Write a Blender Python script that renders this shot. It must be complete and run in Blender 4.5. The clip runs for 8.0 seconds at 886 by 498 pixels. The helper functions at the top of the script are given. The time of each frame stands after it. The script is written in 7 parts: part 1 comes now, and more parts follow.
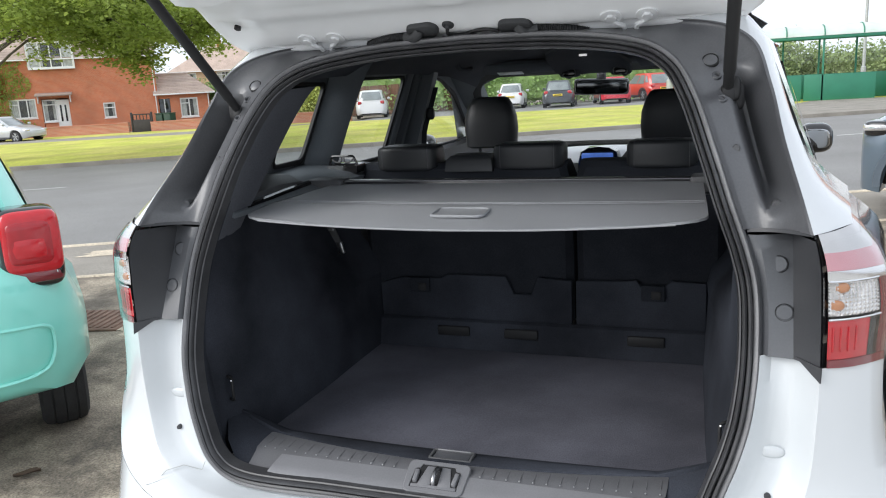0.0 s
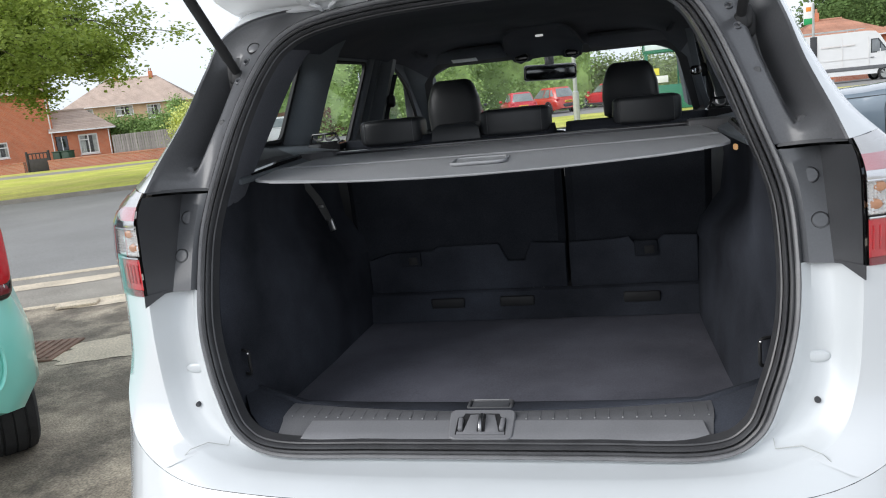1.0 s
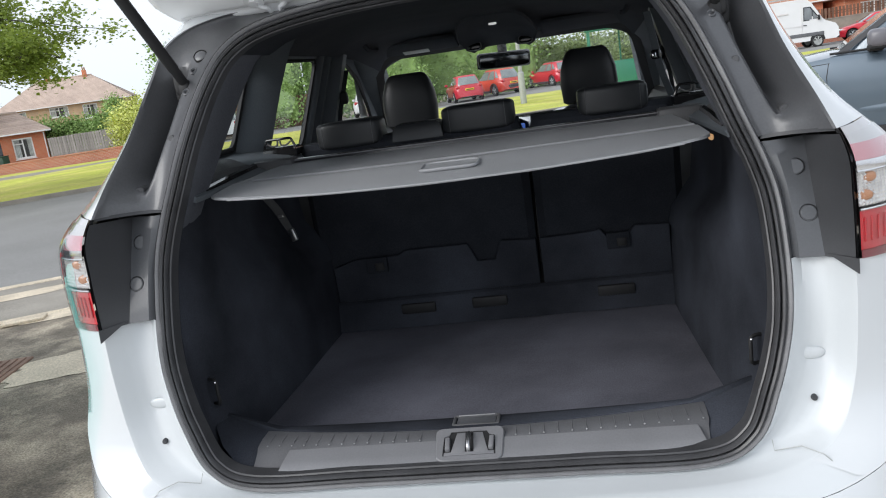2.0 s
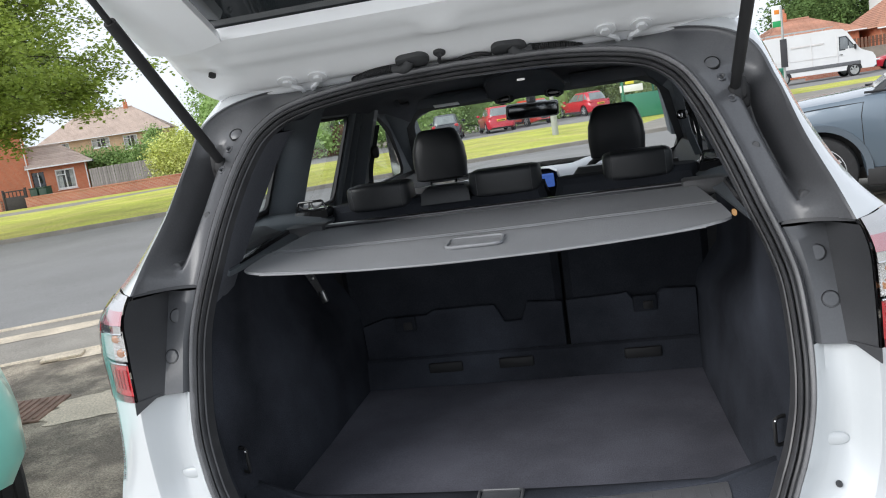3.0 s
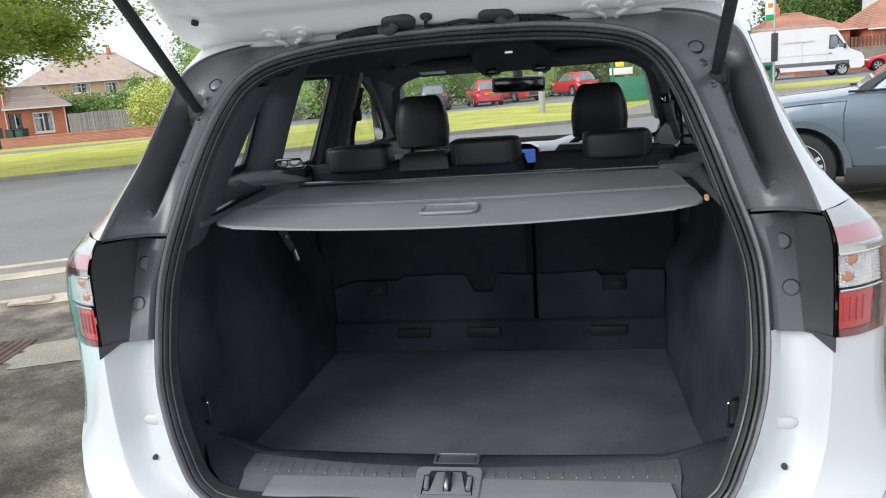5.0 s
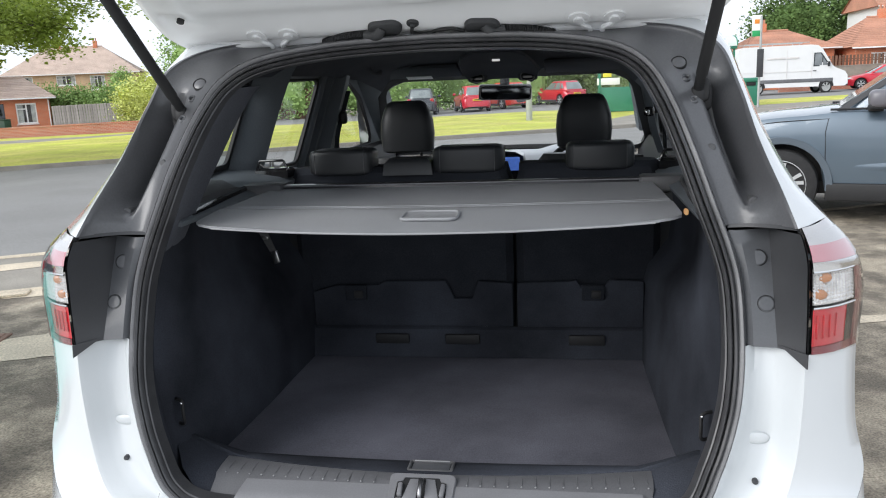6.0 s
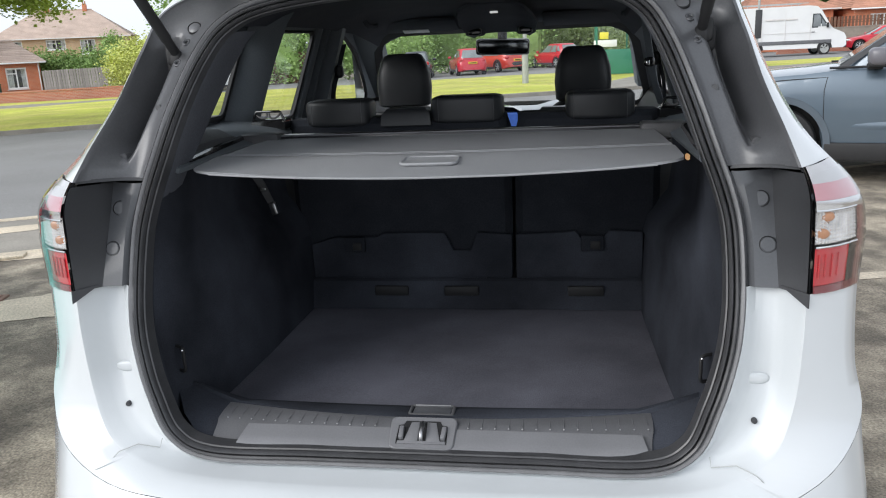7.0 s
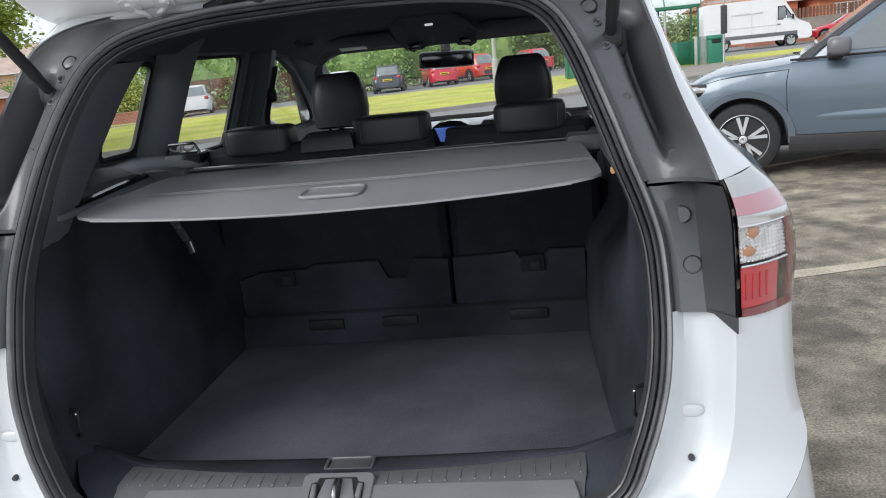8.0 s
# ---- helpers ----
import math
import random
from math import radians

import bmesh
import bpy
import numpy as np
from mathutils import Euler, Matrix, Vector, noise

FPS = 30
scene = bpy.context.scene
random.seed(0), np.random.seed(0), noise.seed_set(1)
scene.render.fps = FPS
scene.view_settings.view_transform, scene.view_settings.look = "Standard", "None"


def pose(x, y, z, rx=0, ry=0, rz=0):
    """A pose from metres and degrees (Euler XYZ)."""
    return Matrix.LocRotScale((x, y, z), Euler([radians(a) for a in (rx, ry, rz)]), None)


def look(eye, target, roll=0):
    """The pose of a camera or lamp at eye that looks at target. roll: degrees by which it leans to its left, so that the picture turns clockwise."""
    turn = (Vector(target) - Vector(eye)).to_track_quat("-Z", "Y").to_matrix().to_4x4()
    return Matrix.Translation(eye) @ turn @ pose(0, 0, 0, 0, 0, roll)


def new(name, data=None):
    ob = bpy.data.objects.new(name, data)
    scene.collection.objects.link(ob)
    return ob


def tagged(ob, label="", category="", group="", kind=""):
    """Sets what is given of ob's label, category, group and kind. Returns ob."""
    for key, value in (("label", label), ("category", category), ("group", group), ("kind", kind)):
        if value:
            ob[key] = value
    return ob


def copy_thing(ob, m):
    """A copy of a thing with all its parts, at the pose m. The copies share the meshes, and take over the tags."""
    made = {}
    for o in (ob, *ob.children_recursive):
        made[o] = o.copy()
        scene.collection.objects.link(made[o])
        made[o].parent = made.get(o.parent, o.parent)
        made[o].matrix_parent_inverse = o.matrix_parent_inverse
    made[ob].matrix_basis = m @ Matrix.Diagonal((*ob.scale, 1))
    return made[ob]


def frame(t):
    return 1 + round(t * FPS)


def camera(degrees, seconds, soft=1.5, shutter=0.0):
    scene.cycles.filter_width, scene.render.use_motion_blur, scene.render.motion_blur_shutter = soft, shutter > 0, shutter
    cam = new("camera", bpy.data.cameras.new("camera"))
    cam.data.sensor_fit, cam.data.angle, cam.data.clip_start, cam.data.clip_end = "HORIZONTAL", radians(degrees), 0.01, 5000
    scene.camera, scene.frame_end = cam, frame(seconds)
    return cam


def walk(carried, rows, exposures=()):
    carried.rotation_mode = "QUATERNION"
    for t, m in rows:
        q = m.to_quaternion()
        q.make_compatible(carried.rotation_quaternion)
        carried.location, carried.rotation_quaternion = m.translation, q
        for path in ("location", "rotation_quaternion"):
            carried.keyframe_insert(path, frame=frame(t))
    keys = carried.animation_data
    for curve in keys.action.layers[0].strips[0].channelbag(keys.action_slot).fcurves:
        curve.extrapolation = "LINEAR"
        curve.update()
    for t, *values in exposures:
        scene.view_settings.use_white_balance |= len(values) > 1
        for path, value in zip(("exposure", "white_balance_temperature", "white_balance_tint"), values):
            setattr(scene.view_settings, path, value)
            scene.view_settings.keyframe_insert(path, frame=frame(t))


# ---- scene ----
cam = camera(60.1, 8.0, soft=1.1)
PATH = [
    (0, (0.487, -1.249, 1.49), (-0.177, 0.589, 1.064), -3.1),
    (0.2, (0.486, -1.309, 1.477), (-0.133, 0.552, 1.084), -2.6),
    (0.5, (0.454, -1.343, 1.447), (-0.13, 0.535, 1.078), -3.3),
    (0.8, (0.354, -1.336, 1.388), (-0.174, 0.557, 1.014), -5.0),
    (1, (0.272, -1.325, 1.358), (-0.182, 0.584, 0.974), -5.7),
    (1.2, (0.244, -1.294, 1.348), (-0.157, 0.624, 0.946), -6.3),
    (1.5, (0.209, -1.275, 1.345), (-0.119, 0.651, 0.916), -6.7),
    (1.8, (0.223, -1.25, 1.341), (-0.112, 0.672, 0.9), -7.7),
    (2, (0.221, -1.248, 1.395), (-0.118, 0.675, 0.959), -8.3),
    (2.1, (0.236, -1.244, 1.431), (-0.122, 0.679, 1.006), -8.6),
    (2.2, (0.239, -1.253, 1.466), (-0.125, 0.672, 1.062), -8.8),
    (3.3, (0.251, -1.258, 1.49), (-0.175, 0.664, 1.138), -8.1),
    (3.5, (0.252, -1.258, 1.463), (-0.174, 0.658, 1.077), -7.8),
    (4, (0.266, -1.266, 1.469), (-0.151, 0.641, 1.035), -7.0),
    (4.5, (0.257, -1.267, 1.47), (-0.137, 0.644, 1.03), -5.8),
    (5.8, (0.269, -1.262, 1.495), (-0.055, 0.668, 1.081), -2.7),
    (6, (0.268, -1.264, 1.484), (-0.052, 0.664, 1.061), -2.5),
    (6.5, (0.261, -1.263, 1.446), (-0.05, 0.656, 0.978), -2.1),
    (7, (0.258, -1.267, 1.444), (-0.052, 0.642, 0.933), -2.7),
    (7.5, (0.271, -1.273, 1.431), (-0.032, 0.635, 0.912), -4.0),
    (7.8, (0.339, -1.209, 1.441), (0.044, 0.705, 0.94), -5.3),
    (8, (0.38, -1.125, 1.446), (0.109, 0.796, 0.959), -5.9),
]
walk(cam, [(t, look(eye, target, roll)) for t, eye, target, roll in PATH], exposures=[(0.0, 0.60), (0.5, 0.50), (1.5, 0.40), (3.5, 0.45), (4.5, 0.48), (6.0, 0.56), (6.5, 0.52), (7.5, 0.40), (8.0, 0.42)])

# ---- world and light: a bright overcast day ----
world = bpy.data.worlds.new("overcast_sky")
scene.world = world
world.use_nodes = True
wn, wl = world.node_tree.nodes, world.node_tree.links
wn.clear()
w_out, w_bg = wn.new("ShaderNodeOutputWorld"), wn.new("ShaderNodeBackground")
w_sky, w_hsv, w_mix = wn.new("ShaderNodeTexSky"), wn.new("ShaderNodeHueSaturation"), wn.new("ShaderNodeMix")
w_sky.sky_type, w_sky.sun_disc = "NISHITA", False
w_sky.sun_elevation, w_sky.sun_rotation = radians(31.7), radians(228.6)
w_sky.dust_density, w_sky.air_density = 4.0, 1.0
w_hsv.inputs["Saturation"].default_value = 0.12
w_mix.data_type = "RGBA"
w_mix.inputs["Factor"].default_value = 0.72
w_mix.inputs["B"].default_value = (8.2, 8.9, 9.95, 1)
wl.new(w_sky.outputs["Color"], w_hsv.inputs["Color"])
wl.new(w_hsv.outputs["Color"], w_mix.inputs["A"])
wl.new(w_mix.outputs["Result"], w_bg.inputs["Color"])
wl.new(w_bg.outputs["Background"], w_out.inputs["Surface"])
w_bg.inputs["Strength"].default_value = 0.112
sun = new("sun", bpy.data.lights.new("sun", "SUN"))
sun.data.energy, sun.data.angle, sun.data.color = 1.45, radians(40), (1.0, 0.985, 0.97)
sun.matrix_world = look((-17, -15, 14), (0, 0, 0))


# ---- materials ----
def mat(name, base, rough=0.6, metal=0.0, var=0.15, scale=6.0, fine=0.0, fine_scale=120.0, bump=0.0, bump_scale=80.0, coat=0.0, spec=0.5, rand=0.0, second=None, patch=1.2):
    """A surface with broad variation, fine grain and relief at real size."""
    m = bpy.data.materials.new(name)
    m.use_nodes = True
    n, l = m.node_tree.nodes, m.node_tree.links
    b = n["Principled BSDF"]
    b.inputs["Roughness"].default_value, b.inputs["Metallic"].default_value = rough, metal
    b.inputs["Coat Weight"].default_value, b.inputs["Specular IOR Level"].default_value = coat, spec
    b.inputs["Coat Roughness"].default_value = 0.06
    co = n.new("ShaderNodeTexCoord")
    t1 = n.new("ShaderNodeTexNoise")
    t1.inputs["Scale"].default_value, t1.inputs["Detail"].default_value = scale, 5
    l.new(co.outputs["Object"], t1.inputs["Vector"])
    ramp = n.new("ShaderNodeMapRange")
    ramp.inputs["From Min"].default_value, ramp.inputs["From Max"].default_value = 0.3, 0.7
    ramp.inputs["To Min"].default_value, ramp.inputs["To Max"].default_value = 1 - var, 1 + var
    l.new(t1.outputs["Fac"], ramp.inputs["Value"])
    val = ramp.outputs["Result"]
    if fine:
        t2 = n.new("ShaderNodeTexNoise")
        t2.inputs["Scale"].default_value, t2.inputs["Detail"].default_value = fine_scale, 3
        l.new(co.outputs["Object"], t2.inputs["Vector"])
        r2 = n.new("ShaderNodeMapRange")
        r2.inputs["From Min"].default_value, r2.inputs["From Max"].default_value = 0.3, 0.7
        r2.inputs["To Min"].default_value, r2.inputs["To Max"].default_value = 1 - fine, 1 + fine
        l.new(t2.outputs["Fac"], r2.inputs["Value"])
        mu = n.new("ShaderNodeMath")
        mu.operation = "MULTIPLY"
        l.new(val, mu.inputs[0]), l.new(r2.outputs["Result"], mu.inputs[1])
        val = mu.outputs[0]
    if rand:
        oi = n.new("ShaderNodeObjectInfo")
        r3 = n.new("ShaderNodeMapRange")
        r3.inputs["To Min"].default_value, r3.inputs["To Max"].default_value = 1 - rand, 1 + rand
        l.new(oi.outputs["Random"], r3.inputs["Value"])
        mu = n.new("ShaderNodeMath")
        mu.operation = "MULTIPLY"
        l.new(val, mu.inputs[0]), l.new(r3.outputs["Result"], mu.inputs[1])
        val = mu.outputs[0]
    hue = n.new("ShaderNodeHueSaturation")
    hue.inputs["Color"].default_value = (*base, 1)
    if second:
        t4 = n.new("ShaderNodeTexNoise")
        t4.inputs["Scale"].default_value, t4.inputs["Detail"].default_value, t4.inputs["Roughness"].default_value = patch, 6, 0.65
        l.new(co.outputs["Object"], t4.inputs["Vector"])
        r4 = n.new("ShaderNodeMapRange")
        r4.inputs["From Min"].default_value, r4.inputs["From Max"].default_value = 0.42, 0.6
        l.new(t4.outputs["Fac"], r4.inputs["Value"])
        mx = n.new("ShaderNodeMix")
        mx.data_type = "RGBA"
        mx.inputs["A"].default_value, mx.inputs["B"].default_value = (*base, 1), (*second, 1)
        l.new(r4.outputs["Result"], mx.inputs["Factor"])
        l.new(mx.outputs["Result"], hue.inputs["Color"])
    l.new(val, hue.inputs["Value"])
    l.new(hue.outputs["Color"], b.inputs["Base Color"])
    if bump:
        t3 = n.new("ShaderNodeTexNoise")
        t3.inputs["Scale"].default_value, t3.inputs["Detail"].default_value = bump_scale, 4
        l.new(co.outputs["Object"], t3.inputs["Vector"])
        bp = n.new("ShaderNodeBump")
        bp.inputs["Strength"].default_value, bp.inputs["Distance"].default_value = bump, 0.01
        l.new(t3.outputs["Fac"], bp.inputs["Height"])
        l.new(bp.outputs["Normal"], b.inputs["Normal"])
    return m


def glass(name, tint=(0.985, 0.995, 0.99), gloss=0.05, rough=0.02, power=5.0, most=0.7):
    """Thin clear glass: mostly see-through, with a mirror's share that grows at grazing angles."""
    m = bpy.data.materials.new(name)
    m.use_nodes = True
    n, l = m.node_tree.nodes, m.node_tree.links
    n.clear()
    out, mix = n.new("ShaderNodeOutputMaterial"), n.new("ShaderNodeMixShader")
    tr, gl, fr, pw, sc = n.new("ShaderNodeBsdfTransparent"), n.new("ShaderNodeBsdfGlossy"), n.new("ShaderNodeLayerWeight"), n.new("ShaderNodeMath"), n.new("ShaderNodeMath")
    tr.inputs["Color"].default_value = (*tint, 1)
    gl.inputs["Roughness"].default_value = rough
    fr.inputs["Blend"].default_value = 0.5
    pw.operation, sc.operation = "POWER", "MULTIPLY_ADD"
    pw.inputs[1].default_value, sc.inputs[1].default_value, sc.inputs[2].default_value = power, most, gloss * 0.5
    l.new(fr.outputs["Facing"], pw.inputs[0]), l.new(pw.outputs[0], sc.inputs[0])
    l.new(sc.outputs[0], mix.inputs["Fac"])
    l.new(tr.outputs["BSDF"], mix.inputs[1]), l.new(gl.outputs["BSDF"], mix.inputs[2])
    l.new(mix.outputs["Shader"], out.inputs["Surface"])
    return m


def brick_mat(name, c1, c2, mortar, scale=1.0, rough=0.9, axis="x"):
    """Brickwork too far off to tell single bricks: 215 x 65 mm courses with mortar, soft relief."""
    m = mat(name, c1, rough, var=0.12, scale=0.7, bump=0.2)
    n, l = m.node_tree.nodes, m.node_tree.links
    b = n["Principled BSDF"]
    co, mp = n.new("ShaderNodeTexCoord"), n.new("ShaderNodeMapping")
    mp.inputs["Rotation"].default_value = (radians(90), 0, 0) if axis == "x" else (radians(90), 0, radians(90))
    br = n.new("ShaderNodeTexBrick")
    br.inputs["Color1"].default_value, br.inputs["Color2"].default_value, br.inputs["Mortar"].default_value = (*c1, 1), (*c2, 1), (*mortar, 1)
    br.inputs["Scale"].default_value, br.inputs["Mortar Size"].default_value = 1.0, 0.008 * scale
    br.inputs["Brick Width"].default_value, br.inputs["Row Height"].default_value = 0.225 * scale, 0.075 * scale
    l.new(co.outputs["Object"], mp.inputs["Vector"]), l.new(mp.outputs["Vector"], br.inputs["Vector"])
    hue = [k for k in n if k.bl_idname == "ShaderNodeHueSaturation"][0]
    l.new(br.outputs["Color"], hue.inputs["Color"])
    return m


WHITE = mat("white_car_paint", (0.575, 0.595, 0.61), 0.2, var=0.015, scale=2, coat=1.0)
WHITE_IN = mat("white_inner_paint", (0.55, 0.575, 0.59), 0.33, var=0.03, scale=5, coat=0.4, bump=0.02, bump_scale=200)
SEAL = mat("seal_rubber", (0.052, 0.052, 0.055), 0.33, var=0.2, scale=20, fine=0.12, fine_scale=300)
SILLGREY = mat("smooth_grey_sill", (0.180, 0.181, 0.190), 0.36, var=0.06, scale=8, fine=0.05, fine_scale=300)
SEAL_LIP = mat("seal_lip_rubber", (0.15, 0.15, 0.156), 0.42, var=0.15, scale=20, fine=0.08, fine_scale=300)
SILL_PLASTIC = mat("sill_plastic", (0.125, 0.126, 0.133), 0.45, var=0.1, scale=9, fine=0.08, fine_scale=400, bump=0.1, bump_scale=600)
PLASTIC = mat("dark_grained_plastic", (0.085, 0.086, 0.09), 0.5, var=0.1, scale=9, fine=0.08, fine_scale=400, bump=0.15, bump_scale=600)
CHANNEL = mat("dark_painted_channel", (0.105, 0.107, 0.114), 0.36, var=0.3, scale=3.2, fine=0.08, fine_scale=250, coat=0.25)
PLASTIC_G = mat("grey_painted_channel", (0.078, 0.081, 0.088), 0.38, var=0.1, scale=5, fine=0.05, fine_scale=250, coat=0.2)
GLOSSBLACK = mat("gloss_black", (0.012, 0.012, 0.013), 0.12, var=0.1, scale=8, coat=0.5)
BLACK = mat("matt_black", (0.014, 0.014, 0.015), 0.65, var=0.15, scale=12)
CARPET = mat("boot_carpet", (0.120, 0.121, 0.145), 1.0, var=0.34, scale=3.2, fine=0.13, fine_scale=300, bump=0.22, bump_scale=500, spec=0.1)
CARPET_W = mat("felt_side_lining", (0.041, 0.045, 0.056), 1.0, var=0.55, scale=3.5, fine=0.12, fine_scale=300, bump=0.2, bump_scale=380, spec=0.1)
SHELFCLOTH = mat("vinyl_cover", (0.30, 0.307, 0.32), 0.52, var=0.06, scale=4, fine=0.06, fine_scale=500, bump=0.25, bump_scale=700)
HEADLINER = mat("headliner_cloth", (0.088, 0.092, 0.106), 0.95, var=0.1, scale=6, fine=0.15, fine_scale=300, spec=0.1)
TRIM = mat("pillar_trim_cloth", (0.125, 0.140, 0.155), 0.5, var=0.1, scale=6, fine=0.1, fine_scale=350, spec=0.25)
LEATHER = mat("black_leather", (0.026, 0.028, 0.031), 0.42, var=0.12, scale=9, fine=0.05, fine_scale=300, bump=0.06, bump_scale=600)
CLOTH = mat("seat_cloth", (0.025, 0.028, 0.035), 0.9, var=0.15, scale=14, fine=0.2, fine_scale=320, spec=0.15)
CHROME = mat("chrome", (0.75, 0.75, 0.76), 0.12, metal=1.0, var=0.05)
RIM_GREY = mat("grey_gloss_rim", (0.12, 0.12, 0.12), 0.2, var=0.05, coat=0.5)
CASSETTE = mat("satin_black_cassette", (0.03, 0.03, 0.033), 0.28, var=0.1, scale=9, fine=0.05, fine_scale=300)
# also the colour of the glints modelled on the sill ribs
PALE_PLASTIC = mat("pale_plastic", (0.30, 0.30, 0.31), 0.35, var=0.06)
RUBBER_G = mat("grey_rubber", (0.035, 0.036, 0.038), 0.55, var=0.15, scale=14, fine=0.08, fine_scale=200)
STEEL = mat("steel", (0.45, 0.45, 0.46), 0.3, metal=1.0, var=0.1)
# body white made paler: bounced light on the gate's underside, put into colour
WHITE_GATE_LIT = mat("white_paint_bounce_lit", (0.86, 0.87, 0.88), 0.35, var=0.03, scale=5, coat=0.4, bump=0.02, bump_scale=200)
GLASS = glass("window_glass")
GLASS_T = glass("tinted_glass", (0.76, 0.8, 0.79))
GLASS_D = mat("dark_car_glass", (0.02, 0.024, 0.026), 0.05, var=0.1, coat=0.6)
RUBBER = mat("tyre_rubber", (0.022, 0.022, 0.023), 0.85, var=0.2, scale=20, bump=0.2, bump_scale=150)
ALLOY = mat("alloy", (0.62, 0.63, 0.64), 0.3, metal=0.35, var=0.06)
LENS_CLEAR = glass("clear_lamp_lens", (0.97, 0.97, 0.97), 0.06, 0.03, 2.6, 0.9)
LENS_RED = mat("red_lens", (0.44, 0.004, 0.012), 0.25, var=0.12, scale=40, coat=1.0)
LENS_DKRED = mat("dark_red_lens", (0.16, 0.012, 0.02), 0.1, var=0.1, scale=30, coat=1.0)
LENS_PINK = mat("rose_clear_lens", (0.48, 0.22, 0.25), 0.12, var=0.08, scale=20, coat=1.0)
REFLECTOR = mat("faceted_reflector", (0.74, 0.73, 0.72), 0.16, metal=0.75, var=0.12, scale=60)
AMBER = mat("amber_bulb", (0.42, 0.19, 0.09), 0.2, var=0.1, coat=0.6)
SCREEN = mat("blue_screen", (0.05, 0.10, 0.30), 0.2, var=0.3, scale=30)
SCREEN.node_tree.nodes["Principled BSDF"].inputs["Emission Color"].default_value = (0.10, 0.22, 0.75, 1)
SCREEN.node_tree.nodes["Principled BSDF"].inputs["Emission Strength"].default_value = 0.3
LAMPWARM = mat("warm_boot_lamp", (0.30, 0.22, 0.15), 0.4, var=0.0)
LAMPWARM.node_tree.nodes["Principled BSDF"].inputs["Emission Color"].default_value = (1.0, 0.55, 0.22, 1)
LAMPWARM.node_tree.nodes["Principled BSDF"].inputs["Emission Strength"].default_value = 0.3
DOMELAMP = mat("dome_lamp_lens", (0.9, 0.9, 0.92), 0.3, var=0.0)
DOMELAMP.node_tree.nodes["Principled BSDF"].inputs["Emission Color"].default_value = (1, 1, 1, 1)
DOMELAMP.node_tree.nodes["Principled BSDF"].inputs["Emission Strength"].default_value = 0.35
MINT = mat("mint_paint", (0.24, 0.70, 0.60), 0.3, var=0.03, scale=2, coat=0.8)
SLATE = mat("slate_blue_paint", (0.108, 0.145, 0.182), 0.3, metal=0.25, var=0.04, scale=2, coat=1.0)
REDPAINT = mat("red_paint", (0.52, 0.012, 0.03), 0.3, var=0.03, coat=0.8)
ORANGERED = mat("orange_red_paint", (0.56, 0.045, 0.026), 0.3, var=0.03, coat=0.8)
DARKPAINT = mat("dark_grey_paint", (0.03, 0.034, 0.042), 0.3, var=0.03, coat=0.8)
SILVER = mat("silver_paint", (0.55, 0.56, 0.57), 0.3, metal=0.3, var=0.03, coat=0.8)
VANWHITE = mat("van_white", (0.70, 0.70, 0.70), 0.35, var=0.03, scale=1.5, coat=0.4)
VAN_STRIP = mat("van_grey_strip", (0.13, 0.132, 0.14), 0.6, var=0.15)
VAN_GLASS = mat("van_cab_glass", (0.17, 0.185, 0.195), 0.08, var=0.35, scale=1.6, coat=0.6)
CLAD = mat("grey_cladding", (0.045, 0.046, 0.05), 0.6, var=0.1)
PLATE = mat("yellow_plate", (0.85, 0.62, 0.04), 0.4, var=0.03)
TARMAC = mat("worn_tarmac", (0.170, 0.144, 0.112), 0.9, var=0.34, scale=3.6, fine=0.42, fine_scale=100, bump=0.8, bump_scale=120, second=(0.365, 0.312, 0.238), patch=2.6)
# for the unseen sheet that throws light up at the tailgate
BOUNCE_GROUND = mat("pale_bounce_ground", (0.50, 0.485, 0.45), 0.9, var=0.12, scale=1.5, fine=0.15, fine_scale=60, bump=0.3, bump_scale=90)
DARKMIRROR = mat("dark_mirror_glass", (0.20, 0.21, 0.22), 0.14, metal=1.0, var=0.0)
# white-painted hinges, greyed so that the colour carries their shading
HINGE = mat("white_hinge_paint_greyed", (0.72, 0.73, 0.74), 0.35, var=0.06, scale=30)
WINDOWROOM = mat("dim_room", (0.10, 0.10, 0.10), 0.9, var=0.2)
# light grey base carries the white reflection on the clear lens
LENS_SMOKE = mat("smoked_lens_sheen", (0.44, 0.44, 0.45), 0.1, var=0.08, scale=20, coat=1.0)
ROAD = mat("road_asphalt", (0.225, 0.22, 0.212), 0.9, var=0.12, scale=0.5, fine=0.2, fine_scale=60, bump=0.4, bump_scale=120)
PAVE = mat("pavement_tarmac", (0.26, 0.238, 0.205), 0.93, var=0.2, scale=1.5, fine=0.25, fine_scale=80, bump=0.4, bump_scale=120)
CONCRETE = mat("old_concrete", (0.56, 0.48, 0.37), 0.92, var=0.22, scale=3, fine=0.25, fine_scale=70, bump=0.5, bump_scale=90)
PAINTLINE = mat("worn_white_line", (0.5, 0.5, 0.48), 0.8, var=0.2, scale=4, fine=0.2)
GRASS = mat("mown_grass", (0.44, 0.465, 0.060), 0.95, var=0.22, scale=0.6, fine=0.4, fine_scale=18, bump=0.6, bump_scale=40, second=(0.48, 0.45, 0.10), patch=0.35)
LEAF = mat("tree_leaf", (0.27, 0.35, 0.085), 0.6, var=0.5, scale=1.6, spec=0.3)
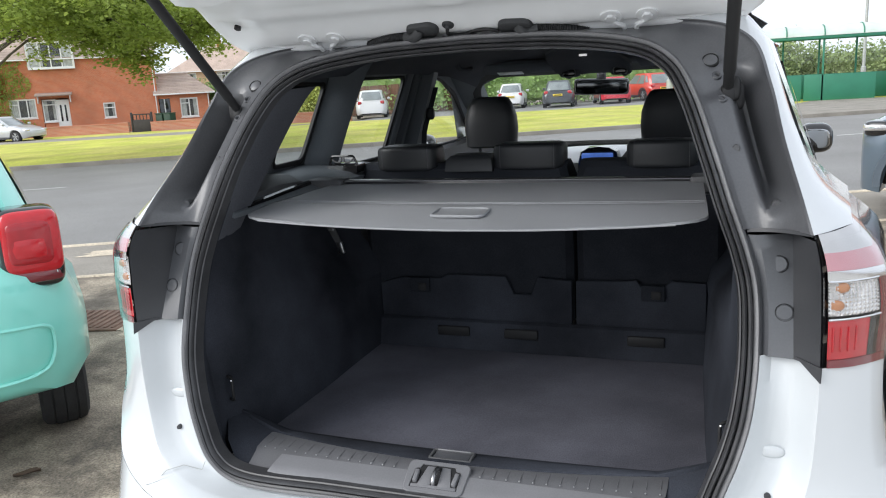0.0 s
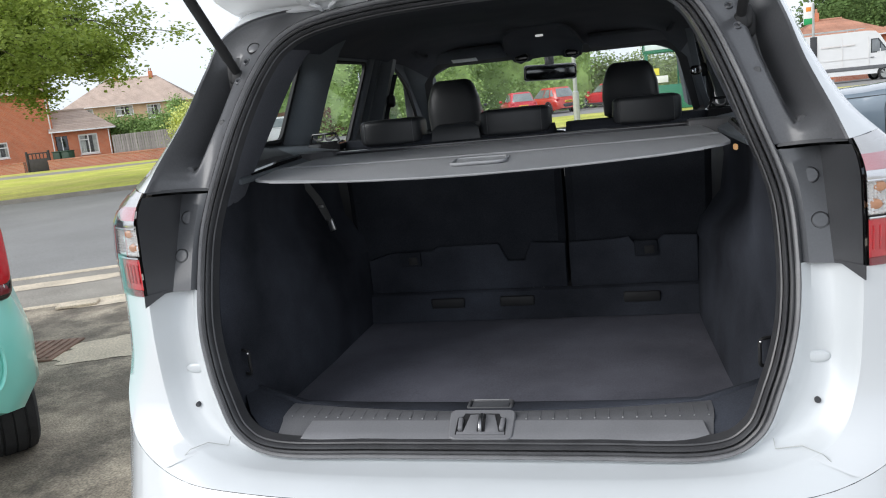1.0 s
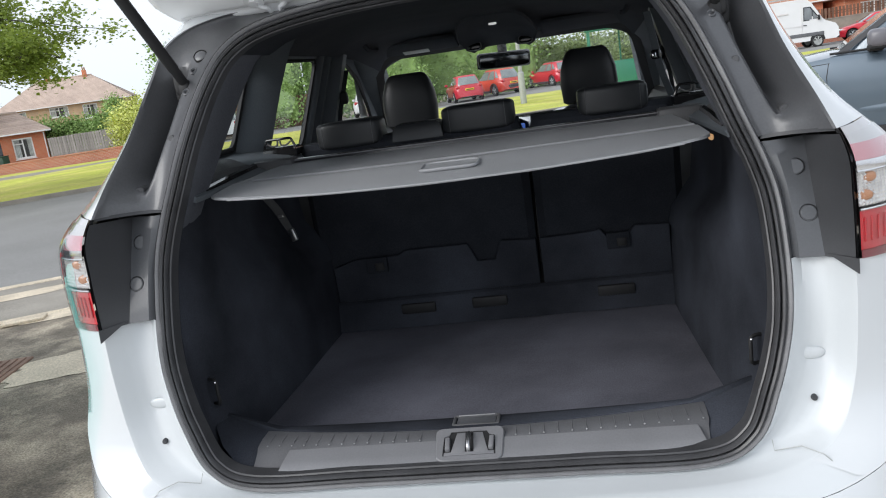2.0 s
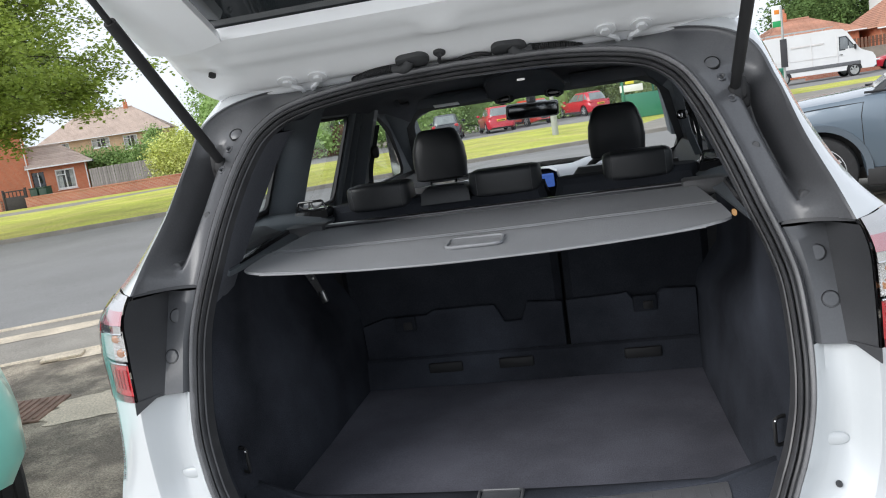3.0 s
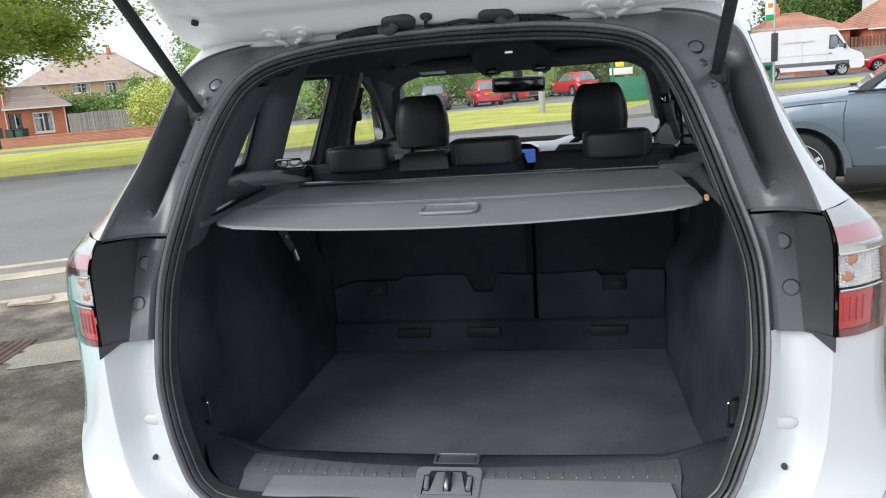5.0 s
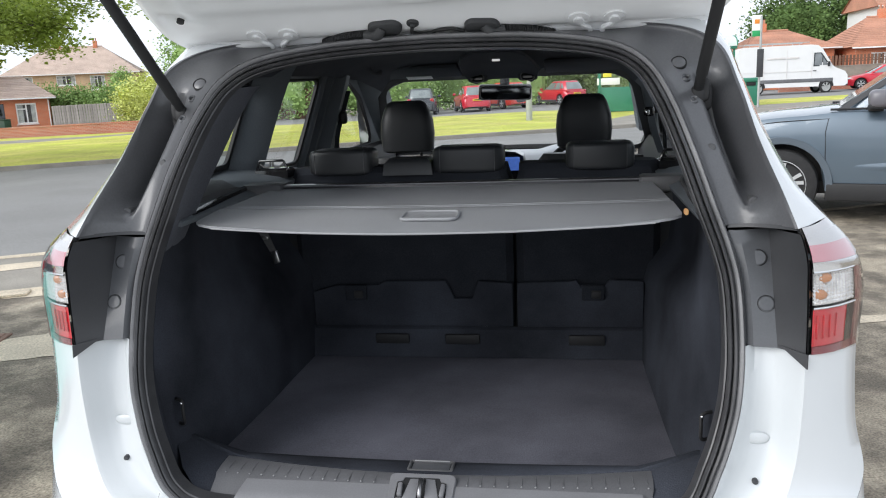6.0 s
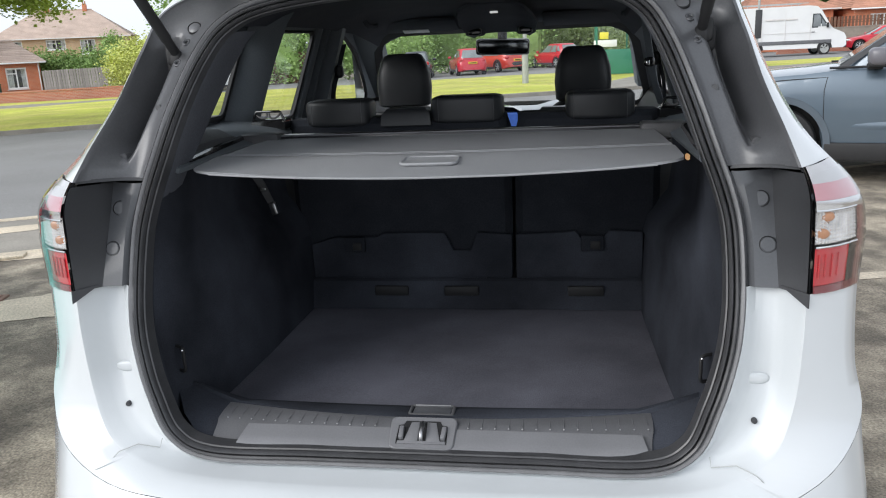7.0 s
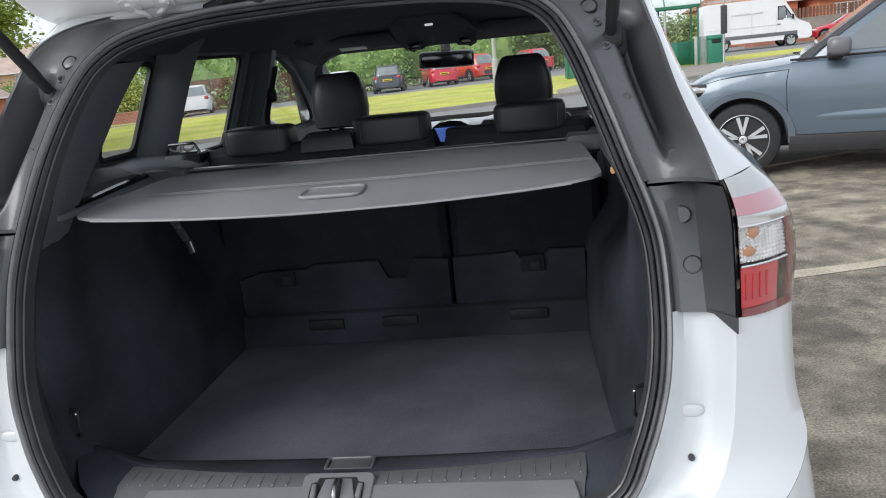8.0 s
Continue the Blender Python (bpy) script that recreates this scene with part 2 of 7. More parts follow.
# light shines through the thin leaves
ln, ll = LEAF.node_tree.nodes, LEAF.node_tree.links
thin = ln.new("ShaderNodeBsdfTranslucent")
thin.inputs["Color"].default_value = (0.34, 0.42, 0.08, 1)
both = ln.new("ShaderNodeMixShader")
both.inputs["Fac"].default_value = 0.45
ll.new(ln["Principled BSDF"].outputs["BSDF"], both.inputs[1])
ll.new(thin.outputs["BSDF"], both.inputs[2])
ll.new(both.outputs["Shader"], ln["Material Output"].inputs["Surface"])
HEDGE_L = mat("pale_hedge_leaf", (0.27, 0.34, 0.14), 0.7, var=0.3, scale=1.2, spec=0.2)
TREE_FAR = mat("distant_tree_leaf", (0.10, 0.165, 0.05), 0.7, var=0.4, scale=0.5, spec=0.2)
HEDGE = mat("hedge_leaf", (0.27, 0.40, 0.135), 0.7, var=0.35, scale=1.2, spec=0.2)
BUSHLEAF = mat("golden_bush_leaf", (0.56, 0.60, 0.20), 0.7, var=0.3, scale=2, spec=0.2)
BARK = mat("bark", (0.09, 0.075, 0.06), 0.95, var=0.3, scale=8, bump=0.8, bump_scale=30)
BRICK = brick_mat("orange_red_brick", (0.54, 0.15, 0.068), (0.60, 0.19, 0.09), (0.52, 0.31, 0.21))
BRICK_B = brick_mat("buff_brick", (0.55, 0.36, 0.20), (0.6, 0.41, 0.24), (0.45, 0.38, 0.3))
BRICK_W = brick_mat("garden_wall_brick", (0.42, 0.13, 0.08), (0.48, 0.19, 0.12), (0.46, 0.34, 0.27))
TILE = mat("brown_roof_tile", (0.42, 0.33, 0.28), 0.9, var=0.14, scale=0.8, fine=0.15, fine_scale=12, rand=0.08)
TILE_R = mat("orange_roof_tile", (0.44, 0.22, 0.145), 0.9, var=0.15, scale=0.8, fine=0.15, fine_scale=12, rand=0.08)
UPVC = mat("white_upvc", (0.8, 0.8, 0.78), 0.4, var=0.03)
WOOD_G = mat("weathered_fence", (0.27, 0.25, 0.23), 0.9, var=0.2, scale=5, rand=0.2)
WOOD_D = mat("dark_gate_wood", (0.035, 0.03, 0.03), 0.8, var=0.2, scale=5)
RECESS = mat("black_recess_plastic", (0.042, 0.043, 0.047), 0.5, var=0.12, scale=9, fine=0.08, fine_scale=400)
WOOD_B = mat("brown_fence", (0.16, 0.085, 0.055), 0.9, var=0.2, scale=5, rand=0.2)
GREENPAINT = mat("green_shelter_paint", (0.03, 0.19, 0.115), 0.45, var=0.08, scale=2)
GREYMETAL = mat("galvanised", (0.42, 0.43, 0.42), 0.5, metal=0.4, var=0.1)
IRON = mat("rusty_iron", (0.25, 0.165, 0.125), 0.85, metal=0.3, var=0.25, scale=9, bump=0.4)
POLY = mat("frosted_polycarbonate", (0.55, 0.62, 0.57), 0.35, var=0.15, scale=1.2)
CURTAIN = mat("net_curtain", (0.5, 0.5, 0.48), 0.9, var=0.2, scale=3)
LEAFDRY = mat("dry_leaf", (0.06, 0.04, 0.025), 0.9, var=0.3, scale=20)
BIN_GREEN = mat("dull_green_plastic", (0.022, 0.06, 0.032), 0.55, var=0.15, scale=3)
LABEL_G = mat("green_sign", (0.02, 0.32, 0.1), 0.4, var=0.03)
LABEL_O = mat("orange_sign", (0.75, 0.25, 0.03), 0.4, var=0.03)
LABEL_Y = mat("yellow_sign", (0.8, 0.7, 0.08), 0.4, var=0.03)
GREYBAR = mat("faded_print", (0.66, 0.63, 0.62), 0.5, var=0.05)


# ---- mesh helpers ----
def part(name, bm, material, parent=None, label="", smooth=True, m=None):
    """Links a bmesh as one mesh object, a part of parent where one is given."""
    bmesh.ops.recalc_face_normals(bm, faces=bm.faces[:])
    me = bpy.data.meshes.new(name)
    bm.to_mesh(me)
    bm.free()
    me.materials.append(material)
    if smooth:
        me.shade_smooth()
        me.set_sharp_from_angle(angle=radians(38))
    ob = new(name, me)
    if m is not None:
        ob.matrix_basis = m
    if parent:
        ob.parent = parent
    if label:
        tagged(ob, label)
    return ob


def thing(name, label, category, m=None, group="", kind=""):
    ob = new(name)
    ob.empty_display_size = 0.1
    if m is not None:
        ob.matrix_basis = m
    return tagged(ob, label, category, group, kind)


def add_box(bm, c, s, bevel=0.0, rot=None, seg=2):
    """A box of size s centred on c, with rounded edges."""
    g = bmesh.ops.create_cube(bm, size=1.0)
    vs = g["verts"]
    bmesh.ops.scale(bm, vec=s, verts=vs)
    if bevel:
        es = list({e for v in vs for e in v.link_edges})
        r = bmesh.ops.bevel(bm, geom=es, offset=bevel, segments=seg, affect="EDGES", profile=0.5)
        vs = list({v for f in r["faces"] for v in f.verts} | {v for v in vs if v.is_valid})
    if rot is not None:
        bmesh.ops.rotate(bm, cent=(0, 0, 0), matrix=rot.to_3x3(), verts=vs)
    bmesh.ops.translate(bm, vec=c, verts=vs)
    return vs


def box(c, s, bevel=0.0, rot=None, seg=2):
    bm = bmesh.new()
    add_box(bm, c, s, bevel, rot, seg)
    return bm


def loft(bm, rings, closed=False, cap=False):
    """Quads between rings of equal length."""
    rows = [[bm.verts.new(p) for p in r] for r in rings]
    n = len(rows[0])
    for a, b in zip(rows, rows[1:]):
        for i in range(n if closed else n - 1):
            j = (i + 1) % n
            try:
                bm.faces.new((a[i], a[j], b[j], b[i]))
            except ValueError:
                pass
    if cap:
        for r in (rows[0], rows[-1]):
            try:
                bm.faces.new(r)
            except ValueError:
                pass
    return rows


def lathe(bm, prof, axis="x", seg=32, c=(0, 0, 0), cap=True):
    """A turned body: prof is (along, radius) pairs."""
    rings = []
    for a, r in prof:
        ring = []
        for i in range(seg):
            t = 2 * math.pi * i / seg
            p = {"x": (a, r * math.cos(t), r * math.sin(t)), "y": (r * math.cos(t), a, r * math.sin(t)), "z": (r * math.cos(t), r * math.sin(t), a)}[axis]
            ring.append(Vector(p) + Vector(c))
        rings.append(ring)
    loft(bm, rings, closed=True, cap=cap)


def tube(bm, pts, r, seg=10, ribs=0.0):
    """A round bar along pts; ribs makes it a corrugated sleeve."""
    pts = [Vector(p) for p in pts]
    rings = []
    side = None
    for i, p in enumerate(pts):
        d = (pts[min(i + 1, len(pts) - 1)] - pts[max(i - 1, 0)]).normalized()
        if side is None:
            side = d.cross(Vector((0, 0, 1)))
            if side.length < 1e-3:
                side = d.cross(Vector((1, 0, 0)))
        side = (side - d * side.dot(d)).normalized()
        up = side.cross(d)
        rr = r * (1 + (ribs if i % 2 else 0))
        rings.append([p + rr * (math.cos(2 * math.pi * k / seg) * side + math.sin(2 * math.pi * k / seg) * up) for k in range(seg)])
    loft(bm, rings, closed=True, cap=True)


def spline(pts, n):
    """n points along a smooth curve through pts (Catmull-Rom, even in the stations)."""
    P = [Vector(p) for p in pts]
    out = []
    for k in range(n):
        u = k / (n - 1) * (len(P) - 1)
        i = min(int(u), len(P) - 2)
        t = u - i
        a, b, c, d = P[max(i - 1, 0)], P[i], P[i + 1], P[min(i + 2, len(P) - 1)]
        out.append(0.5 * ((2 * b) + (c - a) * t + (2 * a - 5 * b + 4 * c - d) * t * t + (3 * b - a - 3 * c + d) * t ** 3))
    return out


def solid(bm, d):
    """Gives an open sheet a thickness."""
    bmesh.ops.recalc_face_normals(bm, faces=bm.faces[:])
    bmesh.ops.solidify(bm, geom=bm.faces[:], thickness=d)
    return bm


def flip_x(pts):
    return [Vector((-p[0], p[1], p[2])) for p in pts]


def prism(outline, d, axis="y", at=0.0, bevel=0.0):
    """A plate with the given outline (pairs), d thick along axis."""
    bm = bmesh.new()
    def place(p, q):
        return {"y": (p[0], at + q, p[1]), "x": (at + q, p[0], p[1]), "z": (p[0], p[1], at + q)}[axis]
    f = bm.faces.new([bm.verts.new(place(p, 0)) for p in outline])
    e = bmesh.ops.extrude_face_region(bm, geom=[f])
    vs = [v for v in e["geom"] if isinstance(v, bmesh.types.BMVert)]
    bmesh.ops.translate(bm, vec=Vector(place((0, 0), d)) - Vector(place((0, 0), 0)), verts=vs)
    if bevel:
        bmesh.ops.bevel(bm, geom=bm.edges[:], offset=bevel, segments=2, affect="EDGES", profile=0.5)
    return bm


def pillow(c, s, power=4.0, seg=(20, 12), bend=0.0):
    """A soft block: a superellipsoid of size s centred on c."""
    bm = bmesh.new()
    rings = []
    for j in range(1, seg[1]):
        ph = -math.pi / 2 + math.pi * j / seg[1]
        ring = []
        for i in range(seg[0]):
            th = 2 * math.pi * i / seg[0]
            def f(v):
                return math.copysign(abs(v) ** (2 / power), v)
            x, y, z = f(math.cos(ph)) * f(math.cos(th)), f(math.cos(ph)) * f(math.sin(th)), f(math.sin(ph))
            ring.append((c[0] + s[0] / 2 * x, c[1] + s[1] / 2 * y + bend * x * x, c[2] + s[2] / 2 * z))
        rings.append(ring)
    loft(bm, rings, closed=True, cap=True)
    return bm


# ---- the ground ----
def gz(x, y):
    """Height of the ground: level under the parked cars, falling away gently to the left and ahead."""
    return 0.0124 * math.copysign(max(0.0, abs(x) - 1.5), x) * (1 if abs(x) < 60 else 60 / abs(x)) - 0.0041 * min(max(0.0, y - 4), 80)


def sheet(name, xs, f0, f1, rows, dz, material, label, category="ground", thick=0.0, wobble=0.0, curb=0.0):
    """A strip of ground between two lines y = f(x), lying on the slope."""
    bm = bmesh.new()
    grid = []
    for x in xs:
        col = []
        for k in range(rows + 1):
            y = f0(x) + (f1(x) - f0(x)) * k / rows
            w = wobble * noise.noise((x * 0.7, y * 0.7, 3)) if wobble else 0
            col.append((x, y, gz(x, y) + dz + w))
        if thick:
            col = [(col[0][0], col[0][1] - 0.02, col[0][2] - thick)] + col + [(col[-1][0], col[-1][1] + 0.02, col[-1][2] - thick)]
        grid.append(col)
    loft(bm, grid)
    return tagged(part(name, bm, material, smooth=True), label, category, kind="structure")


def span(a, b, n):
    return [a + (b - a) * k / n for k in range(n + 1)]


def kerb_near(x):
    return 7.84 + 0.425 * x


def kerb_far(x):
    return 22.0 + 0.425 * x


def verge_top(x):
    return 37.5 + 0.15 * x - 4.5 * min(max((-18 - x) / 5, 0), 1)


wide = [-400, -200, -120, -80] + span(-60, 40, 100) + [60, 90, 140, 220, 400]
bm = bmesh.new()
loft(bm, [[(x, y, gz(x, y) - 0.06 - (0.0 if abs(x) < 70 else 0.3)) for y in [-400, -150, -60, -30] + span(-20, 80, 100) + [100, 140, 220, 400, 900]] for x in wide])
tagged(part("ground", bm, TARMAC), "worn brown-grey tarmac forecourt and distant ground", "ground", kind="structure")
near = span(-26, 26, 104)
sheet("forecourt", near, lambda x: -26.0, lambda x: 5.95 + 0.425 * x, 40, 0.0, TARMAC, "worn, patchy brown-grey tarmac forecourt", wobble=0.004)
# added behind the view: pale sheet to brighten the gate and rear panel
sheet("apron", span(-26, 26, 26), lambda x: -40.0, lambda x: 0.3, 10, 0.012, BOUNCE_GROUND, "added pale ground out of view that bounces light onto the tailgate")
sheet("pavement_near", near, lambda x: 5.95 + 0.425 * x, lambda x: kerb_near(x) - 0.12, 6, 0.0, PAVE, "patched tarmac pavement beside the road", "pavement", wobble=0.004)
sheet("road", span(-120, 60, 180), kerb_near, kerb_far, 14, -0.012, ROAD, "grey asphalt main road with worn surface", "road")
sheet("grass_verge", span(-120, 60, 180), kerb_far, verge_top, 12, 0.07, GRASS, "mown grass verge, green and straw-coloured", "grass", thick=0.12)
sheet("pavement_shelter", span(1, 45, 44), lambda x: kerb_far(x) + .02, lambda x: max(kerb_far(x) + .3, min(kerb_far(x) + 2.2 * x, 32.45 + .42 * max(0, x - 8))), 6, 0.082, PAVE, "worn tarmac pavement before the bus shelter", "pavement")
sheet("service_road", span(-18, 40, 58), lambda x: verge_top(x) + 0.05, lambda x: 52.5 + 0.45 * x, 8, 0.0, ROAD, "grey asphalt service road", "road")
sheet("pavement_far", span(-120, -18, 102), lambda x: verge_top(x) + 0.03, lambda x: verge_top(x) + 1.6 + 2.0 * min(max((-18 - x) / 5, 0), 1), 2, 0.06, PAVE, "narrow grey pavement", "pavement")
sheet("grass_strip", span(-120, -18, 102), lambda x: verge_top(x) + 1.63 + 2.0 * min(max((-18 - x) / 5, 0), 1), lambda x: 38.6 + 0.1 * x, 2, 0.065, GRASS, "narrow grass strip before the garden wall", "grass")


# ---- the white SUV with its tailgate open ----
WINGMIRROR = mat("wing_mirror_glass", (0.42, 0.43, 0.44), 0.03, metal=1.0, var=0.0)
suv = thing("suv_car", "white five-door SUV with its tailgate open, parked nose to the road", "car")
# Stations round the tailgate opening, right half, from the sill's middle up to the roof's middle.
SEAL_OUT = [(0, -.055, .706), (.20, -.055, .706), (.402, -.057, .709), (.484, -.052, .749), (.522, -.04, .830), (.546, -.02, .901), (.557, -.004, .96), (.563, .022, 1.03), (.561, .055, 1.125),
            (.547, .072, 1.19), (.521, .09, 1.265), (.490, .125, 1.358), (.455, .18, 1.452), (.415, .225, 1.515), (.345, .26, 1.553), (.20, .285, 1.575), (0, .295, 1.582)]
GAP = [(0, -.105, .694), (.20, -.105, .694), (.40, -.10, .700), (.52, -.085, .715), (.60, -.055, .750), (.636, -.03, .83), (.645, -.025, .94), (.646, -.02, 1.03), (.643, -.02, 1.13),
       (.638, -.015, 1.20), (.622, .035, 1.27), (.597, .13, 1.365), (.577, .21, 1.46), (.545, .27, 1.54), (.45, .325, 1.580), (.24, .352, 1.588), (0, .362, 1.592)]
CORNER = [(0, -.15, .672), (.22, -.15, .672), (.44, -.14, .678), (.58, -.115, .69), (.695, -.06, .735), (.762, .020, .80), (.750, .040, .90), (.744, .045, 1.03), (.748, .05, 1.13),
          (.726, .05, 1.20), (.657, .10, 1.285), (.616, .19, 1.385), (.590, .27, 1.48), (.563, .325, 1.555), (.48, .365, 1.617), (.27, .39, 1.642), (0, .40, 1.652)]
NS = 129  # samples along a half
N8 = (NS - 1) // 16


def inset(loop, d, dy):
    """The loop drawn in by d towards the opening's middle, and ahead by dy."""
    out = []
    for i, p in enumerate(loop):
        a, b = loop[max(i - 1, 0)], loop[min(i + 1, len(loop) - 1)]
        t = Vector((b[0] - a[0], 0, b[2] - a[2])).normalized()
        out.append(Vector((max(p[0] - t[2] * d, 0.0) if 0 < i < len(loop) - 1 else 0.0, p[1] + dy, p[2] + t[0] * d)))
    return out


seal_out, gap, corner = spline(SEAL_OUT, NS), spline(GAP, NS), spline(CORNER, NS)
for lp in (seal_out, gap, corner):
    lp[0].x = lp[-1].x = 0.0


def whole(loop):
    """A right half loop made into a full closed loop."""
    return list(loop) + [Vector((-p.x, p.y, p.z)) for p in reversed(loop[1:-1])]


def sub(loop, a, b):
    """The stretch of a half loop between stations a and b."""
    return loop[int(a * N8):int(b * N8) + 1]


def blend(l1, l2, t, dy=0.0):
    return [p.lerp(q, t) + Vector((0, dy, 0)) for p, q in zip(l1, l2)]


# Rubber seal: two beads and a lip round the opening.
bm = bmesh.new()
loft(bm, [whole(inset(seal_out, d, dy)) for d, dy in ((.011, .006), (.0122, -.003), (.0152, -.006), (.0182, -.003), (.0195, .009), (.0208, -.002), (.0238, -.006), (.0268, -.002), (.028, .009), (.0295, .004), (.032, .006), (.034, .030))], closed=True)
seal = part("door_seal", bm, SEAL, suv, "black rubber tailgate seal with double bead")
bm = bmesh.new()
loft(bm, [whole(inset(seal_out, d, dy)) for d, dy in ((-.001, .010), (.0005, .001), (.003, -.002), (.006, -.001), (.0095, .0015), (.0115, .008))], closed=True)
part("outer_lip", bm, SEAL_LIP, seal, "grey outer lip of the seal")

# Painted rear panel beside and below the opening, and the dark channels above.
for sgn in (1, -1):
    F = (lambda l: l) if sgn == 1 else flip_x
    side = "right" if sgn == 1 else "left"
    a, b = 0.0, 7.0
    bm = bmesh.new()
    rows = [inset(seal_out, .004, .02), seal_out] + [blend(seal_out, gap, k, d) for k, d in ((.10, .012), (.22, .026), (.30, .029), (.34, .031), (.40, .033), (.48, .034), (.55, .034), (.60, .0335), (.66, .031), (.72, .027), (.80, .022), (.93, .004))] + [gap]
    for r in rows[5:10]:
        for p in r:
            p.y += .0022 * math.exp(-((p.z - .868) / .013) ** 6)
    loft(bm, [F(sub(r, a, b)) for r in rows])
    loft(bm, [F(sub(r, 0, 3.5)) for r in (gap, blend(gap, corner, .3, -.004), blend(gap, corner, .7, -.004), corner)])
    bmesh.ops.remove_doubles(bm, verts=bm.verts[:], dist=.0004)
    part("rear_panel", bm, WHITE_IN, suv)
    def pad_row(x0, k):
        row = []
        for p in seal_out:
            q = Vector((.612, .047 + .48 * (p.z - 1.097), p.z))
            row.append(p.lerp(q, k) + Vector((x0, 0, 0)))
        return row
    bm = bmesh.new()
    loft(bm, [F(sub(r, 7.03, 9.47)) for r in (inset(seal_out, .004, .02), seal_out, [p + Vector((.004, .010, 0)) for p in seal_out], pad_row(0, .25), pad_row(0, .6), pad_row(0, .96), pad_row(0, 1.0))])
    part("lamp_pad", bm, PLASTIC_G, suv, "grey plastic cover beside the tail lamp")
    bm = bmesh.new()
    loft(bm, [F(sub(r, 7.0, 9.47)) for r in (pad_row(0, 1.0), [p.lerp(q, .5) for p, q in zip(pad_row(0, 1.0), gap)], gap, blend(gap, corner, .03, .006))])
    part("lamp_recess", bm, RECESS, suv, "dark recessed wall beside the tail lamp")
    bm = bmesh.new()
    loft(bm, [F([p + Vector((0, .10, 0)) for p in sub(r, 6.5, 9.6)]) for r in (seal_out, gap, corner)])
    part("inner_body", bm, BLACK, suv)
    # screw caps on the cover
    for z, x, y in ((1.170, .590, .0775), (1.097, .599, .0470)):
        cm = pose(sgn * x, y, z, -21)
        bm = bmesh.new()
        lathe(bm, [(-.0022, .0), (-.002, .0115), (-.0005, .0132), (.006, .0135)], "y", 24)
        cap = part("screw_cap", bm, PLASTIC_G, suv, m=cm)
        bm = bmesh.new()
        lathe(bm, [(-.0006, .0136), (-.0018, .0141), (-.0006, .0147), (.006, .0147)], "y", 24, (0, 0, 0), False)
        part("cap_ring", bm, BLACK, cap)
    bm = bmesh.new()
    rows = []
    for k in span(.06, .96, 30):
        d0 = .034 * math.sin(math.pi * min(k / .96, 1)) ** .7
        rec = .095 / (1 + math.exp(-(k - .47) / .018)) * min(1, max(0, (1.0 - k) / .40)) ** 1.2
        row = []
        for i, (p, q) in enumerate(zip(seal_out, gap)):
            u = i / N8
            w = min(max((u - 9.85) / .35, 0), 1) * min(max((12.4 - u) / 1.2, 0), 1)
            row.append(p.lerp(q, k) + Vector((0, d0 + rec * w, 0)))
        rows.append(row)
    loft(bm, [F(sub(r, 9.5, 16)) for r in [inset(seal_out, .004, .02), seal_out] + rows + [gap]])
    part("pillar_channel", bm, CHANNEL, suv, "dark grey rain channel of the tailgate opening")
    for z, x, y, r in ((1.262, .586, .1060, .009), (1.353, .521, .1485, .007)):
        bm = bmesh.new()
        lathe(bm, [(-.002, .0), (-.002, r * .8), (.0, r), (.03, r)], "y", 14, (sgn * x, y + .002, z))
        part("screw_cap", bm, PLASTIC, suv)
    cm = pose(sgn * .476, .2535, 1.502, -39)
    bm = bmesh.new()
    lathe(bm, [(-.0035, .0), (-.0035, .0105), (-.0025, .0122), (.008, .0125)], "y", 24)
    plug = part("body_plug", bm, CHANNEL, suv, m=cm)
    bm = bmesh.new()
    lathe(bm, [(-.0026, .0123), (-.0042, .0133), (-.0026, .0148), (.008, .0148)], "y", 24, (0, 0, 0), False)
    part("plug_ring", bm, BLACK, plug)
    bm = bmesh.new()
    lip = [seal_out[int(9.47 * N8)].lerp(gap[int(9.47 * N8)], k) + Vector((0, .018 * math.sin(math.pi * k) + .016, .004)) for k in span(.02, .98, 12)]
    loft(bm, [F([p + Vector((0, -.004, .006)) for p in lip]), F([p + Vector((0, -.006, .0)) for p in lip]), F([p + Vector((0, .05, -.004)) for p in lip])])
    part("pad_lip", bm, RECESS, suv)
    # dark flap below the recess
    bm = bmesh.new()
    vs = [bm.verts.new((sgn * x, y, z)) for x, y, z in ((.614, .012, 1.036), (.646, -.030, 1.034), (.645, -.034, 1.011))]
    bm.faces.new(vs)
    solid(bm, .003)
    part("recess_flap", bm, RECESS, suv)
    # white outer edge and quarter panel
    bm = bmesh.new()
    back = []
    for p in corner:
        t = min(max((p.z - .70) / .9, 0), 1)
        back.append(Vector((p.x + (.062 if p.z < 1.2 else .012 * max(0, min(1, (1.6 - p.z) / .2)) + .05 * max(0, (1.33 - p.z) / .13)), .45, p.z + .004)))
    loft(bm, [F(sub(r, 9.5, 16)) for r in (gap, blend(gap, corner, .35, -.006), corner, blend(corner, back, .5, 0), back)])
    part("quarter_panel", bm, WHITE, suv)
    bm = bmesh.new()
    loft(bm, [F(sub(r, 3.4, 7.0)) for r in (gap, blend(gap, corner, .3, -.005), blend(gap, corner, .75, -.008), corner, blend(corner, back, .5), back)])
    part("quarter_panel", bm, WHITE, suv)
    # tail lamp: a dark housing edge, rose lens above, clear reflector with bulbs, red lens, dark red rim
    lamp = part("tail_lamp", (lambda q: (loft(q, [F(sub(r, 7.0, 9.5)) for r in (blend(gap, corner, .0, .012), blend(gap, corner, .03, -.002), blend(gap, corner, .10, .006))]), q)[1])(bmesh.new()), GLOSSBLACK, suv, "red and clear wraparound tail lamp")
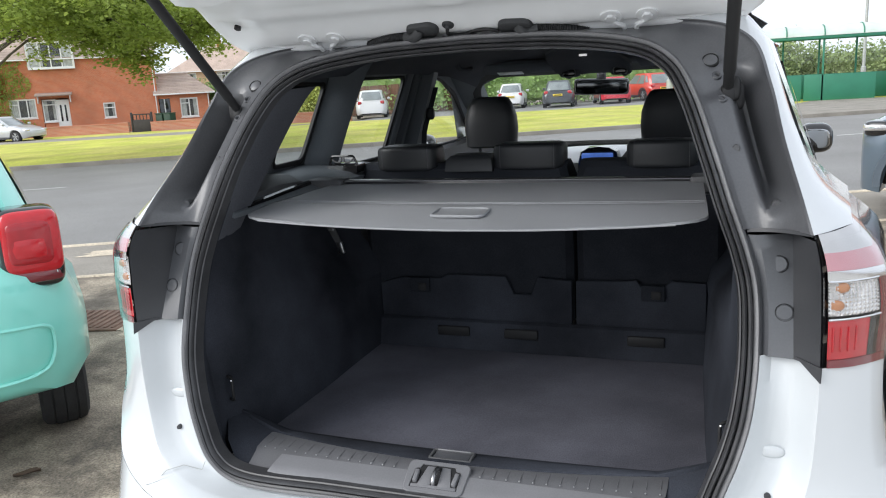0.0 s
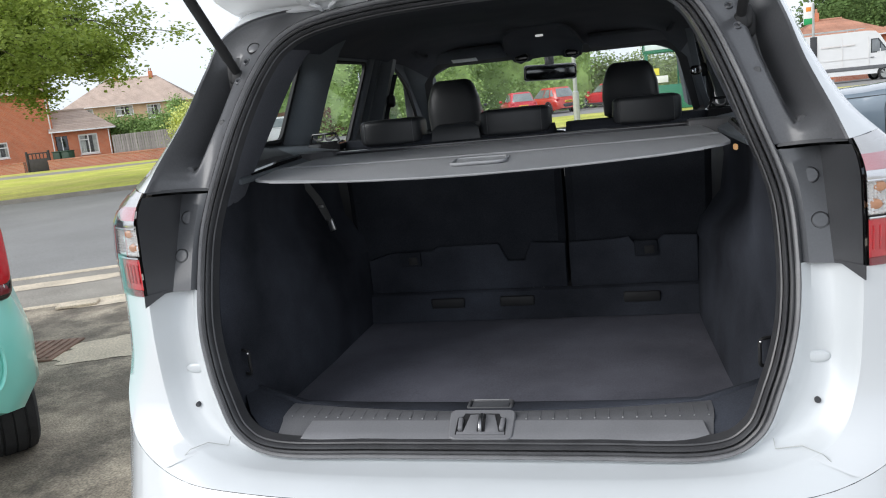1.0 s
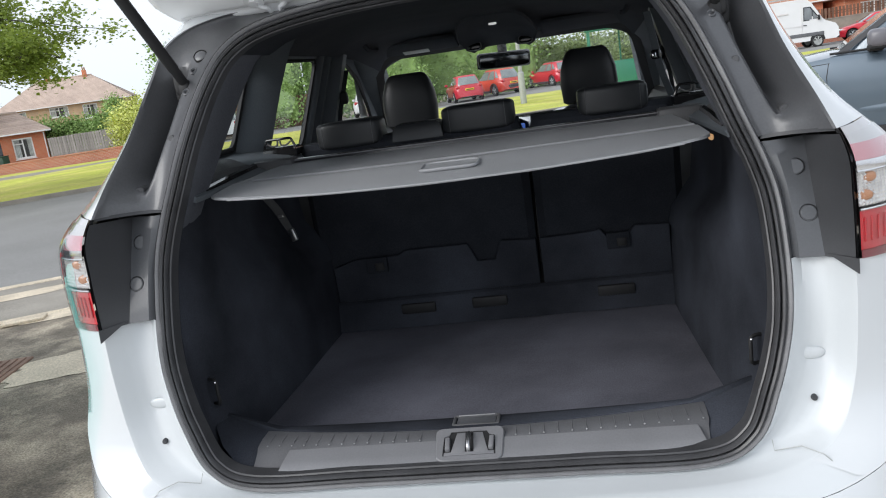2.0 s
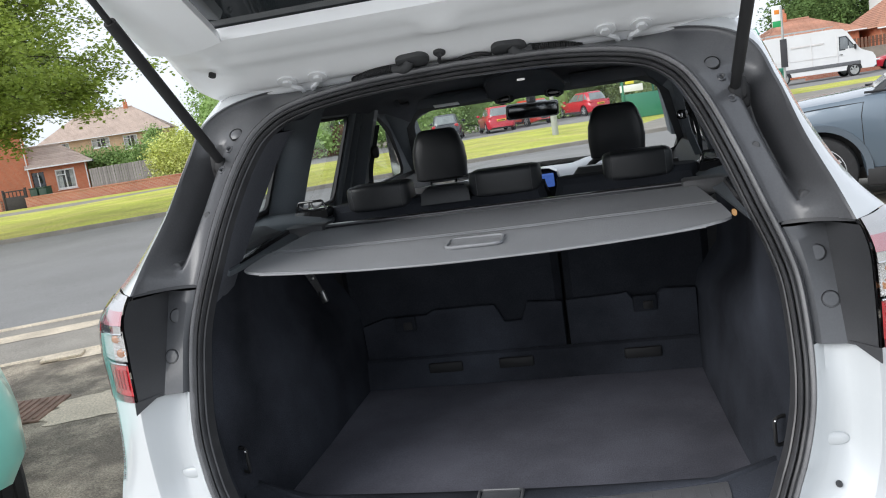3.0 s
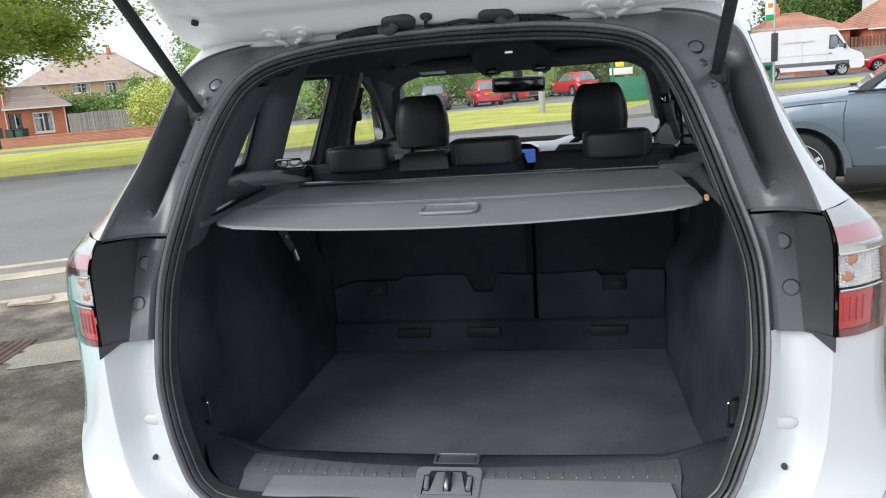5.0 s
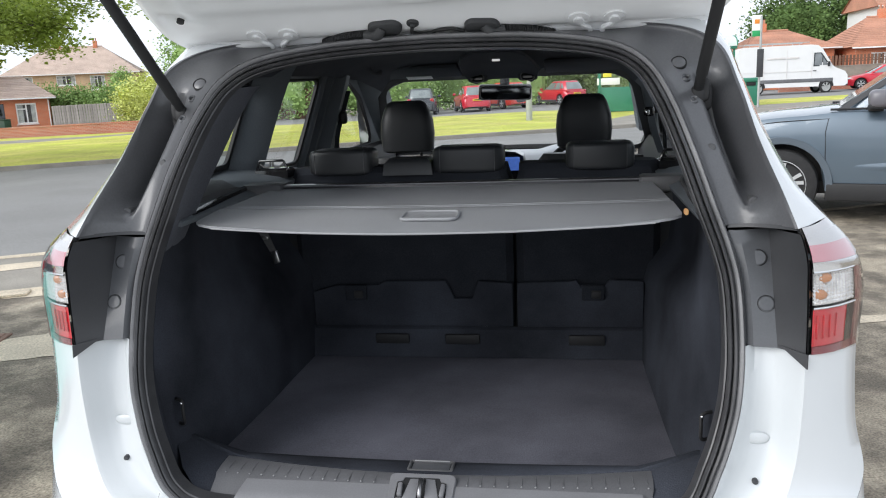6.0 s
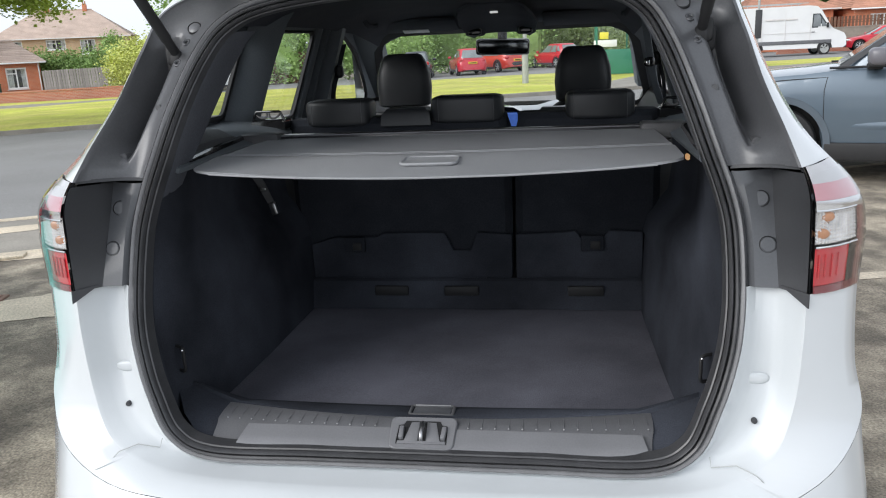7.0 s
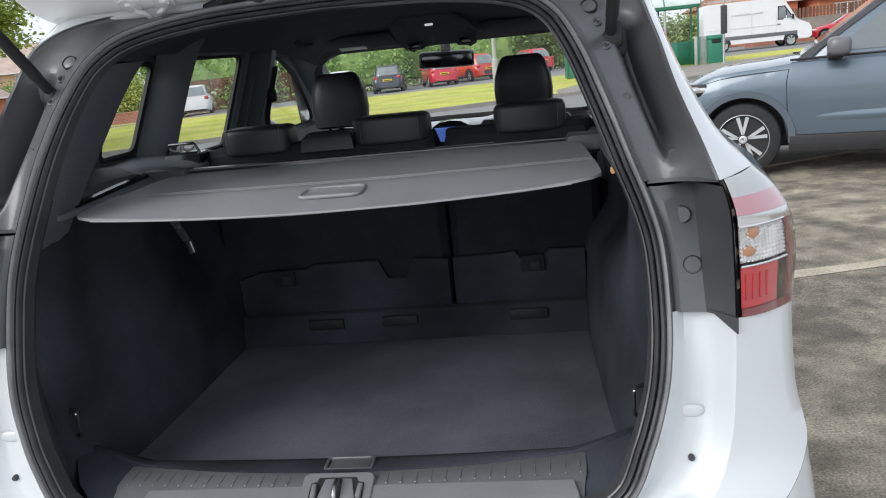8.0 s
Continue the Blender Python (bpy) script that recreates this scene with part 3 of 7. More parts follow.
    cover = [blend(gap, corner, t, -.012 * math.sin(math.pi * min(t, 1))) for t in (.10, .3, .5, .7, .85, 1.0)] + [blend(corner, back, t, 0) for t in (.25, .5, .8)]
    for nm, u0, u1, c0, c1, material, lab, dp in (("lens", 9.24, 9.5, 0, 9, LENS_SMOKE, "smoked clear upper lens with painted sheen", .0), ("lens", 8.86, 9.22, 0, 8, LENS_PINK, "rose-tinted lens", .0), ("chrome_band", 8.60, 8.84, 0, 6, CHROME, "bright chrome band", -.001), ("lens", 8.60, 9.22, 6, 9, LENS_SMOKE, "smoked clear outer lens with painted sheen", .001), 
                                              ("lens", 7.22, 7.76, 0, 4, LENS_RED, "bright red lens", .002), ("lens", 7.0, 7.20, 0, 6, LENS_DKRED, "dark red lower rim", .0), ("lens", 7.20, 8.58, 4, 9, LENS_DKRED, "dark red wraparound rim", .001), ("lens_corner", 7.22, 7.76, 3, 5, GLOSSBLACK, "", .001)):
        q = bmesh.new()
        loft(q, [F([p + Vector((0, dp, 0)) for p in sub(r, u0, u1)]) for r in cover[c0:c1]])
        part(nm, q, material, lamp, lab)
    q = bmesh.new()
    loft(q, [F([p + Vector((sgn * sgn * .0015, -.0035, 0)) for p in sub(r, 7.02, 9.48)]) for r in cover])
    ol = part("outer_lens", q, LENS_CLEAR, lamp, "clear outer lens")
    ol.visible_shadow = False
    for u in (7.77, 8.59):
        q = bmesh.new()
        tube(q, F([r[int(u * N8)] + Vector((0, .0, 0)) for r in cover[:5]]), .002, 6)
        part("chrome_edge", q, CHROME, lamp)
    q = bmesh.new()

    def lamp_pt(u, t, d):
        i = int(u * N8)
        f = u * N8 - i
        a_, b_ = gap[i].lerp(gap[i + 1], f), corner[i].lerp(corner[i + 1], f)
        return Vector((sgn, 1, 1)) * (a_.lerp(b_, t) + Vector((0, d - .012 * math.sin(math.pi * t), 0)))

    us, ts = span(7.79, 8.58, 11), span(.10, .86, 13)
    for u0, u1 in zip(us, us[1:]):
        for t0, t1 in zip(ts, ts[1:]):
            cs = [q.verts.new(lamp_pt(u, t, .0045)) for u, t in ((u0, t0), (u1, t0), (u1, t1), (u0, t1))]
            mid = q.verts.new(lamp_pt((u0 + u1) / 2, (t0 + t1) / 2, .0012))
            for i in range(4):
                q.faces.new((cs[i], cs[(i + 1) % 4], mid))
    part("reflector", q, REFLECTOR, lamp, "faceted clear reflector", smooth=False)
    for bx, bz in ((.665, 1.128), (.671, 1.156)):
        k = min(range(7 * N8, 9 * N8), key=lambda i: abs(gap[i].z - bz))
        f = (bx - gap[k].x) / (corner[k].x - gap[k].x)
        by = gap[k].y + (corner[k].y - gap[k].y) * f - .012 * math.sin(math.pi * f) + .004
        part("bulb", pillow((sgn * bx, by + .001, bz), (.024, .009, .017), 2.2), AMBER, lamp)
    for k in range(4):
        q = bmesh.new()
        t0 = .18 + .11 * k
        tube(q, F([a.lerp(b, t0) + Vector((0, -.012 * math.sin(math.pi * t0) + .001, 0)) for a, b in zip(sub(gap, 7.3, 7.7), sub(corner, 7.3, 7.7))]), .0016, 6)
        part("lens_rib", q, LENS_RED, lamp)
    # small bolt and pressing in the rear panel
    bm = bmesh.new()
    lathe(bm, [(-.003, .0), (-.003, .004), (.0, .0052), (.012, .0052)], "y", 14, (sgn * .58, -.013, .80))
    part("rubber_stop", bm, CLAD, suv)
    part("pressed_boss", pillow((sgn * .583, .0100, .870), (.046, .012, .022), 2.2, (24, 16)), WHITE_IN, suv)

for sgn in (1, -1):
    bm = bmesh.new()
    tube(bm, [(sgn * x, y - .0005, z) for x, y, z in ((.632, -.0905, .676), (.572, -.0775, .734), (.545, -.055, .738), (.505, -.0485, .729), (.505, -.036, .742))], .0008, 6)
    part("bumper_seam", bm, GREYMETAL, suv)

# Bumper: a skin that carries on from the panel's lower edge round the tail and along the side.
bm = bmesh.new()
edge = [p.copy() for p in sub(corner, 0, 5.0)][::2] + [Vector((.785, .10, .805)), Vector((.80, .25, .81)), Vector((.81, .45, .82)), Vector((.81, .62, .82))]
rings = []
for z, out, wd in ((None, 0, 0), (.655, .012, .004), (.62, .035, .016), (.57, .052, .030), (.50, .05, .035), (.46, .02, .026), (.40, .03, .032), (.33, .01, .018), (.28, -.03, -.01)):
    ring = []
    for p in edge:
        if z is None:
            ring.append(p + Vector((0, -.0008, -.001)))
            continue
        side = min(max((abs(p.x) - .56) / .19, 0), 1)
        back = min(max((.12 - p.y) / .2, 0), 1)
        zz = z if z < .6 else p.z + (z - .672) * (1 + 1.4 * side)
        ring.append(Vector((p.x + wd * side, p.y - out * back * (1 - .5 * side), min(zz, p.z - .004))))
    rings.append([Vector((-p.x, p.y, p.z)) for p in reversed(ring[1:])] + ring)
loft(bm, rings)
part("rear_bumper", bm, WHITE, suv, "white rear bumper with ledge")
bm = bmesh.new()
loft(bm, [[Vector((p.x, p.y + .02, z)) for p in rings[-1]] for z in (.30, .24)])
part("lower_valance", bm, CLAD, suv, "dark grey lower valance")

# Side skin: columns lean with the pillars, rows rise from sill to roof; openings for wheels and windows stay free.
PROF = [(.28, .79), (.42, .845), (.60, .862), (.74, .866), (.82, .862), (.95, .852), (1.05, .836), (1.15, .805), (1.18, .778), (1.20, .756), (1.535, .646), (1.575, .60), (1.605, .54)]


def side_x(z, y):
    for (z0, x0), (z1, x1) in zip(PROF, PROF[1:]):
        if z <= z1:
            x = x0 + (x1 - x0) * (z - z0) / (z1 - z0)
            break
    else:
        x = PROF[-1][1]
    tail = min(max((0.85 - y) / .8, 0), 1)
    nose = min(max((y - 3.2) / 1.3, 0), 1)
    lean = min(max((1.1 - y) / .65, 0), 1) * min(max((z - 1.12) / .13, 0), 1)
    return x * (1 - .075 * tail ** 1.6 - .10 * nose ** 2) - .048 * lean


COLS = [(.45, .45), (.54, .60), (.84, .93), (.97, 1.02), (1.50, 1.57), (1.66, 1.70), (2.50, 2.05), (2.75, 2.2), (2.95, 2.35)]


def x_in(z, y):
    """Inner face of the cabin's side: it leans in towards the roof and draws in towards the tail."""
    return .700 - .27 * (z - 1.275) - .05 * min(max((.93 - y) / .45, 0), 1.2)


def rounded(pts, r, n=5):
    """A closed outline through pts with its corners rounded off by r."""
    out = []
    for i, p in enumerate(pts):
        p, a, b = Vector(p), Vector(pts[i - 1]), Vector(pts[(i + 1) % len(pts)])
        d0, d1 = a - p, b - p
        k = min(r, d0.length * .48, d1.length * .48)
        q0, q1 = p + d0.normalized() * k, p + d1.normalized() * k
        for j in range(n + 1):
            t = j / n
            out.append(q0 * (1 - t) ** 2 + p * 2 * t * (1 - t) + q1 * t * t)
    return out


def pierced(bm, outline, hole, place):
    """A sheet with the given outline and one opening through it, laid out by place(u, v)."""
    edges = []
    for ring in (outline, hole):
        vs = [bm.verts.new(place(*p)) for p in ring]
        edges += [bm.edges.new((vs[i], vs[(i + 1) % len(vs)])) for i in range(len(vs))]
    bmesh.ops.triangle_fill(bm, use_beauty=True, use_dissolve=False, edges=edges)
for sgn in (1, -1):
    bm = bmesh.new()
    zs = [p[0] for p in PROF]
    vs = {}
    for i, (yb, yt) in enumerate(COLS):
        for j, z in enumerate(zs):
            t = min(max((z - 1.22) / .33, 0), 1)
            y = yb + (yt - yb) * t
            vs[i, j] = bm.verts.new((sgn * side_x(z, y), y, z))
    for i in range(len(COLS) - 1):
        for j in range(len(zs) - 1):
            window = j == 9 and i in (1, 3, 5)
            if not window:
                bm.faces.new((vs[i, j], vs[i + 1, j], vs[i + 1, j + 1], vs[i, j + 1]))
    part("side_panel", bm, WHITE, suv)
    # inner side trim with its three window openings, each edged by a black gasket
    for outline, hole in (([(.42, 1.19), (.93, 1.19), (.93, 1.53), (.42, 1.53)], rounded([(.575, 1.284), (.785, 1.279), (.880, 1.502), (.62, 1.502)], .028)),
                          ([(.93, 1.19), (1.62, 1.19), (1.62, 1.53), (.93, 1.53)], rounded([(.975, 1.225), (1.450, 1.222), (1.534, 1.516), (1.05, 1.512)], .035)),
                          ([(1.62, 1.19), (2.80, 1.19), (2.80, 1.21), (2.10, 1.53), (1.62, 1.53)], rounded([(1.66, 1.208), (2.55, 1.208), (2.54, 1.235), (2.44, 1.30), (2.20, 1.428), (1.95, 1.502), (1.70, 1.508)], .05))):
        bm = bmesh.new()
        pierced(bm, outline, hole, lambda y, z: (sgn * x_in(z, y), y, z))
        ws_ = part("window_surround", bm, TRIM, suv)
        mid = sum((Vector((p[0], p[1])) for p in hole), Vector((0, 0))) / len(hole)
        bm = bmesh.new()
        rings = []
        for o, k in ((-.003, 1.03), (-.006, 1.0), (-.002, .972), (.008, .972)):
            ring = []
            for p in hole:
                d = Vector((p[0], p[1])) - mid
                q = mid + d * (1 + (k - 1) * .30 / max(d.length, .1))
                ring.append((sgn * (x_in(q.y, q.x) + o), q.x, q.y))
            rings.append(ring)
        loft(bm, rings, closed=True)
        part("window_gasket", bm, BLACK, ws_)
    bm = bmesh.new()
    loft(bm, [[(sgn * (x - .05 * min(max((.93 - y) / .45, 0), 1)), y, z) for y in (.60, .93, 1.62, 2.08)] for x, z in ((.632, 1.528), (.622, 1.545), (.590, 1.562), (.54, 1.578))])
    part("roof_side_trim", bm, HEADLINER, suv)
    for i, nm in ((1, "quarter_window"), (3, "rear_door_window"), (5, "front_door_window")):
        bm = bmesh.new()
        pts = []
        for (c, j) in ((i, 9), (i + 1, 9), (i + 1, 10), (i, 10)):
            t = min(max((zs[j] - 1.22) / .33, 0), 1)
            y = COLS[c][0] + (COLS[c][1] - COLS[c][0]) * t
            pts.append(bm.verts.new((sgn * (side_x(zs[j], y) - .006), y, zs[j])))
        bm.faces.new(pts)
        g = part(nm, bm, GLASS_T if i == 1 else GLASS, suv)
        g.visible_shadow = False
    # front wing and bonnet side
    bm = bmesh.new()
    loft(bm, [[(sgn * side_x(z, y), y, min(z, zt)) for z in (.28, .42, .60, .74, .82, .95, 1.05, 1.12)] for y, zt in ((2.95, 1.12), (3.3, 1.06), (3.7, 1.0), (4.05, .93), (4.3, .84), (4.42, .74))])
    part("front_wing", bm, WHITE, suv)
    # wheels with tyre and rim
    for wy in (.88, 3.52):
        wheel = part("wheel", (lambda q: (lathe(q, [(-.11, .20), (-.115, .30), (-.09, .335), (0, .343), (.09, .335), (.115, .30), (.11, .20)], "x", 40, (sgn * .755, wy, .343), False), q)[1])(bmesh.new()), RUBBER, suv)
        q = bmesh.new()
        lathe(q, [(0, .0), (.01 * sgn, .06), (0, .20), (.02 * sgn, .225)], "x", 30, (sgn * .868, wy, .343))
        part("rim", q, ALLOY, wheel)
    # door mirror
    bm = pillow((sgn * .885, 2.34, 1.178), (.135, .12, .125), 3.0)
    mir = part("door_mirror", bm, GLOSSBLACK, suv, "black door mirror")
    part("mirror_glass", pillow((0, 0, 0), (.100, .012, .082), 4.0), WINGMIRROR, mir, m=pose(sgn * .885, 2.282, 1.178, 14, 0, -16 * sgn))
    part("mirror_arm", box((sgn * .83, 2.36, 1.12), (.12, .06, .04), .012), GLOSSBLACK, mir)

# Roof skin, bonnet and nose.
bm = bmesh.new()
rings = []
for y, zc, w in ((.40, 1.652, 0), (.8, 1.668, .0), (1.3, 1.67, 0), (1.8, 1.652, 0), (2.1, 1.615, 0), (2.3, 1.575, -.01)):
    edge = .60 if y > .45 else .55
    rings.append([(edge * math.sin(a), y, zc - (zc - 1.585) * (1 - math.cos(a)) ** 1.4) for a in span(-math.pi / 2, math.pi / 2, 16)])
loft(bm, rings)
part("roof_panel", bm, WHITE, suv)
bm = bmesh.new()
rings = []
for y, zc, w in ((2.95, 1.14, .76), (3.3, 1.10, .775), (3.7, 1.05, .77), (4.05, .98, .75), (4.3, .88, .70), (4.42, .74, .66)):
    rings.append([(w * t, y, zc - .05 * abs(t) ** 3) for t in span(-1, 1, 16)])
loft(bm, rings)
part("bonnet", bm, WHITE, suv)
bm = bmesh.new()
loft(bm, [[(.80 * math.sin(a), 4.30 + .16 * math.cos(a) - k, z) for a in span(-math.pi / 2, math.pi / 2, 14)] for z, k in ((.78, .03), (.62, 0), (.45, 0), (.28, .05))])
part("front_bumper", bm, WHITE, suv)
bm = bmesh.new()
add_box(bm, (0, 2.2, .22), (1.5, 4.0, .06), .02)
part("underbody", bm, BLACK, suv)

# Windscreen.
bm = bmesh.new()
rings = []
for k in span(0, 1, 6):
    y, z, w = 2.22 + .72 * k, 1.545 - .42 * k, .56 + .16 * k
    rings.append([(w * t, y - .10 * t * t * (1 - .3 * k), z - .02 * t * t) for t in span(-1, 1, 12)])
loft(bm, rings)
ws = part("windscreen", bm, GLASS, suv)
ws.visible_shadow = False


def on_screen(t, k, d=.006):
    return Vector(((.56 + .16 * k) * t, 2.22 + .72 * k - .10 * t * t * (1 - .3 * k) - d, 1.545 - .42 * k - .02 * t * t - d))


bm = bmesh.new()
inner_edge = rounded([(-.935, .075), (.935, .075), (.955, .95), (-.955, .95)], .16, 8)
outer_edge = []
for p in inner_edge:
    outer_edge.append((max(-1, min(1, p[0] * 1.09)), max(0, min(1, .5 + (p[1] - .5) * 1.25))))
loft(bm, [[on_screen(p[0], p[1]) for p in inner_edge], [on_screen(p[0], p[1], .004) for p in outer_edge]], closed=True)
part("screen_border", bm, BLACK, ws, "black printed border of the windscreen")

# Open tailgate: a pressed white frame that swings up over the opening, glass and trim further out.
HY, HZ, TILTUP = .365, 1.561, radians(28)
def gate(u, v, d=0.0):
    """A point on the raised gate: u across, v out from the hinge edge, d below its inner face."""
    return Vector((u, HY - v * math.cos(TILTUP) - d * math.sin(TILTUP), HZ + v * math.sin(TILTUP) - d * math.cos(TILTUP)))
GATE_W = [(0, .49), (.012, .52), (.03, .548), (.05, .563), (.08, .575), (.15, .572), (.30, .55), (.70, .56), (1.2, .52)]
def gate_w(v):
    for (a, x), (b, y) in zip(GATE_W, GATE_W[1:]):
        if v <= b:
            return x + (y - x) * (v - a) / (b - a)
    return GATE_W[-1][1]
def gate_d(e, v):
    """Relief of the pressed inner skin: a rolled edge, a long ridge and a sunk band."""
    edge = min(1 - e, 1) * .56
    d = -.016 * math.exp(-(edge / .012) ** 2) - .014 * math.exp(-(v / .014) ** 2)
    d += .010 * (1 / (1 + math.exp(-(v - .165) / .010))) * (1 / (1 + math.exp(-(edge - .05) / .012)))
    d -= .012 * math.exp(-((v - .115) / .02) ** 2) * math.exp(-((e - .86) / .06) ** 2)
    d -= .006 * math.exp(-((v - .047) / .007) ** 2) * (e < .95)
    d += .007 / (1 + math.exp(-(v - .225) / .006))
    d -= .006 * math.exp(-((v - .150) / .022) ** 6) * math.exp(-((e - .90) / .035) ** 6)
    d += .010 * math.exp(-((v - .20) / .03) ** 4) * math.exp(-(e / .07) ** 4)
    return d
bm = bmesh.new()
rings = []
for v in [0, .006, .014, .022, .03, .036, .040, .044, .048, .052, .058, .065, .08, .095, .11, .125, .14, .15, .16, .17, .18, .19, .205, .22, .24, .26, .275, .285]:
    w = gate_w(v)
    rings.append([gate(w * t, v, gate_d(abs(t), v) + (-.02 if v > .28 else 0)) for t in [s * (1 - .0) for s in span(-1, -.9, 10) + span(-.88, .88, 44) + span(.9, 1, 10)]])
loft(bm, rings)
solid(bm, .02)
tailgate = part("tailgate", bm, WHITE_GATE_LIT, suv, "raised white tailgate with pressed inner frame")
for sgn in (1, -1):
    bm = bmesh.new()
    rings = []
    for v in span(.285, 1.05, 20):
        w = gate_w(v)
        rings.append([gate(sgn * (w - k * .15), v, .012 * math.sin(math.pi * k) - .016 * (k < .05) + .008) for k in span(0, 1, 8)])
    loft(bm, rings)
    solid(bm, .02)
    part("gate_side_frame", bm, WHITE_GATE_LIT, tailgate)
bm = bmesh.new()
loft(bm, [[gate(t * .42, v, -.006) for t in span(-1, 1, 12)] for v in span(.28, .75, 6)])
g = part("gate_window", bm, GLASS_D, tailgate, "dark tailgate window")
bm = bmesh.new()
loft(bm, [[gate(t * (.50 - .1 * max(0, v - .9)), v, .02) for t in span(-1, 1, 12)] for v in span(.74, 1.2, 6)])
solid(bm, .03)
part("gate_trim", bm, PLASTIC, tailgate, "dark plastic inner lining of the tailgate")
gn = Vector((0, -math.sin(TILTUP), -math.cos(TILTUP)))
for sgn in (1, -1):
    # hinge: two bolted lugs joined by a bent bracket
    for o in (-.034, .034):
        c = gate(sgn * .328 + o, .074, .0)
        bm = bmesh.new()
        tube(bm, [c - gn * .004, c + gn * .0035], .021, 20)
        lug = part("hinge_lug", bm, HINGE, tailgate)
        bm = bmesh.new()
        tube(bm, [c, c + gn * .0085], .0105, 6)
        part("hinge_bolt", bm, HINGE, lug)
    bm = bmesh.new()
    for o in (-1, 1):
        tube(bm, spline([gate(sgn * .328 + o * .034, .068, .003), gate(sgn * .328 + o * .026, .058, .006), gate(sgn * .328 + o * .014, .050, .007), gate(sgn * .328 + o * .0115, .036, .008), gate(sgn * .328 + o * .0115, .0, .012)], 18), .0050, 8)
    add_box(bm, gate(sgn * .328, .030, .006), (.026, .005, .012), .002, pose(0, 0, 0, -28))
    part("hinge", bm, HINGE, tailgate)
    # gas strut with ball socket and bracket
    foot, headp = Vector((sgn * .507, .228, 1.448)), gate(sgn * .520, .67, .0)
    bm = bmesh.new()
    tube(bm, [foot, foot.lerp(headp, .04), foot.lerp(headp, .08)], .0095)
    tube(bm, [foot.lerp(headp, .08), foot.lerp(headp, .62)], .0108)
    tube(bm, [foot.lerp(headp, .62), headp], .006)
    strut = part("gas_strut", bm, BLACK, suv, "black gas strut holding the tailgate")
    part("ball_socket", pillow(foot + Vector((0, .002, -.006)), (.030, .036, .036), 3), BLACK, strut)
    part("bracket", pillow(foot + Vector((sgn * .012, .012, -.010)), (.034, .02, .05), 3.5), BLACK, strut)
    for x, y, z in ((.487, .2335, 1.475), (.497, .2045, 1.436)):
        bm = bmesh.new()
        lathe(bm, [(.0035, .0), (.0035, .0035), (-.001, .0040), (-.003, .0062), (-.0015, .0085), (.012, .0095)], "y", 16)
        bmesh.ops.rotate(bm, verts=bm.verts[:], cent=(0, 0, 0), matrix=pose(0, 0, 0, -39).to_3x3())
        bmesh.ops.translate(bm, verts=bm.verts[:], vec=(sgn * x, y, z))
        part("strut_screw", bm, PLASTIC_G, strut)
    part("bracket_lug", pillow((sgn * .519, .2255, 1.452), (.018, .022, .042), 3.2), BLACK, strut)
# wiring sleeves with grommets: a flat stadium plate, a bent neck and a ribbed sleeve
for x0, v0, sd, ends in ((-.088, .083, -1, ((-.124, .061), (-.150, .060), (-.184, .053), (-.225, .034))), (.106, .072, 1, ((.146, .056), (.172, .052), (.206, .043), (.245, .026)))):
    gm = Matrix.Translation(gate(x0, v0, .0)) @ pose(0, 0, 0, -28) @ pose(0, 0, 0, 0, 0, 5 * sd)
    outline = [(.0195 * math.cos(a) + .0155 * (1 if math.cos(a) > 0 else -1), .0215 * math.sin(a)) for a in span(.04, 2 * math.pi + .04, 37)[:-1]]
    bm = bmesh.new()
    loft(bm, [[(p[0] * k, p[1] * k, z) for p in outline] for k, z in ((1.0, .004), (1.0, -.006), (.95, -.0095), (.84, -.011), (.05, -.0115))], closed=True, cap=True)
    bmesh.ops.transform(bm, matrix=gm, verts=bm.verts[:])
    gr = part("grommet", bm, RUBBER_G, tailgate, "dark grey rubber wiring grommet")
    bm = bmesh.new()
    tube(bm, spline([gate(x0 + sd * .006, v0 + .004, .006), gate(x0 + sd * .014, v0 - .004, .014), gate(x0 + sd * .026, v0 - .011, .013), gate(ends[0][0] + sd * .006, ends[0][1] + .006, .009)], 14), .0115, 14)
    part("neck", bm, RUBBER_G, gr)
    bm = bmesh.new()
    tube(bm, spline([gate(u, v + .006, .008 - .001 * i) for i, (u, v) in enumerate(ends)], 50), .0088, 12, .22)
    part("sleeve", bm, BLACK, gr)
bm = bmesh.new()
c = gate(-.030, .091, .0)
lathe(bm, [(-.004, .0), (-.004, .0125), (.003, .0125), (.005, .0105), (.0055, .005), (.011, .0045), (.011, .0)], "z", 22)
bmesh.ops.transform(bm, matrix=Matrix.Translation(c) @ pose(0, 0, 0, 152), verts=bm.verts[:])
gr = part("washer_hose_grommet", bm, RUBBER_G, tailgate, "round rubber washer hose grommet")
bm = bmesh.new()
tube(bm, spline([c + gn * .012, gate(-.034, .076, .012), gate(-.032, .063, .006), gate(-.019, .056, .004), gate(-.002, .057, .004), gate(.020, .066, .004), gate(.045, .068, .004), gate(.070, .060, .006)], 40), .0036, 8)
part("washer_hose", bm, BLACK, gr)
bm = bmesh.new()
c = gate(-.495, .145, .0)
tube(bm, [c - gn * .002, c + gn * .005], .0075, 16)
part("drain_plug", bm, BLACK, tailgate)

# ---- boot ----
bm = bmesh.new()
loft(bm, [[(t * .50, y, .712 + .004 * noise.noise((t * 4, y * 5, 1))) for t in span(-1, 1, 40)] for y in span(.10, .86, 30)])
solid(bm, .015)
part("boot_floor", bm, CARPET, suv, "dark grey boot carpet")
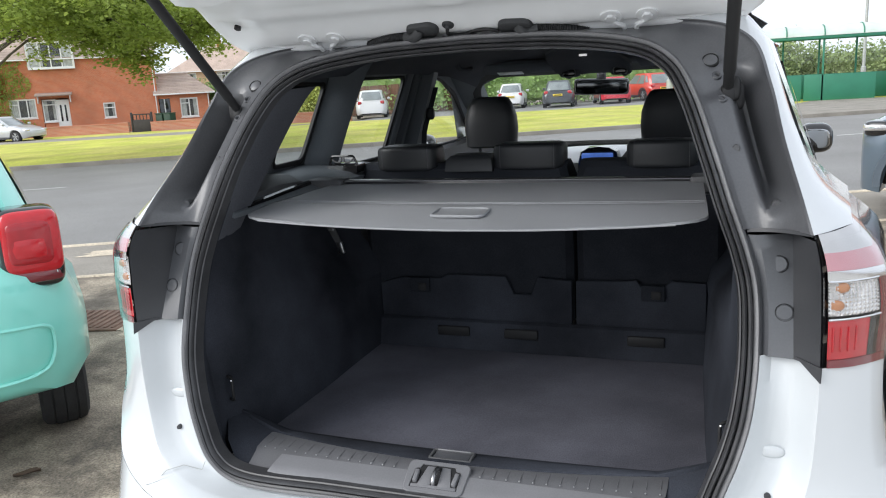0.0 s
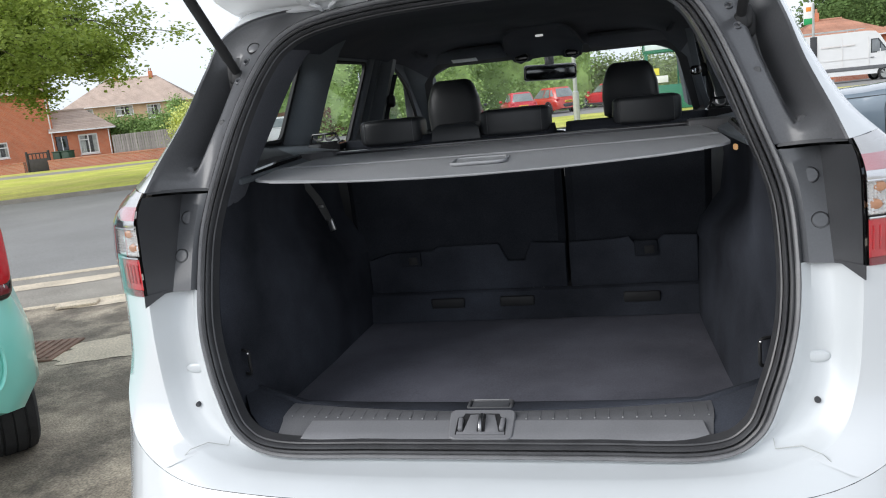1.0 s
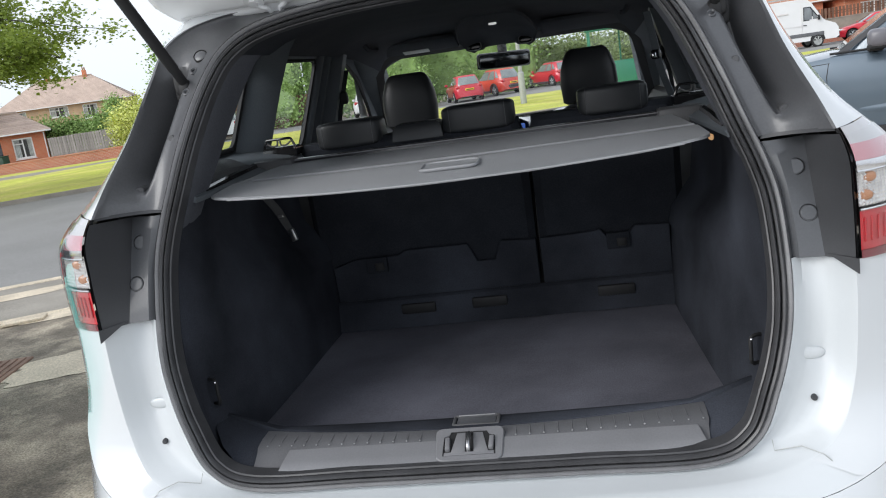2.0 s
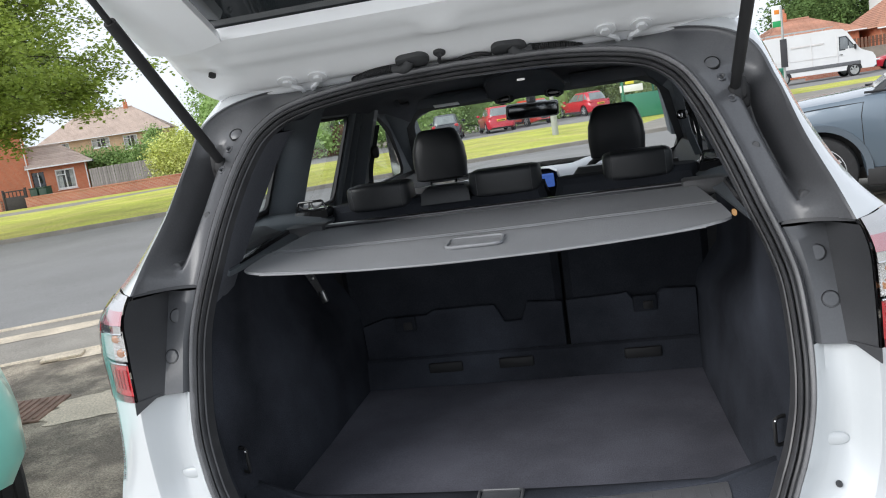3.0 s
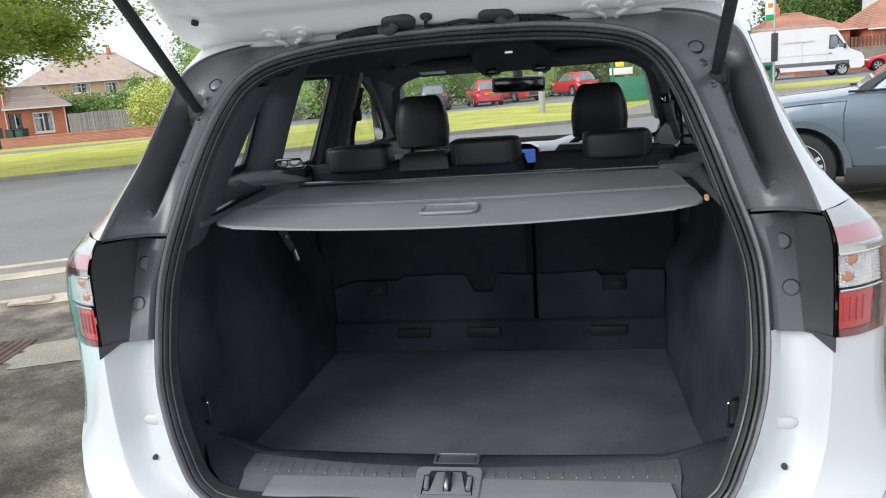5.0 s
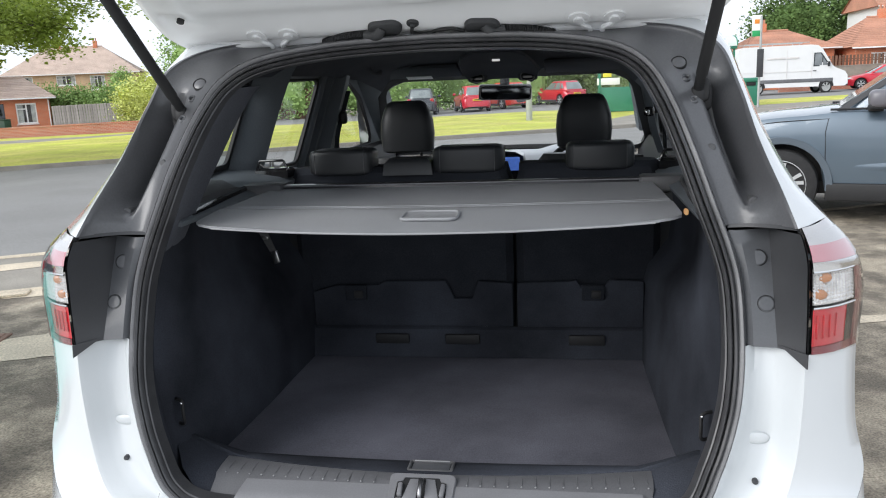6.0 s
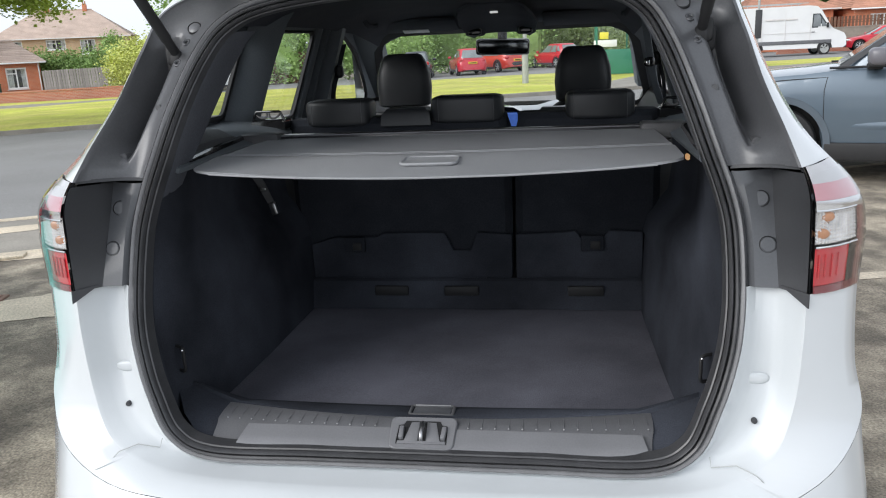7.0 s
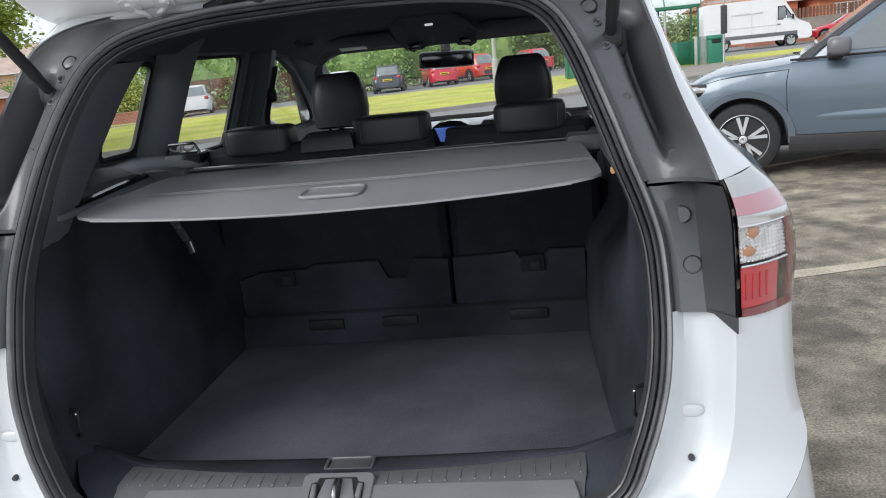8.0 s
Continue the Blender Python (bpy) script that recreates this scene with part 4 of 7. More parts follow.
# sill: fluted tread with a bowed inner edge, sloping plate, latch
def bow(x):
    return .26 * x * x
bm = bmesh.new()
loft(bm, [[(t * w, y + bow(t * w) * k, z) for t in span(-1, 1, 24)] for y, z, k, w in ((-.046, .712, 0, .40), (-.042, .730, 0, .405), (-.030, .737, .1, .41), (.004, .7495, .25, .415), (.012, .7545, .35, .418), (.026, .7565, .7, .42), (.044, .757, 1, .42), (.050, .7555, 1, .42))])
solid(bm, .006)
sill = part("sill_cover", bm, SILL_PLASTIC, suv, "grey ribbed plastic loading sill")
bm = bmesh.new()
loft(bm, [[(t * w, y + bow(t * w) * k, z + .035 * max(0, abs(t * w) - .40) / .13) for t in span(-1, 1, 40)] for y, z, k, w in ((-.040, .705, 0, .41), (-.036, .722, 0, .42), (-.024, .731, .1, .44), (.006, .7425, .25, .485), (.026, .749, .7, .52), (.049, .751, 1, .53), (.050, .7575, 1, .53), (.056, .759, .9, .53), (.085, .757, .6, .53), (.120, .745, .3, .53), (.15, .712, 0, .53))])
part("sill_carpet", bm, CARPET_W, sill, "dark carpet edge behind the sill")
rib = box((0, 0, 0), (.0016, .032, .0010), .0004, seg=1)
rib_me = bpy.data.meshes.new("tread_rib")
rib.to_mesh(rib_me), rib.free()
rib_me.materials.append(SILL_PLASTIC)
# pale bead in place of the glint at each rib's end
glint = pillow((0, 0, 0), (.0034, .003, .003), 2, (8, 5))
glint_me = bpy.data.meshes.new("rib_glint")
glint.to_mesh(glint_me), glint.free()
glint_me.materials.append(PALE_PLASTIC)
for k in range(33):
    x = -.3975 + .0252 * k
    if abs(x) > .072:
        ob = new("tread_rib", rib_me)
        ob.location, ob.parent = (x, .029 + .7 * bow(x), .7568), sill
        so = new("rib_glint", glint_me)
        so.location, so.parent = (x, .0105 + .4 * bow(x), .7565), sill
SLOPE = pose(0, .02, .757, 20)
bm = bmesh.new()
loft(bm, [[(x, y, z) for x in span(-.352 - k, .402 + k, 4)] for y, z, k in ((-.072, -.010, .004), (-.069, -.001, .006), (-.064, .0025, .004), (-.04, .003, 0), (-.012, .0025, -.006), (-.0095, -.003, -.008))])
plate = part("sill_plate", bm, SILLGREY, sill, "smooth grey sill plate", m=SLOPE)
# latch: pale surround with a sunk dark well, two tongues, guides and the steel loop
well = [(-.0365, .0035), (.0295, .0035), (.0335, -.0055), (.0440, -.0080), (.0465, -.0530), (-.0490, -.0530), (-.0485, -.0080), (-.0390, -.0055)]
bm = bmesh.new()
surround = rounded([(-.064, .012), (.059, .012), (.057, -.062), (-.058, -.062)], .014, 5)
pierced(bm, surround, rounded(well, .0015, 2), lambda u, v: (u, v, .0062))
loft(bm, [[(p[0], p[1], .0062) for p in surround], [(p[0] * 1.03, p[1] * 1.03 + .001, .0048) for p in surround], [(p[0] * 1.04, p[1] * 1.04 + .001, -.004) for p in surround]], closed=True)
hole = rounded(well, .0015, 2)
loft(bm, [[(p[0], p[1], .0062) for p in hole], [(p[0], p[1], .0030) for p in hole]], closed=True)
lsur = part("latch_surround", bm, SILLGREY, sill, "pale latch surround with dark slots", m=SLOPE)
part("latch_well", prism(well, .0012, "z", .0034), BLACK, lsur)
part("latch_tongue", prism([(-.0255, -.0005), (-.0095, .0005), (-.0085, -.0465), (-.0345, -.0465)], .0018, "z", .0044, .0006), SILLGREY, lsur)
part("latch_tongue", prism([(.0045, .0005), (.0215, -.0005), (.0335, -.0465), (.0070, -.0465)], .0018, "z", .0044, .0006), SILLGREY, lsur)
part("latch_tongue", prism([(-.0465, -.0445), (.0440, -.0445), (.0440, -.0515), (-.0465, -.0515)], .0018, "z", .0042, .0006), SILLGREY, lsur)
for x, turn in ((-.0408, 3), (.0385, -3)):
    part("latch_guide", box((x, -.028, .0075), (.0085, .028, .010), .002, pose(0, 0, 0, 0, 0, turn)), SILLGREY, lsur)
bm = bmesh.new()
tube(bm, spline([(-.002, -.042, .003), (-.002, -.041, .013), (-.002, -.026, .018), (-.002, -.008, .013), (-.002, -.006, .003)], 16), .0040)
part("latch_striker", bm, STEEL, lsur, "steel latch loop")
bm = bmesh.new()
for c, s_ in (((.004, .092, .7585), (.082, .005, .008)), ((-.038, .076, .7585), (.006, .034, .006)), ((.046, .076, .7585), (.006, .034, .006)), ((.004, .058, .7585), (.088, .005, .005))):
    add_box(bm, c, s_, .002)
lp = part("latch_pocket", bm, PLASTIC, sill, "recessed catch pocket")
part("pocket_floor", box((.004, .075, .7565), (.074, .030, .004), .001), PLASTIC_G, lp)
part("pocket_edge", box((.004, .0895, .7622), (.070, .002, .002), .0006), PALE_PLASTIC, lp)
# side linings, with a shelf-like arch box and a recess above
for sgn in (1, -1):
    bm = bmesh.new()
    rings = []
    for y, xb, xa in ((.035, .535, .545), (.075, .532, .54), (.13, .515, .53), (.20, .497, .525), (.35, .490, .51), (.55, .485, .50), (.70, .480, .49), (.86, .480, .485)):
        step = min(max((y - .22) / .3, 0), 1)
        top = 1.03 if y < .68 else 1.0
        zone = [(xb, .70), (xb + .004, .80), (xa + .005, .92), (xa, top - .07), (xa + .004 + .006 * step, top - .03), (xa + .005 + .03 * step, top), (xa + .006 + .06 * step, top + .04), (min(xa + .008 + .07 * step, .575), 1.14), (min(xa + .006 + .06 * step, .565), 1.235)]
        row = []
        for x, z in zone:
            s = min(seal_out[3 * N8:12 * N8], key=lambda p: abs(p.z - z))
            lim = s.x - .020 + max(0, y - s.y - .03) * .7
            row.append((sgn * min(x, lim), max(y, s.y + .03), z))
        rings.append(row)
    loft(bm, rings)
    solid(bm, .01)
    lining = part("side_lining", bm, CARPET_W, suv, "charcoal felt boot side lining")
    fx = (lambda l: l) if sgn == 1 else flip_x
    inner = inset(seal_out, .033, .022)
    bm = bmesh.new()
    def trim_row(dx, dy):
        row = []
        for i, p in enumerate(inner):
            k = min(max((i / N8 - 3.0) / 1.6, 0), 1)
            row.append(p + Vector((dx * k, .004 + dy * k, -.01 * (1 - k))))
        return row
    loft(bm, [fx(sub(r, 3.0, 10.2)) for r in (inner, trim_row(.002, .012), trim_row(.016, .04), trim_row(.034, .075))])
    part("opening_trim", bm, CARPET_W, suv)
    bm = bmesh.new()
    tube(bm, spline([(sgn * .528, .10, .875), (sgn * .508, .088, .874), (sgn * .506, .085, .85), (sgn * .508, .088, .826), (sgn * .528, .10, .825)], 16), .0035)
    hk = part("lashing_hook", bm, BLACK, lining)
    part("hook_bolt", pillow((sgn * .508, .084, .872), (.008, .006, .006), 2), CHROME, hk)
    # pillar trim between the opening and the quarter window, and the header above
    fx = (lambda l: l) if sgn == 1 else flip_x
    inner = inset(seal_out, .032, .03)
    ring0 = sub(inner, 9.0, 13.0)
    nose_, ring1, ring2 = [], [], []
    for p in ring0:
        k = min(p.z, 1.50) - 1.30
        edge_ = Vector((min(.490 - .285 * k, p.x + .01), max(.275 + .64 * k, p.y + .03), p.z + .004))
        nose_.append(edge_)
        ring1.append(edge_ + Vector((.012, .012, 0)))
        ring2.append(Vector((x_in(min(p.z, 1.52), .52) - .004, .50 + .25 * k, p.z + .010)))
    bm = bmesh.new()
    loft(bm, [fx(ring0), fx([p.lerp(q, .5) + Vector((.004, 0, 0)) for p, q in zip(ring0, nose_)]), fx([q + Vector((.0, -.008, 0)) for q in nose_]), fx(nose_), fx(ring1), fx(ring2)])
    part("pillar_trim", bm, HEADLINER, suv)
    ring0 = sub(inner, 13.0, 16)
    bm = bmesh.new()
    loft(bm, [fx(ring0), fx([p + Vector((.012 * (p.x > .01), .03, .012)) for p in ring0]), fx([Vector((p.x * 1.10, p.y + .14, min(p.z + .03, 1.60 - .06 * abs(p.x / .5) ** 5))) for p in ring0]), fx([Vector((p.x * 1.35, .66, 1.597 - .10 * abs(p.x / .43) ** 5)) for p in ring0])])
    part("header_trim", bm, HEADLINER, suv)
    # ledge below the quarter window
    bm = bmesh.new()
    loft(bm, [[(sgn * x, y, z) for x, z in ((.50, 1.232), (.53, 1.245), (min(.60, x_in(1.26, y) - .06), 1.256), (x_in(1.27, y) - .002, 1.270))] for y in (.16, .35, .60, .85, 1.0)])
    solid(bm, .012)
    part("side_ledge", bm, TRIM, suv)
    bm = bmesh.new()
    loft(bm, [[(sgn * x, y, z) for x, z in ((.535, 1.240), (.540, 1.240 + h * .5), (.575, 1.243 + h), (.615, 1.246 + h), (.622, 1.24))] for y, h in ((.20, .006), (.30, .030), (.42, .040), (.52, .030), (.575, .004))])
    part("speaker_panel", bm, PLASTIC, suv, "black moulded panel below the quarter window")
part("boot_lamp", box((.514, .374, 1.200), (.008, .020, .012), .003), LAMPWARM, suv, "warm glowing boot lamp")

# Load cover: rolled cloth out of its cassette, handle moulded in.
cover = thing("load_cover", "grey vinyl roller load cover pulled out over the boot", "load cover")
bm = bmesh.new()
rings = []
for k in span(0, 1, 24):
    y = .585 - .452 * k
    w = .463 + .018 * k
    cut = 0.0 if k < .88 else .05 * ((k - .88) / .12) ** 2.2
    row = []
    for t in span(-1, 1, 40):
        sag = -.004 * (1 - t * t) * math.sin(math.pi * k) - (.016 * (1 - t * t) * max(0, k - .7) / .3)
        yy = y - (.012 * (1 - abs(t) ** 3) * k)
        z = 1.240 - .015 * k ** 2.2 + sag + (.003 if k > .66 else 0) + .002 * noise.noise((t * 3, k * 4, 7))
        row.append(((w - cut) * t, yy, z))
    rings.append(row)
loft(bm, rings)
solid(bm, .005)
cloth = part("cloth", bm, SHELFCLOTH, cover)
bm = bmesh.new()
tube(bm, [(x, .118 - .012 * (1 - abs(x / .43) ** 3) + .012, 1.2245 - .014 * (1 - (x / .44) ** 2)) for x in span(-.425, .425, 30)], .0022, 8)
part("edge_rod", bm, SHELFCLOTH, cover)
def ring_pts(cx, cy, z, a, b, r):
    pts = []
    for sx, sy, a0 in ((1, 1, 0), (-1, 1, 90), (-1, -1, 180), (1, -1, 270)):
        for k in range(5):
            th = radians(a0 + 22.5 * k)
            pts.append((cx + sx * (a - r) + r * math.cos(th), cy + sy * (b - r) + r * math.sin(th), z))
    return pts + pts[:1]
bm = bmesh.new()
tube(bm, [(x, y, z + (y - .215) * .06) for x, y, z in ring_pts(0, .215, 1.2282, .055, .034, .014)], .0036, 6)
hd = part("handle", bm, SHELFCLOTH, cover)
part("handle_recess", box((0, .215, 1.2225), (.100, .060, .003), .001, pose(0, 0, 0, 3.4)), PLASTIC, hd)
bm = bmesh.new()
loft(bm, [ring_pts(0, .215, z, a, .034 - (.055 - a), .010) for z, a in ((1.2280, .053), (1.2266, .050), (1.2262, .044))], cap=True)
part("handle_cup", bm, SHELFCLOTH, hd)
for y, z in ((.295, 1.2375), (.31, 1.2380)):
    bm = bmesh.new()
    tube(bm, [(x, y, z - .0050 * (1 - (x / .475) ** 2)) for x in span(-.472, .472, 24)], .0011, 6)
    part("seam", bm, SHELFCLOTH, cover)
for sgn in (1, -1):
    bm = bmesh.new()
    tube(bm, [(sgn * .535, .58, 1.243), (sgn * .525, .40, 1.240), (sgn * .515, .22, 1.232)], .010, 8)
    part("guide_rail", bm, GLOSSBLACK, cover)
bm = bmesh.new()
add_box(bm, (0, .588, 1.228), (1.02, .05, .040), .012)
part("cassette", bm, CASSETTE, cover, "dark cassette of the load cover")
# thin grey bar stands in for the highlight along the cassette's rounded edge
bm = bmesh.new()
tube(bm, [(-.50, .5695, 1.2455), (.50, .5695, 1.2455)], .0022, 8)
part("cassette_highlight", bm, SILLGREY, cover)
for sgn in (1, -1):
    part("end_cap", box((sgn * .488, .578, 1.236), (.105, .062, .038), .010), PLASTIC, cover)

# ---- rear seats ----
rear_seat = thing("rear_seat", "black folding rear seat with three headrests", "seat")
for x0, x1 in ((-.52, .117), (.127, .52)):
    bm = bmesh.new()
    xm, w = (x0 + x1) / 2, x1 - x0
    rings = []
    for z, y0, y1 in ((.80, .842, .95), (.95, .845, .99), (1.10, .838, 1.0), (1.20, .822, .98), (1.245, .822, .96), (1.260, .84, .93)):
        k = .012 if z > 1.22 else 0
        rings.append([(x0 + .02 + k, y0, z), (x1 - .02 - k, y0, z), (x1 - k, y0 + .02, z), (x1 - k, y1 - .02, z), (x1 - .02 - k, y1, z), (x0 + .02 + k, y1, z), (x0 + k, y1 - .02, z), (x0 + k, y0 + .02, z)])
    loft(bm, rings, closed=True, cap=True)
    part("backrest", bm, CLOTH, rear_seat)
# hard lower back panels with notches
def back_panel(pts):
    return prism(pts, .018, "y", .824, .004)
for pts in ([(-.47, .797), (.116, .797), (.116, .925), (.018, .932), (-.002, .88), (-.052, .88), (-.075, .932), (-.255, .932), (-.275, .92), (-.40, .92), (-.47, .90)],
            [(.127, .797), (.475, .797), (.475, .93), (.385, .934), (.365, .915), (.305, .915), (.292, .934), (.27, .93), (.127, .926)]):
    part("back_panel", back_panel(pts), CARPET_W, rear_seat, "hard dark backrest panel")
for x in (-.338, .338):
    bm = bmesh.new()
    add_box(bm, (x, .818, .900), (.062, .012, .045), .004)
    lt = part("latch_recess", bm, CLOTH, rear_seat)
    part("anchor", box((x + .008, .812, .896), (.026, .008, .022), .002), BLACK, lt)
bm = bmesh.new()
loft(bm, [[(x, y, z) for x in span(-.49, .49, 30)] for y, z in ((.83, .796), (.818, .79), (.80, .735), (.79, .715))])
part("hinge_flap", bm, CARPET_W, rear_seat, "carpeted flap below the backrest")
for x in (-.235, -.03, .32):
    part("anchor_slot", box((x, .806, .765), (.10, .012, .03), .005), BLACK, rear_seat)
for x0, x1 in ((-.235, -.095),):
    q = bmesh.new()
    loft(q, [[(x0 + k, .80 + d, z), (x1 - k, .80 + d, z), (x1 - k, .90 - d, z), (x0 + k, .90 - d, z)] for z, k, d in ((1.24, 0, 0), (1.272, .004, .004), (1.284, .016, .016))], closed=True, cap=True)
    part("armrest_top", q, LEATHER, rear_seat)
for x, w in ((-.361, .186), (.000, .198), (.357, .182)):
    hr = part("headrest", pillow((x, .855, 1.277), (w, .105, .074), 6.5, (40, 20), bend=.012), LEATHER, rear_seat)
    for o in (-.38, .38):
        q = bmesh.new()
        k = (1 - abs(2 * o) ** 6.5) ** (1 / 6.5)
        tube(q, [(x + w * o, .855 + .0525 * k * math.copysign(abs(math.cos(a)) ** .31, math.cos(a)) + .012 * (2 * o) ** 2, 1.277 + .037 * k * math.copysign(abs(math.sin(a)) ** .31, math.sin(a))) for a in span(0, 2 * math.pi, 40)], .0010, 5)
        part("stitched_seam", q, PLASTIC, hr)
    for o in (-.05, .05):
        bm = bmesh.new()
        tube(bm, [(x + o, .86, 1.19), (x + o, .86, 1.26)], .007, 8)
        part("headrest_post", bm, BLACK, hr)
for sgn in (1, -1):
    cx = sgn * .556
    bm = bmesh.new()
    loft(bm, [[(cx + a * w, .826 + b * d, z) for a, b in ((-1, -1), (1, -1), (1, 1), (-1, 1))] for z, w, d in ((1.242, .050, .034), (1.262, .048, .030), (1.268, .040, .022))], closed=True, cap=True)
    rc = part("seat_catch", bm, GLOSSBLACK, rear_seat, "glossy black seat release catch")
    bm = bmesh.new()
    tube(bm, [(cx - .046, .806, 1.264), (cx - .036, .804, 1.288), (cx - .033, .804, 1.290), (cx + .033, .804, 1.290), (cx + .036, .804, 1.288), (cx + .046, .806, 1.264)], .0036, 8)
    part("catch_frame", bm, GLOSSBLACK, rc)
    for o in (-1, 1):
        bm = bmesh.new()
        tube(bm, spline([(cx + o * .003, .804, 1.289), (cx + o * .006, .803, 1.274), (cx + o * .020, .803, 1.272), (cx + o * .034, .803, 1.281)], 14), .0028, 6)
        part("catch_wire", bm, RIM_GREY, rc)
# belt strap seen below the cover
bm = bmesh.new()
loft(bm, [[(x, y, z) for x, y, z in r] for r in ([(-.600, .60, 1.235), (-.578, .60, 1.235)], [(-.545, .64, 1.12), (-.520, .64, 1.12)], [(-.520, .66, 1.05), (-.502, .66, 1.05)])])
solid(bm, .003)
part("belt_strap", bm, PLASTIC, rear_seat)
part("belt_buckle", box((-.508, .655, 1.045), (.018, .012, .034), .003, pose(0, 0, 0, 0, -14, 0)), STEEL, rear_seat)
part("belt_clip", box((-.528, .645, 1.10), (.016, .008, .008), .002), STEEL, rear_seat)

# ---- cabin ----
for sgn in (1, -1):
    fs = thing("front_seat", "black leather front seat with tall headrest", "seat", pose(sgn * .333, 1.62, .35), "front seats")
    bm = bmesh.new()
    rings = []
    for z, y0, y1, w in ((.10, .06, .22, .24), (.40, .03, .20, .25), (.65, .0, .14, .24), (.80, -.01, .09, .20), (.86, .0, .06, .15)):
        rings.append([(w * math.copysign(abs(math.cos(a)) ** .5, math.cos(a)), (y0 + y1) / 2 + (y1 - y0) / 2 * math.copysign(abs(math.sin(a)) ** .6, math.sin(a)), z) for a in span(0, 2 * math.pi * 23 / 24, 23)])
    loft(bm, rings, closed=True, cap=True)
    part("backrest", bm, LEATHER, fs)
    part("cushion", pillow((0, .40, .10), (.50, .52, .16), 5), LEATHER, fs)
    part("seat_base", box((0, .40, -.06), (.42, .48, .30), .02), BLACK, fs)
    bm = bmesh.new()
    rings = []
    for z, w, d in ((.879, .085, .05), (.887, .098, .085), (.95, .103, .10), (1.0, .099, .10), (1.045, .084, .09), (1.067, .070, .07), (1.074, .056, .04)):
        rings.append([(w * math.copysign(abs(math.cos(a)) ** .45, math.cos(a)), .03 + d / 2 * math.copysign(abs(math.sin(a)) ** .6, math.sin(a)), z) for a in span(0, 2 * math.pi * 27 / 28, 27)])
    loft(bm, rings, closed=True, cap=True)
    hr = part("headrest", bm, LEATHER, fs)
    for o in (-.05, .05):
        bm = bmesh.new()
        tube(bm, [(o, .03, .83), (o, .03, .92)], .006, 8)
        part("headrest_post", bm, CHROME, hr)
# headliner
bm = bmesh.new()
rings = []
for y, zc, w in ((.33, 1.572, .52), (.6, 1.59, .56), (1.0, 1.60, .585), (1.5, 1.60, .59), (1.9, 1.585, .585), (2.15, 1.55, .575), (2.26, 1.525, .56)):
    rings.append([(w * t, y, zc - .075 * abs(t) ** 5) for t in span(-1, 1, 24)])
loft(bm, rings)
part("headliner", bm, HEADLINER, suv, "charcoal cloth headliner")
bm = bmesh.new()
loft(bm, [[(x, y, z - .02 * (abs(x) / w) ** 4) for x in span(-w, w, 10)] for y, z, w in ((1.68, 1.588, .12), (1.78, 1.57, .14), (2.0, 1.540, .16), (2.12, 1.505, .145), (2.17, 1.492, .12), (2.18, 1.515, .115))])
solid(bm, .01)
con = part("roof_console", bm, HEADLINER, suv)
# belt of the outer rear seat with its guide
bm = bmesh.new()
bp = spline([(.515, 1.30, 1.50), (.531, 1.29, 1.396), (.545, 1.29, 1.316), (.572, 1.30, 1.235)], 14)
loft(bm, [[p + Vector((-.010, .006, 0)) for p in bp], [p + Vector((.010, -.006, 0)) for p in bp]])
solid(bm, .002)
belt = part("seat_belt", bm, TRIM, rear_seat, "dark grey webbing seat belt")
part("belt_guide", pillow((.530, 1.284, 1.368), (.034, .014, .03), 3), GLOSSBLACK, belt)
part("belt_tongue", box((.524, 1.276, 1.366), (.012, .005, .016), .002), CHROME, belt)
part("dome_lamp", box((0, 1.80, 1.5625), (.030, .010, .008), .002), DOMELAMP, con, "small white roof lamp")
